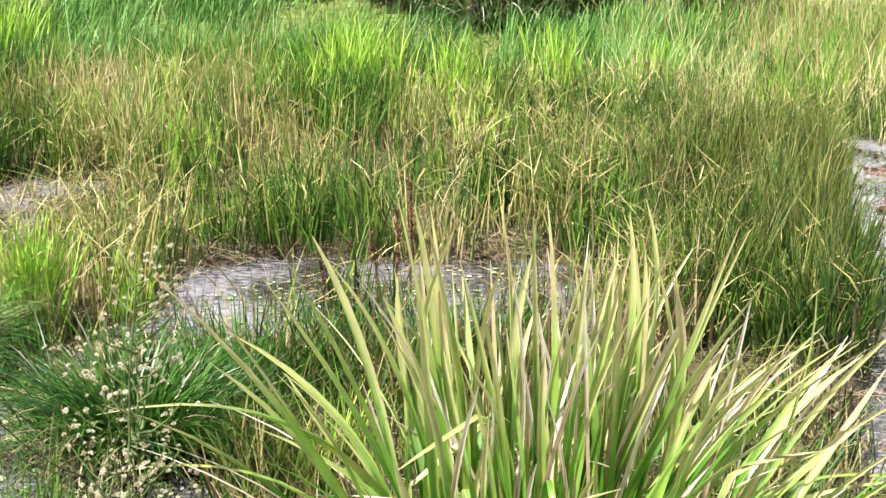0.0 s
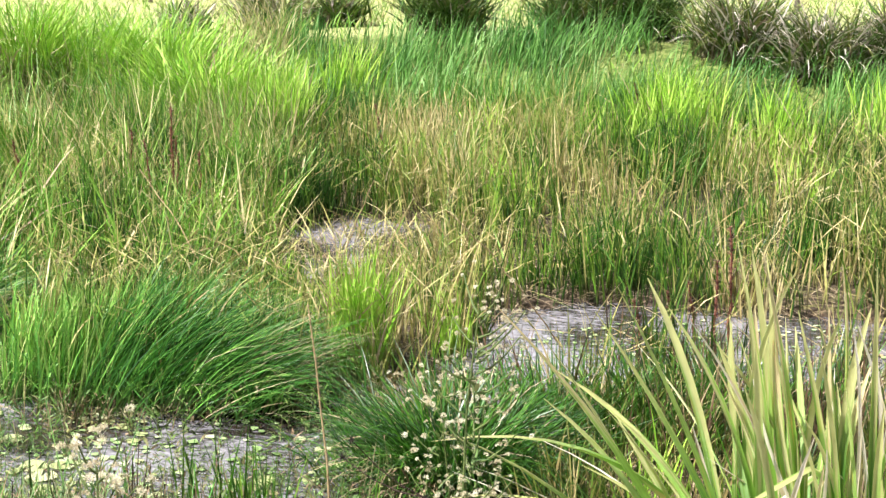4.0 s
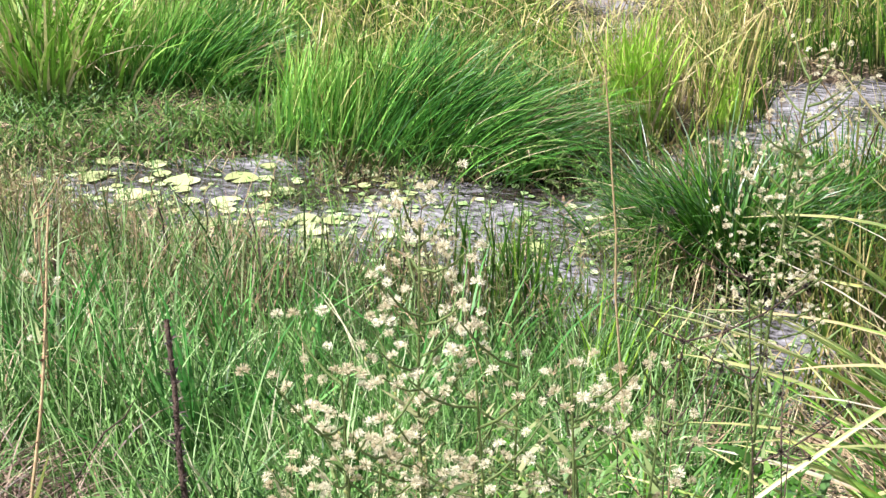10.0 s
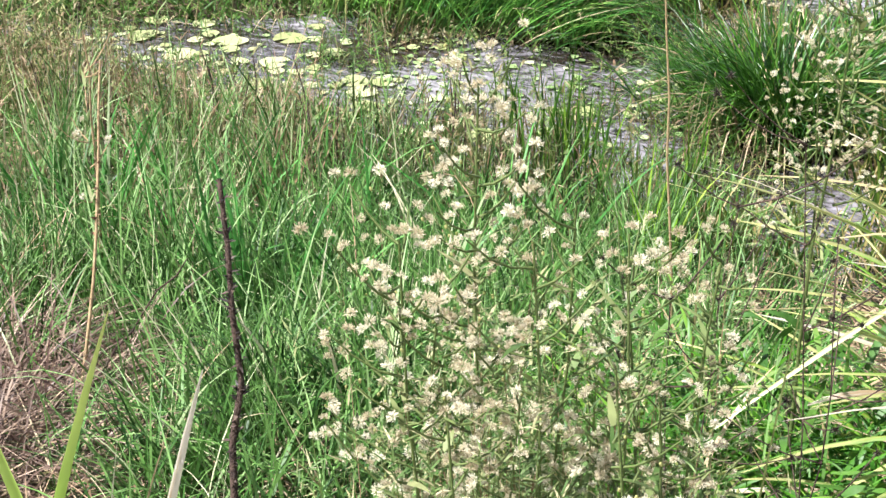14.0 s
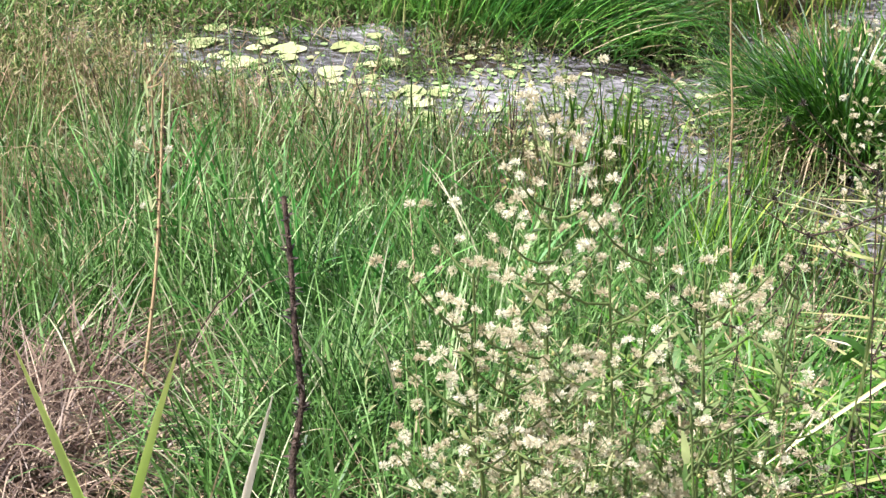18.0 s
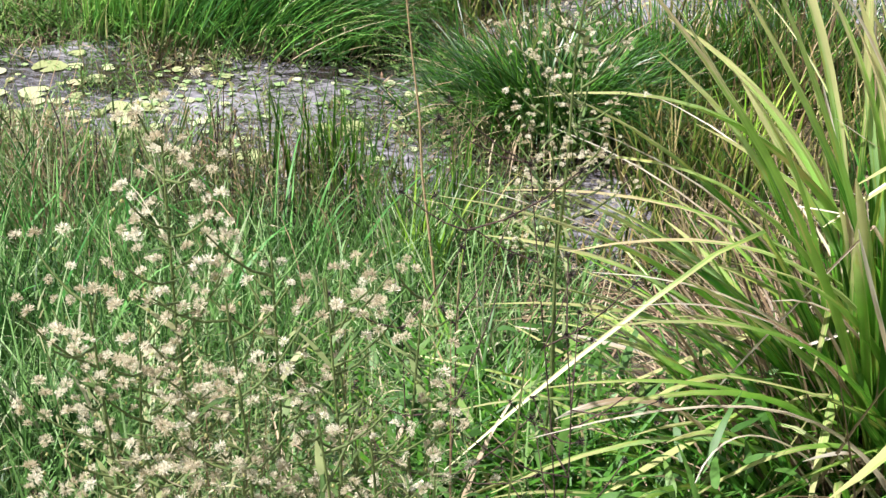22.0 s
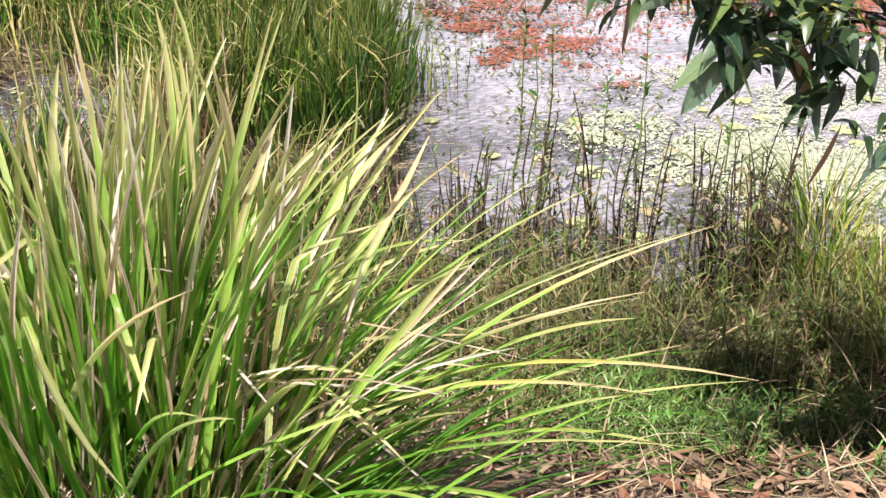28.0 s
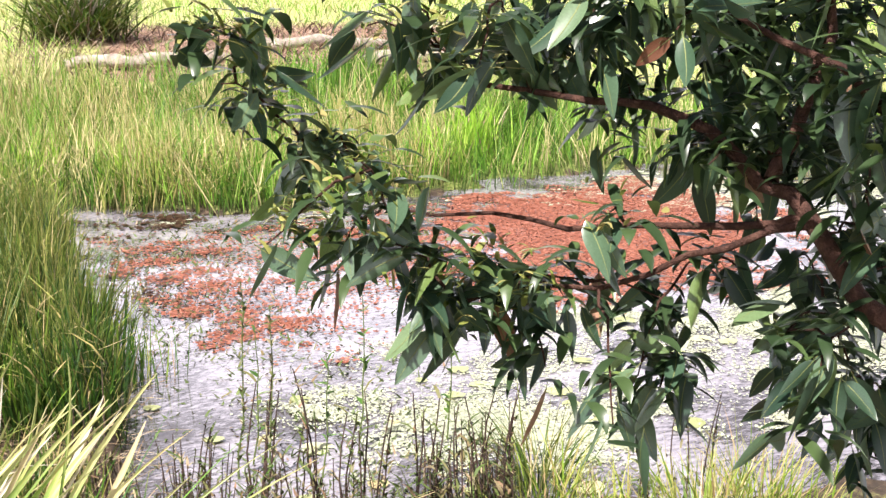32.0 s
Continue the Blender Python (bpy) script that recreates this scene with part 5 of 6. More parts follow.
while len(spots) < 80:
    x, y = rng.uniform(-3.3, -0.5), rng.uniform(3.5, 4.9)
    if depth_in(LILY, np.array([x]), np.array([y]))[0] < 0.08 or (x > -1.7 and rng.random() < 0.72):
        continue
    s = rng.uniform(0.025, 0.075)
    if all((x - a) ** 2 + (y - b) ** 2 > (0.42 * (s + c)) ** 2 for a, b, c in spots):
        spots.append((x, y, s))
for x0, y0, s0 in SEEN[2:]:
    for _ in range(4):
        x, y, s = x0 + rng.normal(0, 0.13), y0 + rng.normal(0, 0.11), rng.uniform(0.04, 0.10)
        if depth_in(LILY, np.array([x]), np.array([y]))[0] > 0.05 and all((x - a) ** 2 + (y - b) ** 2 > (0.33 * (s + c)) ** 2 for a, b, c in spots):
            spots.append((x, y, s))
lily_count = len(spots)
while len(spots) < lily_count + 44:
    x, y = rng.uniform(1.9, 4.6), rng.uniform(3.75, 5.6)
    if depth_in(POND, np.array([x]), np.array([y]))[0] < 0.1 or soft_noise(np.array([x]), np.array([y]), 2.0, 2)[0] < 0.4:
        continue
    s = rng.uniform(0.06, 0.17)
    if all((x - a) ** 2 + (y - b) ** 2 > (0.42 * (s + c)) ** 2 for a, b, c in spots):
        spots.append((x, y, s))
for i, (x, y, s) in enumerate(spots):
    s *= 0.86 if i < len(SEEN) else 0.72
    ob = link("lily_pad", PADS[i % 5], m=Matrix.Translation((x, y, 0.006 + 0.002 * (i % 3))) @ pose(0, 0, 0, rng.uniform(-3, 3), rng.uniform(-3, 3), rng.uniform(0, 360)) @ Matrix.Scale(s, 4))
    tagged(ob, "pale yellow-green lily pad floating on the pool", "lily pad", "lily pads")


def floaters(name, n, poly, size, keep, tone, material, z, label, category):
    """Countless small floating leaves: crinkled, slightly tilted six-sided scales."""
    p = np.array(poly)
    lo, hi = p.min(0), p.max(0)
    q = rng.uniform(lo, hi, (n * 4, 2))
    q = q[(depth_in(poly, q[:, 0], q[:, 1]) + (soft_noise(q[:, 0], q[:, 1], 4.5, 0) + soft_noise(q[:, 0], q[:, 1], 9.0, 2) - 1.25) * 0.55 + rng.normal(0, 0.14, len(q)) > 0) & (pool(q[:, 0], q[:, 1]) > 0.06)]
    q = q[rng.random(len(q)) < keep(q[:, 0], q[:, 1])][:n]
    m = len(q)
    a = np.arange(6) * math.pi / 3
    rad_ = rng.uniform(size[0], size[1], (m, 1)) * rng.uniform(0.6, 1.1, (m, 6))
    off = spread(0, 6.28, m)[:, None] + a
    v = np.stack([q[:, :1] + rad_ * np.cos(off), q[:, 1:] + rad_ * np.sin(off), z + rng.uniform(-0.001, 0.005, (m, 6))], -1)
    idx = np.arange(m)[:, None] * 6
    f = np.concatenate([idx + np.array([[0, 1, 2, 3]]), idx + np.array([[0, 3, 4, 5]])])
    t = np.repeat(np.clip(rng.normal(tone[0], tone[1], m), 0, 1)[:, None], 6, 1)
    return stuff(name, mesh_np(name, v.reshape(-1, 3), f, material, (("tone", t), ("along", t * 0 + 0.5))), label, category)


FERN = ((2.45, 6.1), (2.5, 7.2), (2.75, 8.3), (3.6, 8.5), (4.3, 8.2), (6.1, 8.6), (6.9, 8.4), (6.6, 6.6), (5.3, 5.5), (4.5, 5.8), (3.6, 6.1), (2.9, 5.75))
floaters("water_fern_mat", 62000, FERN, (0.0068, 0.0136), lambda x, y: np.where(x - 0.25 * (y - 6) + soft_noise(x, y, 5.0, 1) > 4.6, 0.9, np.clip((soft_noise(x, y * 2.2, 3.2, 0) + 0.6 * soft_noise(x, y * 3, 8.0, 3) - 0.62) * 0.95, 0.07, 0.7)), (0.5, 0.25), M_FERN, 0.006, "rust-red water fern covering the pond in mats", "water fern")
# dark rotting bits and mud along the far margin and off the rush block
for poly, k in ((((2.7, 9.5), (2.9, 10.1), (3.3, 10.0), (3.7, 8.9), (4.2, 8.6), (3.6, 8.2), (3.1, 8.5)), 3400), (((2.0, 6.5), (2.2, 7.3), (2.5, 8.2), (2.85, 8.0), (2.55, 6.8), (2.3, 6.2)), 1500)):
    floaters("rotting_debris", k, poly, (0.008, 0.026), lambda x, y: np.clip((soft_noise(x, y * 1.6, 3.4, 2) + 0.5 * soft_noise(x, y * 2, 9.0, 0) - 0.62) * 0.8, 0, 0.4), (0.02, 0.12), M_RUSTY, 0.009, "dark rotting plant bits at the water margin", "debris")
DUCKS = ((2.2, 5.0), (2.6, 5.45), (3.1, 5.5), (3.6, 5.8), (4.4, 5.6), (5.6, 5.2), (6.5, 4.6), (5.0, 3.9), (4.0, 3.9), (2.6, 4.2))
floaters("duckweed_mat", 84000, DUCKS, (0.0045, 0.0095), lambda x, y: np.clip((soft_noise(x, y * 1.5, 1.8, 3) + 0.35 * soft_noise(x, y * 2, 9.0, 1) - 0.62 + 0.3 * smooth(2.7, 3.4, x)) * 1.2, 0.03, 0.75), (0.55, 0.25), M_DUCK, 0.005, "pale lime duckweed drifting in patches", "duckweed")
floaters("far_duckweed", 7000, ((3.2, 8.8), (5.4, 8.3), (7.4, 8.7), (8.6, 7.4), (8.4, 5.5), (6.6, 6.4), (6.2, 8.0)), (0.015, 0.035), lambda x, y: (soft_noise(x, y, 2.4, 1) > 0.35) * 0.8, (0.6, 0.25), M_DUCK, 0.005, "pale duckweed along the far side", "duckweed")
floaters("floating_bits", 800, LILY, (0.008, 0.022), lambda x, y: soft_noise(x, y, 3.0, 2) * 0.9, (0.4, 0.35), M_PADS, 0.005, "small floating leaves between the lily pads", "floating leaves")
floaters("strip_bits", 320, STRIP, (0.006, 0.018), lambda x, y: soft_noise(x, y, 4.0, 1), (0.5, 0.3), M_PADS, 0.005, "small floating leaves on the strip of water", "floating leaves")
# dark flecks of weed standing just out of the water
pts = np.concatenate([scatter(3000, (16, 24, 6.3, 9.6), dry=9, wet=0.02), scatter(5200, (17, 32, 4.6, 9.3), dry=9, wet=0.05, keep=lambda x, y: soft_noise(x, y, 3.5, 1)), scatter(1500, (24, 45, 3.7, 5.2), dry=9, wet=0.05, keep=lambda x, y: soft_noise(x, y, 3.5, 1)), scatter(2600, (-42, -8, 3.4, 5.0), dry=9, wet=0.03, keep=lambda x, y: 0.15 + 0.85 * (soft_noise(x, y, 3.0, 0) > 0.45))])
pts[:, 2] = -0.01
n = len(pts)
stuff("emergent_weed", ribbons("emergent_weed", pts, spread(0, 6.283, n), spread(25, 80, n), spread(60, 120, n), spread(0.015, 0.07, n), spread(0.006, 0.016, n), rng.beta(1, 2.5, n), M_KNOT, segs=3, face=1.5, blunt=2.0),
      "dark water weed breaking the pond surface", "weeds")


# brown and reddish weeds along the front and left of the lily pool
def weed_stand(name, k, region, tall, leaves, material, label, size=(0.012, 0.045), tone=0.15, **kw):
    ft = scatter(k, region, **kw)
    ft[:, 2] = np.maximum(ft[:, 2], -0.03)
    k = len(ft)
    hh, aa, lean_ = spread(*tall, k), spread(0, 6.283, k), np.abs(rng.normal(0, 12, k))
    stuff(name + "_stems", ribbons(name, ft, aa, lean_, lean_ + 8, hh, spread(0.002, 0.0035, k), rng.beta(1.5, 1.2, k), M_KNOT, segs=4, face=1.5, blunt=8), label.replace("leaves", "stems"), "weeds")
    i = rng.integers(0, k, leaves)
    q = rng.uniform(0.15, 1, leaves)
    tilt_ = np.radians(lean_[i] + 2)
    pp = ft[i] + np.stack([np.cos(aa[i]) * np.sin(tilt_), np.sin(aa[i]) * np.sin(tilt_), np.cos(tilt_)], -1) * (hh[i] * q)[:, None]
    tn = np.clip(soft_noise(pp[:, 0], pp[:, 1], 2.6, 2) * 0.7 + rng.normal(tone, 0.22, leaves), 0, 1)
    stuff(name + "_leaves", ribbons(name, pp, spread(0, 6.283, leaves), spread(20, 70, leaves), spread(50, 120, leaves), spread(*size, leaves), spread(0.003, 0.008, leaves), tn, material, segs=2, face=1.4, blunt=2.0), label, "weeds")


M_SHORE = leaf_mat("shore_weed_leaf", [(0, (0.03, 0.055, 0.014)), (0.4, (0.08, 0.12, 0.03)), (0.65, (0.14, 0.17, 0.045)), (0.8, (0.18, 0.105, 0.06)), (1, (0.32, 0.30, 0.13))], rough=0.5, scale=50)
weed_stand("pool_weed", 1050, (-36, -11, 3.5, 4.2), (0.08, 0.34), 7200, M_KNOT, "small brown and reddish leaves of pool-side weeds", dry=0.5, wet=-0.45, keep=lambda x, y: 0.25 + 0.75 * (pool(x, y) < 0.1))
weed_stand("fringe_weed", 900, (-27, -9, 4.7, 5.35), (0.04, 0.16), 6000, M_KNOT, "small brown leaves of weeds fringing the mounds", tone=0.35, dry=0.25, wet=-0.3)
weed_stand("dry_weed", 900, (-50, -34, 4.4, 5.2), (0.10, 0.36), 7500, M_KNOT, "dry brown and reddish leaves of tangled weeds", tone=0.42, dry=0.12, wet=-0.9)
weed_stand("water_weed", 700, (-42, -9, 3.55, 5.0), (0.04, 0.20), 7000, M_HERB, "small green leaves of weeds standing in the pool", tone=0.3, dry=0.7, wet=0.0, keep=lambda x, y: 0.1 + 0.9 * (soft_noise(x, y, 3.4, 3) > 0.5))
weed_stand("mud_weed", 1500, (-48, -24, 4.1, 5.6), (0.05, 0.2), 9000, M_HERB, "small green leaves of weeds on wet mud", dry=0.22, wet=-0.6)
weed_stand("low_shore_weed", 700, (17, 54, 3.0, 3.7), (0.03, 0.12), 6000, M_SHORE, "small dark creeping leaves on the damp shore", (0.015, 0.05), 0.15, dry=0.2, wet=-1.2)
M_COVER = leaf_mat("ground_cover_leaf", [(0, (0.05, 0.12, 0.03)), (0.45, (0.13, 0.25, 0.06)), (0.8, (0.26, 0.38, 0.14)), (1, (0.45, 0.48, 0.26))], rough=0.5, scale=50, through_light=0.25)
weed_stand("ground_cover", 520, (27, 41, 3.07, 3.5), (0.02, 0.13), 3600, M_COVER, "small fresh green leaves of creeping ground cover", (0.015, 0.055), 0.2, dry=0.0, wet=-1.5, keep=lambda x, y: smooth(0.3, 0.65, soft_noise(x, y, 3.2, 1)))
weed_stand("shore_weed", 800, (17, 52, 3.4, 4.05), (0.06, 0.34), 8500, M_SHORE, "small dark leaves of weeds along the shore", (0.015, 0.06), 0.1, dry=0.3, wet=-0.9)


# ---- plants with seed heads ----
def fluff_mesh(n, core):
    d = rng.normal(0, 1, (n, 3))
    d[:, 2] = np.abs(d[:, 2]) * 0.9 - 0.25
    d /= np.linalg.norm(d, axis=1)[:, None]
    s = np.cross(d, rng.normal(0, 1, (n, 3)))
    s /= np.linalg.norm(s, axis=1)[:, None]
    r = rng.uniform(0.26, 0.54, (n, 1))
    w = rng.uniform(0.014, 0.036, (n, 1))
    v = np.stack([d * core, d * r - s * w, d * r * 1.08, d * r + s * w], 1)
    return mesh_np("seed_head", v.reshape(-1, 3), np.arange(n * 4).reshape(-1, 4), M_FLUFF)


M_WEED = leaf_mat("grey_weed_leaf", [(0, (0.04, 0.08, 0.02)), (0.45, (0.12, 0.17, 0.06)), (0.75, (0.24, 0.26, 0.11)), (1, (0.48, 0.42, 0.26))], rough=0.6, scale=50)
HEADS = [fluff_mesh(150, 0.10) for _ in range(5)]


def bud_mesh():
    bm = bmesh.new()
    bmesh.ops.create_icosphere(bm, subdivisions=1, radius=0.5)
    for v in bm.verts:
        v.co = Vector((v.co.x * 0.7, v.co.y * 0.7, v.co.z * (1.25 if v.co.z < 0 else 0.9)))
    me = bpy.data.meshes.new("bud")
    bm.to_mesh(me)
    bm.free()
    me.materials.append(M_BUD)
    return me


BUD = bud_mesh()


def seed_plant(foot, top, n_branch, n_head, size, spread_r, label, category, group="", low=0.35, stem_mat=M_STEM, stem_r=0.004):
    foot, top = Vector(foot), Vector(top)
    ob = tagged(empty("seed_plant", foot), label, category, group)
    d = top - foot
    path = bend_path((0, 0, -0.05), d, 8, (rng.uniform(-0.03, 0.03), rng.uniform(-0.03, 0.03), 0), 0.006)
    link("stem", tube(path, [stem_r * (1.1 - 0.75 * i / 7) for i in range(8)], 6, "stem", stem_mat), ob)
    lv, ends = [], []
    for i in range(n_branch):
        s = low + (1 - low) * (i + rng.random()) / n_branch
        a = rng.uniform(0, 6.283)
        p = d * s
        ln = spread_r * rng.uniform(0.5, 1.1) * (1.25 - 0.6 * s)
        e = p + Vector((math.cos(a) * ln, math.sin(a) * ln, ln * rng.uniform(0.5, 1.2)))
        link("branch", tube(bend_path(p, e, 4, (0, 0, -0.15 * ln)), [stem_r * 0.5, stem_r * 0.42, stem_r * 0.35, stem_r * 0.25], 5, "branch", stem_mat), ob)
        ends += [e, p.lerp(e, 0.6)]
    for i in range(n_head):
        e = ends[i % len(ends)] + Vector(rng.normal(0, size * 1.1, 3))
        me = HEADS[i % 5] if rng.random() < 0.72 else BUD
        sc = size * (rng.uniform(0.75, 1.25) if me is not BUD else rng.uniform(0.25, 0.45))
        link("seed_head" if me is not BUD else "bud", me, ob, m=Matrix.Translation(e) @ pose(0, 0, 0, rng.uniform(-40, 40), rng.uniform(-40, 40), rng.uniform(0, 360)) @ Matrix.Scale(sc, 4))
    k = 34
    s = spread(0.02, 0.95, k)
    b = np.array([tuple(d * q) for q in s])
    link("leaves", ribbons("leaves", b, spread(0, 6.283, k), spread(30, 60, k), spread(60, 110, k), spread(0.03, 0.09, k) * (1.2 - 0.6 * s), spread(0.004, 0.009, k), spread(0.1, 0.8, k), M_WEED, segs=4, face=0.6), ob)
    return ob


FLEA = ((-0.480, 1.050, 1.420, 26, 140),
        (-0.514, 0.968, 1.310, 22, 100),
        (-0.394, 1.046, 1.330, 14, 44),
        (-0.280, 1.076, 1.288, 14, 40),
        (-0.346, 1.034, 1.318, 14, 44),
        (-0.406, 0.980, 1.324, 14, 50),
        (-0.330, 0.960, 1.240, 12, 40),
        (-0.460, 0.930, 1.220, 12, 44),
        (-0.310, 1.020, 1.200, 10, 26),
        (-0.500, 1.020, 1.260, 14, 54),
        (-0.360, 1.080, 1.270, 12, 34),
        (-0.420, 1.000, 1.180, 12, 40),
        (-0.300, 1.000, 1.160, 10, 30))
for x, y, z, nb, nh in FLEA:
    seed_plant((x + 0.02, y - 0.02, 0.28), (x, y, z), nb, int(nh * 1.5), 0.0105, 0.085, "fleabane weed with fluffy cream seed heads", "fleabane", "fleabane weeds", low=0.68, stem_r=0.0028)
seed_plant((-0.33, 2.0, 0.26), (-0.30, 1.99, 1.30), 34, 300, 0.0085, 0.10, "tall fleabane topped with many cream heads", "fleabane", "fleabane weeds", low=0.62, stem_r=0.004)
seed_plant((-0.37, 2.02, 0.26), (-0.36, 2.0, 1.16), 16, 130, 0.0085, 0.09, "tall fleabane topped with many cream heads", "fleabane", "fleabane weeds", low=0.62, stem_r=0.003)
seed_plant((-2.05, 2.55, 0.1), (-2.0, 2.55, 0.75), 8, 10, 0.02, 0.09, "thin weed with faded seed heads", "fleabane", "fleabane weeds", stem_mat=M_TANSTEM)

# thin dark weeds with black burr heads in front of the clump
def burr_mesh():
    n = 70
    d = rng.normal(0, 1, (n, 3))
    d /= np.linalg.norm(d, axis=1)[:, None]
    s = np.cross(d, rng.normal(0, 1, (n, 3)))
    s /= np.linalg.norm(s, axis=1)[:, None]
    w = rng.uniform(0.02, 0.04, (n, 1))
    v = np.stack([d * 0.04 - s * w, d * rng.uniform(0.35, 0.55, (n, 1)), d * 0.04 + s * w], 1)
    t = np.repeat(rng.random(n), 3)
    return mesh_np("burr", v.reshape(-1, 3), np.arange(n * 3).reshape(-1, 3), M_BURR, (("tone", t), ("along", t * 0 + 0.5)))


M_BURR = leaf_mat("black_burr", [(0, (0.010, 0.009, 0.008)), (0.7, (0.035, 0.026, 0.02)), (1, (0.13, 0.10, 0.07))], through_light=0.0)
BURRS = [burr_mesh() for _ in range(3)]
for fx, fy, tx, ty, tz in ((-0.30, 1.6, -0.24, 1.55, 0.98), (-0.36, 1.62, -0.36, 1.55, 1.10), (-0.26, 1.7, -0.31, 1.66, 1.14), (-0.42, 1.5, -0.40, 1.42, 1.04)):
    ob = tagged(empty("burr_weed", (fx, fy, 0.27)), "thin dark-stemmed weed with black burr heads", "burr weed", "burr weeds")
    top = Vector((tx - fx, ty - fy, tz - 0.27))
    path = bend_path((0, 0, -0.04), top, 8, (rng.uniform(-0.03, 0.03), 0, 0), 0.006)
    link("stem", tube(path, [0.0015 - 0.0001 * j for j in range(8)], 5, "stem", M_DARKSTEM), ob)
    ends = [top]
    for j in range(9):
        p = path[4 + j % 4]
        a, ln = rng.uniform(0, 6.283), rng.uniform(0.05, 0.15)
        e = p + Vector((math.cos(a) * ln, math.sin(a) * ln, ln * rng.uniform(0.4, 1.0)))
        link("branch", tube(bend_path(p, e, 4, (0, 0, -0.1 * ln)), [0.0013, 0.0012, 0.001, 0.0008], 4, "branch", M_DARKSTEM), ob)
        ends.append(e)
    for j, e in enumerate(ends):
        link("burr", BURRS[j % 3], ob, m=Matrix.Translation(e) @ pose(0, 0, 0, rng.uniform(0, 360), 0, rng.uniform(0, 360)) @ Matrix.Scale(rng.uniform(0.014, 0.022), 4))

# thicket of thin leafy stems that fills in between the fleabanes
k = 300
ft = np.column_stack([np.minimum(rng.normal(-0.40, 0.08, k), -0.29 - 0.05 * rng.random(k)), rng.normal(1.07, 0.10, k), np.full(k, 0.26)])
hh = spread(0.6, 1.0, k)
aa, lean_ = spread(0, 6.283, k), spread(0, 7, k)
stuff("weed_stems", ribbons("weed_stems", ft, aa, lean_, lean_ + 4, hh, spread(0.002, 0.003, k), spread(0.1, 0.8, k), M_KNOT, segs=4, face=1.5, blunt=8), "thin stems of a weed thicket", "weeds")
i = rng.integers(0, k, 17000)
q = 1 - rng.beta(1, 2.2, len(i)) * 0.7
tilt_ = np.radians(lean_[i] + 2)
pp = ft[i] + np.stack([np.cos(aa[i]) * np.sin(tilt_), np.sin(aa[i]) * np.sin(tilt_), np.cos(tilt_)], -1) * (hh[i] * q)[:, None]
k2 = len(i)
stuff("weed_leaves", ribbons("weed_leaves", pp, spread(0, 6.283, k2), spread(30, 70, k2), spread(50, 120, k2), spread(0.006, 0.026, k2), spread(0.0012, 0.0035, k2), rng.beta(1.5, 1.5, k2), M_WEED, segs=2, face=1.2, blunt=2.0), "small grey-green leaves and husks of a weed thicket", "weeds")


def stalk(name, pts_, r0, r1, mat, label, category, seeds=0, size=0.008, seed_mat=None, group="", from_s=0.3, wob=0.006):
    """A dead stalk with its seeds."""
    a, b = Vector(pts_[0]), Vector(pts_[-1])
    ob = tagged(empty(name, a), label, category, group)
    path = bend_path((0, 0, 0), b - a, 9, Vector(pts_[1]) if len(pts_) > 2 else (0, 0, 0), wob)
    link("stem", tube(path, [r0 + (r1 - r0) * i / 8 for i in range(9)], 6, "stem", mat), ob)
    if seeds:
        s = from_s + (1 - from_s) * rng.random(seeds)
        c = np.array([tuple(path[min(7, int(q * 8))].lerp(path[min(8, int(q * 8) + 1)], q * 8 % 1)) for q in s])
        tagged(link("seed_spike", ribbons("seed_spike", c, spread(0, 6.283, seeds), spread(20, 70, seeds), spread(60, 120, seeds), spread(0.6, 2.2, seeds) * size, spread(0.4, 0.9, seeds) * size, spread(0, 1, seeds), seed_mat, segs=2, face=1.5, blunt=4), ob), kind="stuff")
    return ob


M_RUST = leaf_mat("rust_seeds", [(0, (0.05, 0.02, 0.013)), (0.5, (0.13, 0.055, 0.035)), (1, (0.28, 0.16, 0.10))], through_light=0.1)
M_BLACK = leaf_mat("charred_bracts", [(0, (0.012, 0.010, 0.009)), (0.6, (0.05, 0.035, 0.03)), (1, (0.14, 0.10, 0.08))], through_light=0.0)
stalk("dead_stalk", ((-1.0, 1.42, 0.22), (0.01, 0, 0), (-1.11, 1.65, 0.955)), 0.0072, 0.0034, M_DARKSTEM, "dark dead weed stalk standing in grass", "dead stalk", 240, 0.010, M_BLACK, wob=0.011)
stalk("dead_stalk", ((-1.66, 1.95, 0.24), (0.02, 0, 0), (-1.7, 2.2, 0.85)), 0.004, 0.002, M_TANSTEM, "thin brown dead weed stalk", "dead stalk", 60, 0.008, M_RUST)
stalk("dead_twig", ((-1.62, 1.9, 0.28), (0, 0, 0.01), (-1.38, 1.95, 0.62)), 0.003, 0.0012, M_DARKSTEM, "thin dark twig leaning over the grass", "twig")
DOCKS = ((-2.9, 7.24, 0.72), (-2.82, 7.1, 0.6), (0.02, 5.3, 0.3), (-0.06, 5.2, 0.26), (-2.85, 7.2, 0.62), (-2.75, 7.25, 0.5), (-2.95, 7.15, 0.55), (-3.6, 7.0, 0.55), (-0.07, 5.6, 0.42), (-0.02, 5.62, 0.5), (-0.15, 5.65, 0.36), (0.05, 5.7, 0.62), (-0.3, 5.7, 0.3), (-2.2, 9.2, 0.5), (-0.62, 10.4, 0.5), (-3.4, 7.9, 0.5))
for x, y, h in DOCKS:
    z = max(0.0, float(ground_z(x, y))) - 0.03
    stalk("dock_stalk", ((x, y, z), (0.02, 0, 0), (x + rng.uniform(-0.05, 0.05), y, z + h)), 0.007, 0.003, M_DOCK, "rusty brown dock stalk thick with seeds", "dock", 220, 0.013, M_RUST, "dock stalks")
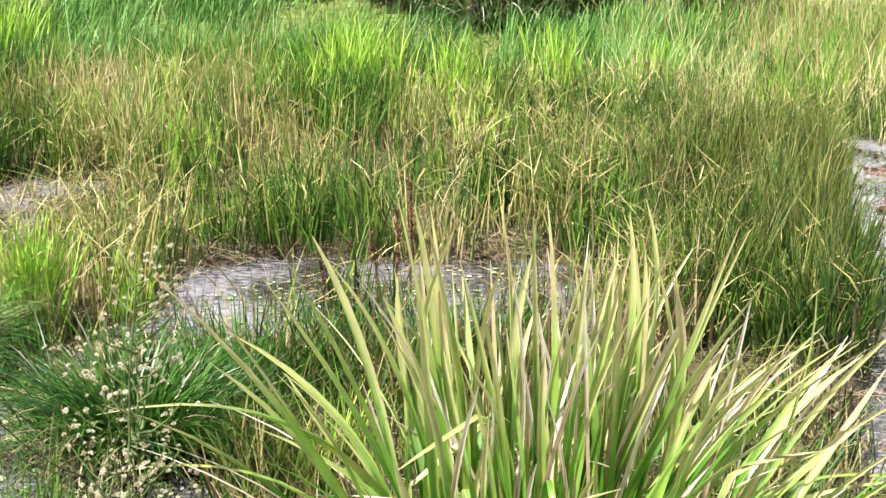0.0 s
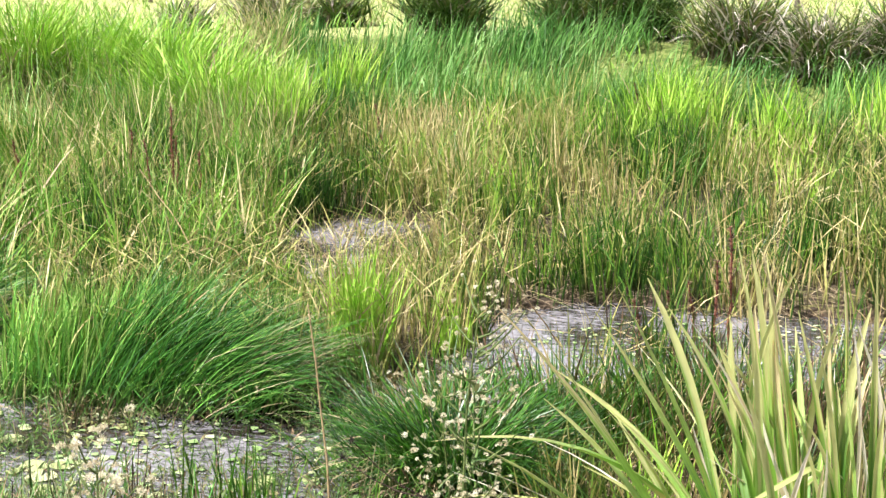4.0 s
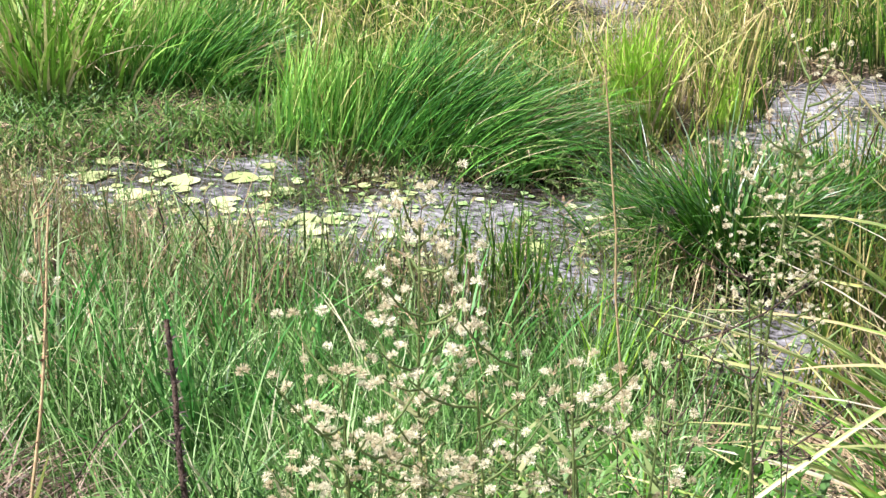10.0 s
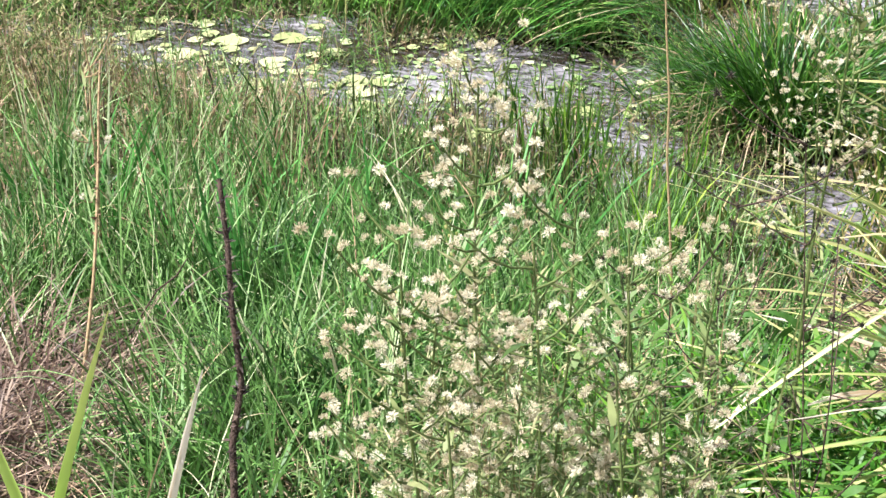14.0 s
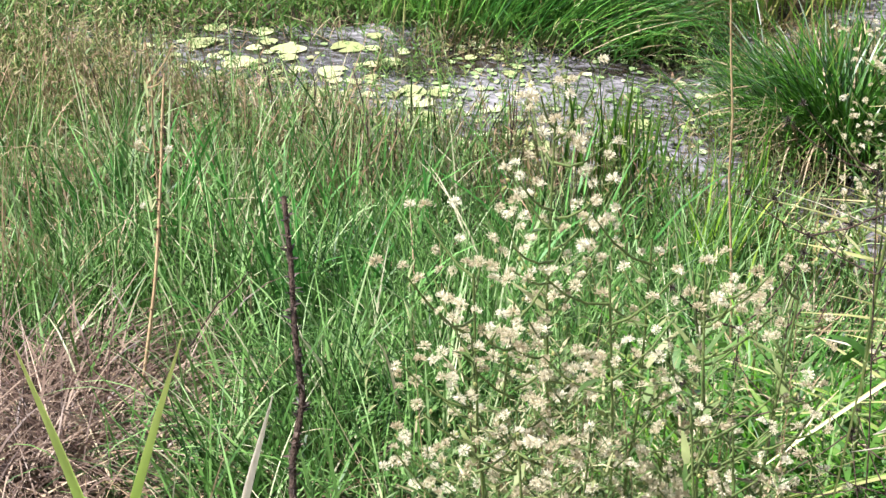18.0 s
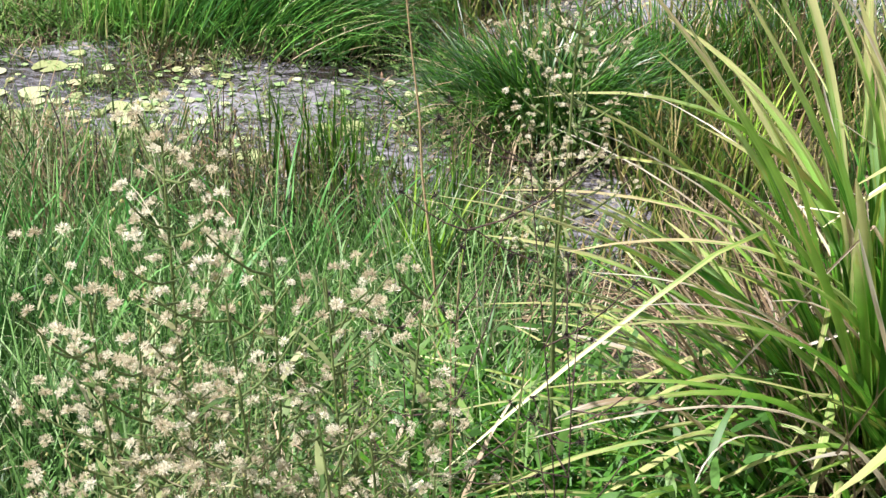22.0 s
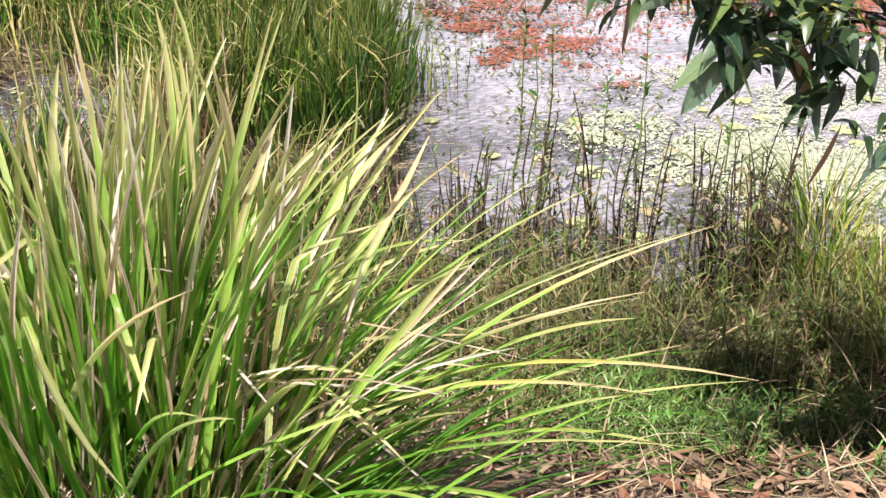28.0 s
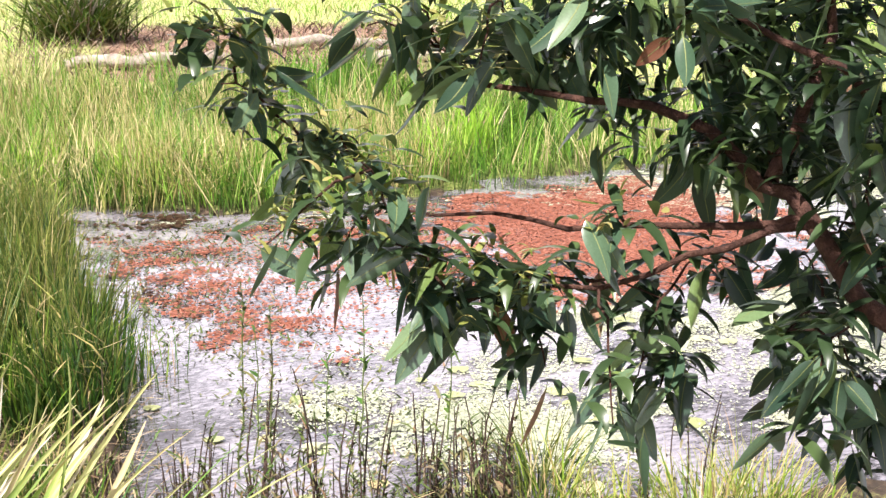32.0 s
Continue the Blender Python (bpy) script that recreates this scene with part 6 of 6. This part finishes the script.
SEEDS = (((-0.62, 5.79, 0.04), (-1.02, 5.42, 0.66)), ((0.58, 4.51, 0.62), (0.69, 4.4, 0.89)), ((-0.66, 2.6, 0.12), (-0.75, 2.62, 1.10)), ((0.72, 4.9, 0.0), (0.66, 4.7, 0.85)), ((0.78, 4.9, 0.0), (0.92, 4.7, 0.9)),
         ((-1.55, 6.3, 0.0), (-1.3, 6.1, 0.55)), ((-2.1, 5.9, 0.05), (-2.6, 6.2, 0.6)), ((-1.75, 6.4, 0.0), (-1.5, 6.2, 0.6)))
for a, b in SEEDS[:1] + SEEDS[2:]:
    stalk("grass_stalk", (a, (0, 0, 0.04), b), 0.0035, 0.0015, M_TANSTEM, "single tan flowering grass stalk", "grass stalk", 26, 0.006, M_THATCH, "tan grass stalks", 0.8)


# ---- knotweed and reeds along the right shore ----
def knot_plant(h, stems):
    ob = empty("knotweed")
    lv, la = [], []
    for i in range(stems):
        a, ln = rng.uniform(0, 6.283), h * rng.uniform(0.6, 1.05)
        tip = Vector((math.cos(a) * ln * 0.2, math.sin(a) * ln * 0.2, ln))
        foot = Vector((math.cos(a) * 0.03, math.sin(a) * 0.03, -0.06))
        path = bend_path(foot, tip, 6, (rng.uniform(-0.03, 0.03), rng.uniform(-0.03, 0.03), 0), 0.006)
        link("stem", tube(path, [0.0034, 0.0036, 0.003, 0.0027, 0.0023, 0.0015], 5, "stem", M_DARKSTEM), ob)
        for q in range(15):
            s = rng.uniform(0.12, 1.0)
            lv.append(tuple(foot.lerp(tip, s)))
    k = len(lv)
    link("leaves", ribbons("leaves", np.array(lv), spread(0, 6.283, k), spread(20, 60, k), spread(50, 120, k), spread(0.02, 0.07, k), spread(0.006, 0.013, k), rng.beta(1.1, 1.6, k), M_KNOT, segs=3, face=1.0, blunt=2.0), ob)
    return ob


KN = [tagged(knot_plant(h, s), "dark-stemmed knotweed with sparse small leaves in shallows", "knotweed", "knotweed plants") for h, s in ((0.48, 5), (0.36, 6), (0.26, 5), (0.55, 4))]
spots_k = np.concatenate([scatter(44, (17, 48, 3.4, 4.6), dry=0.45, wet=-0.3, keep=lambda x, y: 0.25 + 0.75 * (np.hypot(x, y) < 4.3)), scatter(26, (-46, -12, 3.6, 4.3), dry=0.2, wet=-0.5)])
for i, p in enumerate(spots_k):
    z = max(p[2], -0.12) + 0.01
    m = Matrix.Translation((p[0], p[1], z)) @ pose(0, 0, 0, 0, 0, rng.uniform(0, 360)) @ Matrix.Scale(rng.uniform(0.5, 1.2) * (1 if p[0] > 0 else 0.75), 4)
    if i < 4:
        KN[i].matrix_basis = m
    else:
        copy_thing(KN[i % 4], m).scale = (m.to_scale())
for x, y, h in ((2.42, 4.5, 0.62), (2.05, 4.6, 0.5), (2.75, 4.45, 0.5), (2.2, 4.35, 0.45)):
    stalk("reed_stalk", ((x, y, -0.12), (0.02, 0, 0), (x + 0.04, y, h)), 0.004, 0.0015, M_STEM, "lone green reed stalk rising from water", "reed stalk", 12, 0.03, M_HERB, "reed stalks", 0.35)
for x, y, h in ((1.95, 4.5, 0.7), (2.02, 4.42, 0.62)):
    stalk("feathery_weed", ((x, y, -0.1), (0.02, 0, 0), (x + 0.05, y, h)), 0.004, 0.0015, M_STEM, "feathery pale green weed rising from water", "weed", 90, 0.018, M_KNOT, "feathery weeds", 0.2)


# ---- gum tree whose branches hang over the pond ----
def gum_leaf(k, material):
    """A lance-shaped hanging leaf with a raised pale midrib; unit length along -z."""
    bm = bmesh.new()
    rows_, cu, wide = 9, rng.uniform(-0.22, 0.22), rng.uniform(0.13, 0.17)
    grid = []
    for i in range(rows_):
        s = i / (rows_ - 1)
        w = wide * (math.sin(math.pi * s ** 0.72) ** 0.85) + 0.003
        cx, cy = cu * s * s, 0.18 * s * s * (1 if k % 2 else -0.4)
        z = -0.1 - 0.9 * s
        grid.append([bm.verts.new((cx - w, cy + w * 0.3 + 0.012 * math.sin(7 * s + k), z)), bm.verts.new((cx, cy, z)), bm.verts.new((cx + w, cy + w * 0.3 + 0.012 * math.sin(6 * s + 2 * k), z))])
    for i in range(rows_ - 1):
        for j in range(2):
            bm.faces.new((grid[i][j], grid[i][j + 1], grid[i + 1][j + 1], grid[i + 1][j]))
    for off in (0.004, -0.004):
        strip = []
        for i in range(rows_):
            c = grid[i][1].co
            hw = 0.0095 * (1 - 0.8 * i / (rows_ - 1))
            strip.append((bm.verts.new((c.x - hw, c.y + off + 0.003, c.z)), bm.verts.new((c.x + hw, c.y + off + 0.003, c.z))))
        for i in range(rows_ - 1):
            f = bm.faces.new((strip[i][0], strip[i][1], strip[i + 1][1], strip[i + 1][0]))
            f.material_index = 1
    st = [bm.verts.new(v) for v in ((-0.008, 0, 0), (0.008, 0, 0), (0, 0.01, 0))]
    sb = [bm.verts.new(v) for v in ((-0.007, 0, -0.12), (0.007, 0, -0.12), (0, 0.01, -0.12))]
    for i in range(3):
        f = bm.faces.new((st[i], st[(i + 1) % 3], sb[(i + 1) % 3], sb[i]))
        f.material_index = 1
    for f in bm.faces:
        f.smooth = True
    me = bpy.data.meshes.new("leaf")
    bm.to_mesh(me)
    bm.free()
    me.materials.append(material)
    me.materials.append(M_RIB)
    return me


tree = tagged(empty("gum_tree", (2.75, 1.5, 0.2)), "swamp gum with hanging dark leathery leaves over the pond", "gum tree")
TB = Vector((2.75, 1.5, 0.2))
BOUGHS_LOW = (((2.75, 1.5, 0.1), (2.72, 1.48, 0.9), (2.66, 1.5, 1.7), (2.6, 1.5, 2.6)),
         ((2.70, 1.48, 1.0), (2.40, 1.55, 1.12), (2.09, 1.62, 1.17), (1.99, 1.72, 1.24), (1.96, 1.75, 1.3), (1.92, 1.79, 1.39), (1.89, 1.89, 1.44), (1.83, 1.95, 1.53), (1.77, 2.05, 1.57), (1.72, 2.16, 1.57), (1.55, 2.3, 1.6)),
         ((1.93, 1.79, 1.385), (1.88, 1.83, 1.38), (1.79, 1.98, 1.36), (1.66, 2.14, 1.34), (1.57, 2.26, 1.36), (1.4, 2.38, 1.37)))
BOUGHS_HIGH = (((1.92, 1.79, 1.38), (1.84, 1.86, 1.35), (1.77, 1.93, 1.32), (1.68, 2.07, 1.24), (1.55, 2.21, 1.22), (1.4, 2.25, 1.2)),
         ((1.9, 1.87, 1.45), (1.93, 1.85, 1.52), (1.95, 1.83, 1.61), (1.97, 1.81, 1.7), (1.98, 1.8, 1.84)),
         ((2.66, 1.5, 1.65), (2.3, 1.5, 1.5), (1.99, 1.56, 1.50), (1.92, 1.65, 1.6), (1.88, 1.69, 1.66), (1.8, 1.9, 1.75)))
RADII = ((0.075, 0.05), (0.026, 0.005), (0.009, 0.003), (0.008, 0.003), (0.014, 0.008), (0.015, 0.005))
nodes = []
for i, (path, (r0, r1)) in enumerate(zip(BOUGHS_LOW + BOUGHS_HIGH, RADII)):
    q = [Vector(p) - TB for p in path]
    fine = []
    for a, b in zip(q, q[1:]):
        fine += [a, a.lerp(b, 0.5) + Vector(rng.normal(0, 0.006, 3))]
    fine.append(q[-1])
    link("trunk" if i == 0 else "branch", tube(fine, [r0 + (r1 - r0) * j / (len(fine) - 1) for j in range(len(fine))], 8, "branch", M_BARK), tree)
    if i:
        nodes += [p for p in fine if (p + TB).x < 2.1]
GL = [gum_leaf(k, M_GUM) for k in range(7)]
GOLD = [gum_leaf(k + 9, M_GUMOLD) for k in range(2)]
SPRAY_A = ((1.01, 2.34, 1.66, 4), (1.12, 2.46, 1.56, 7), (1.14, 2.36, 1.64, 5), (1.25, 2.44, 1.41, 10), (1.32, 2.42, 1.46, 8), (1.24, 2.15, 1.45, 6), (1.08, 2.19, 1.32, 2), (1.38, 2.5, 1.2, 8), (1.33, 2.2, 1.29, 10), (1.4, 2.15, 1.21, 8), (1.66, 2.44, 1.06, 5))
SPRAY_B = ((1.59, 2.17, 1.15, 7), (1.43, 2.48, 1.65, 6), (1.41, 2.29, 1.7, 7), (1.48, 2.34, 1.61, 6), (1.43, 2.08, 1.61, 5), (1.61, 2.25, 1.61, 7), (1.75, 2.3, 1.61, 7), (1.55, 2.23, 1.72, 7), (1.71, 2.25, 1.71, 7), (1.78, 2.15, 1.69, 9), (1.67, 1.86, 1.67, 10))
SPRAY_C = ((1.97, 2.06, 1.69, 10), (1.99, 1.93, 1.67, 10), (1.79, 1.91, 1.43, 4), (1.58, 1.91, 1.37, 5), (1.81, 2.26, 1.15, 5), (1.62, 2.15, 1.03, 3), (1.89, 2.1, 1.11, 7), (1.96, 2.14, 0.99, 7), (1.83, 2.14, 0.98, 5), (1.92, 2.21, 0.87, 3))
SPRAY_D = ((1.92, 1.85, 1.12, 7), (2.14, 1.93, 1.11, 8), (2.04, 1.77, 1.32, 6), (2.19, 1.97, 1.39, 7), (2.09, 2.03, 1.54, 8), (1.91, 1.66, 1.54, 6), (1.88, 1.71, 1.1, 7), (1.89, 1.76, 0.97, 5), (2.23, 1.95, 0.91, 7))
SPRAY_E = tuple((x, y, z, 5) for x, y, z in ((1.93, 1.8, 1.6), (2.02, 1.86, 1.5), (2.12, 1.9, 1.45), (2.0, 1.72, 1.42), (2.1, 1.75, 1.25), (1.97, 1.9, 1.56), (1.86, 1.98, 1.63), (2.05, 1.7, 1.02), (2.02, 1.8, 0.92), (2.1, 1.85, 1.64), (1.95, 1.62, 1.3), (2.2, 1.8, 1.0), (2.0, 1.76, 1.5), (2.1, 1.78, 0.88)))
SPRAY_F = tuple((x, y, z, 6) for x, y, z in ((1.68, 1.81, 1.5), (1.95, 2.02, 1.48), (1.75, 1.69, 1.51), (1.98, 1.82, 1.49), (1.83, 1.58, 1.49), (1.71, 1.8, 1.32), (1.99, 2.0, 1.28), (1.8, 1.69, 1.32), (1.99, 1.77, 1.35), (1.97, 1.68, 1.28), (1.82, 1.82, 1.23), (1.94, 1.73, 1.23), (1.7, 1.77, 1.63), (2.03, 1.85, 1.6), (1.83, 1.58, 1.7)))
SPRAY_G = tuple((x, y, z, 4) for x, y, z in ((1.62, 1.97, 1.63), (1.62, 1.84, 1.66), (1.69, 1.78, 1.65), (1.74, 1.73, 1.65), (1.65, 1.94, 1.55), (1.74, 1.87, 1.53), (1.74, 1.73, 1.54), (1.62, 1.96, 1.48), (1.65, 1.81, 1.48), (1.73, 1.74, 1.47), (1.56, 2.01, 1.66), (1.56, 2.13, 1.62)))
SPRAY_I = tuple((x, y, z, 6) for x, y, z in ((1.66, 2.02, 1.7), (1.62, 2.05, 1.66), (1.69, 1.99, 1.73), (1.53, 2.22, 1.24), (1.53, 2.11, 1.2), (1.51, 2.24, 1.15), (1.55, 1.85, 1.02)))
# fuller sprays stand behind the boughs
EYE_SIDE = Vector((0.1, 0.0, 1.9))
SPRAY_E, SPRAY_F, SPRAY_G = (tuple((*(EYE_SIDE + (Vector(q[:3]) - EYE_SIDE) * 1.16), q[3]) for q in sp) for sp in (SPRAY_E, SPRAY_F, SPRAY_G))
for spray in (SPRAY_A, SPRAY_B, SPRAY_C, SPRAY_D, SPRAY_E, SPRAY_F, SPRAY_G, SPRAY_I):
    for x, y, z, c in sorted(spray, key=lambda s: min((Vector(s[:3]) - TB - q).length for q in nodes)):
        p = Vector((x, y, z + 0.05)) - TB
        k = min(nodes, key=lambda q: (q - p).length)
        twig = bend_path(k, p, 7, (0, 0, 0.02), 0.008)
        link("twig", tube(twig, [0.0034, 0.003, 0.0028, 0.0025, 0.0022, 0.0019, 0.0015], 5, "twig", M_BARK), tree)
        nodes += twig[3:6]
        for i in range(int(c * 1.25)):
            at_ = twig[max(2, 6 - i % 5)] + Vector(rng.normal(0, 0.028, 3))
            ln = rng.uniform(0.085, 0.145)
            old = rng.random() < 0.012
            m = Matrix.Translation(at_) @ pose(0, 0, 0, rng.normal(0, 32), rng.normal(0, 32), rng.uniform(0, 360)) @ Matrix.Scale(ln, 4)
            link("leaf", (GOLD[i % 2] if old else GL[int(rng.integers(7))]), tree, "dry brown leaf" if old else "", m=m)
# smaller leaves that fill the sprays; the crown overhead is unseen, added for shade
M_GUMS = leaf_mat("gum_foliage", [(0, (0.020, 0.035, 0.020)), (0.5, (0.042, 0.066, 0.032)), (0.85, (0.09, 0.125, 0.05)), (1, (0.2, 0.24, 0.08))], scale=35, rough=0.35, spec=0.5, through_light=0.15, jitter=0.35)
tw = [q for q in nodes[40:] if (q + TB).z < 1.85]
inner = [q for q in tw if (q + TB).x > 1.75 and (q + TB).z > 1.35]
k = 2250
b = np.array([tuple((tw[int(rng.integers(len(tw)))] if i < 1800 else inner[int(rng.integers(len(inner)))]) + Vector(rng.normal(0, 0.035, 3))) for i in range(k)])
fol = link("foliage", ribbons("foliage", b, spread(0, 6.283, k), spread(60, 110, k), spread(110, 175, k), spread(0.05, 0.11, k), spread(0.016, 0.032, k), rng.beta(1.3, 1.6, k), M_GUMS, segs=5, fold=0.3, face=0.5, power=1.0, blunt=2.4), tree, "small hanging leaves of the sprays")
tagged(fol, kind="stuff")
# yellowish young shoots with their buds in the outer sprays
M_SHOOT = leaf_mat("young_gum_leaf", [(0, (0.10, 0.13, 0.03)), (0.6, (0.22, 0.25, 0.06)), (1, (0.36, 0.31, 0.12))], scale=40, rough=0.4, through_light=0.25, jitter=0.3)
outer = [q for q in nodes[40:] if (q + TB).x < 1.62 and 1.25 < (q + TB).z < 1.75]
k = 620
b = np.array([tuple(outer[int(rng.integers(len(outer)))] + Vector(rng.normal(0, 0.03, 3))) for _ in range(k)])
tagged(link("young_foliage", ribbons("young_foliage", b, spread(0, 6.283, k), spread(20, 100, k), spread(60, 150, k), spread(0.02, 0.06, k), spread(0.006, 0.016, k), spread(0, 1, k), M_SHOOT, segs=4, fold=0.3, face=0.8, blunt=2.2), tree, "yellow-green young shoots"), kind="stuff")
# unseen limbs added to carry that crown
for i in range(7):
    a = 1.9 + i * 0.42
    e = Vector((-2.0 + 0.9 * math.cos(i * 2.1), 0.4 + 0.8 * math.sin(i * 1.7), 2.5 + 0.25 * (i % 4)))
    link("branch", tube(bend_path((-0.12, 0, 1.6 + 0.1 * i), e, 8, (0, 0, 0.2), 0.03), [0.03, 0.027, 0.024, 0.02, 0.017, 0.013, 0.01, 0.006], 7, "branch", M_BARK), tree)
for i in range(6):
    e = Vector((1.1 + 0.5 * math.cos(i * 2.1), -0.3 + 0.9 * math.sin(i * 1.7), 2.4 + 0.3 * (i % 4)))
    link("branch", tube(bend_path((-0.1, 0, 1.6 + 0.1 * i), e, 8, (0, 0, 0.2), 0.03), [0.03, 0.027, 0.024, 0.02, 0.017, 0.013, 0.01, 0.006], 7, "branch", M_BARK), tree)
# first 18 leaf clusters shade the sprays from out of view, the rest fill out
k = 1920
cl = np.column_stack([np.concatenate([rng.uniform(-1.9, -0.1, 18), rng.uniform(0.1, 1.6, 42)]), np.concatenate([rng.uniform(-0.95, 0.15, 18), rng.uniform(-1.2, 0.6, 42)]), rng.uniform(2.3, 3.3, 60)])
b = np.repeat(cl, 32, 0) + rng.normal(0, 0.10, (k, 3))
fol = link("crown", ribbons("crown", b, spread(0, 6.283, k), spread(60, 110, k), spread(110, 175, k), spread(0.09, 0.15, k), spread(0.03, 0.045, k), rng.beta(1.3, 1.6, k), M_GUMS, segs=4, fold=0.3, face=0.5, power=1.0, blunt=2.4), tree, "unseen leafy crown added overhead for shade")
tagged(fol, kind="stuff")
link("leaf", GOLD[0], tree, "dry curled brown leaf", m=Matrix.Translation(Vector((1.66, 2.2, 1.03)) - TB) @ pose(0, 0, 0, 8, 10, 40) @ Matrix.Scale(0.13, 4))

# crumbled leaf litter on the bare soil
M_LITTER = leaf_mat("leaf_litter", [(0, (0.06, 0.04, 0.026)), (0.5, (0.19, 0.125, 0.08)), (0.85, (0.34, 0.24, 0.16)), (1, (0.54, 0.42, 0.31))], through_light=0.05)
pts = scatter(6500, (17, 56, 2.3, 3.4), dry=-0.02)
n = len(pts)
pts[:, 2] += rng.uniform(0.010, 0.028, n)
stuff("leaf_litter", ribbons("leaf_litter", pts, spread(0, 6.283, n), spread(62, 100, n), spread(72, 118, n), spread(0.02, 0.075, n), spread(0.006, 0.018, n), rng.beta(1.2, 1.8, n), M_LITTER, segs=3, fold=0.4, face=1.5, blunt=2.2), "crumbled brown leaf litter and twigs", "leaf litter")
# bleached grass stems that arch over the litter
pts = tufted(150, 5, (28, 52, 3.0, 3.9), 0.06, dry=-0.05)
n = len(pts)
stuff("bleached_stems", ribbons("bleached_stems", pts, spread(0, 6.283, n), spread(10, 60, n), spread(80, 130, n), spread(0.12, 0.38, n), spread(0.003, 0.006, n), spread(0.4, 1, n), M_THATCH, segs=6, face=1.5), "bleached dead grass stems arching over the litter", "dead stems")
# fallen gum leaves on the bare soil
fl = scatter(120, (22, 46, 2.5, 3.2), dry=-0.1)
for i, p in enumerate(fl):
    m = Matrix.Translation((p[0], p[1], p[2] + 0.022)) @ pose(0, 0, 0, 90 + rng.normal(0, 14), rng.normal(0, 14), rng.uniform(0, 360)) @ Matrix.Scale(rng.uniform(0.05, 0.1), 4)
    tagged(link("fallen_leaf", GOLD[i % 2], m=m), "dry tan gum leaf lying on bare soil", "fallen leaf", "fallen leaves")
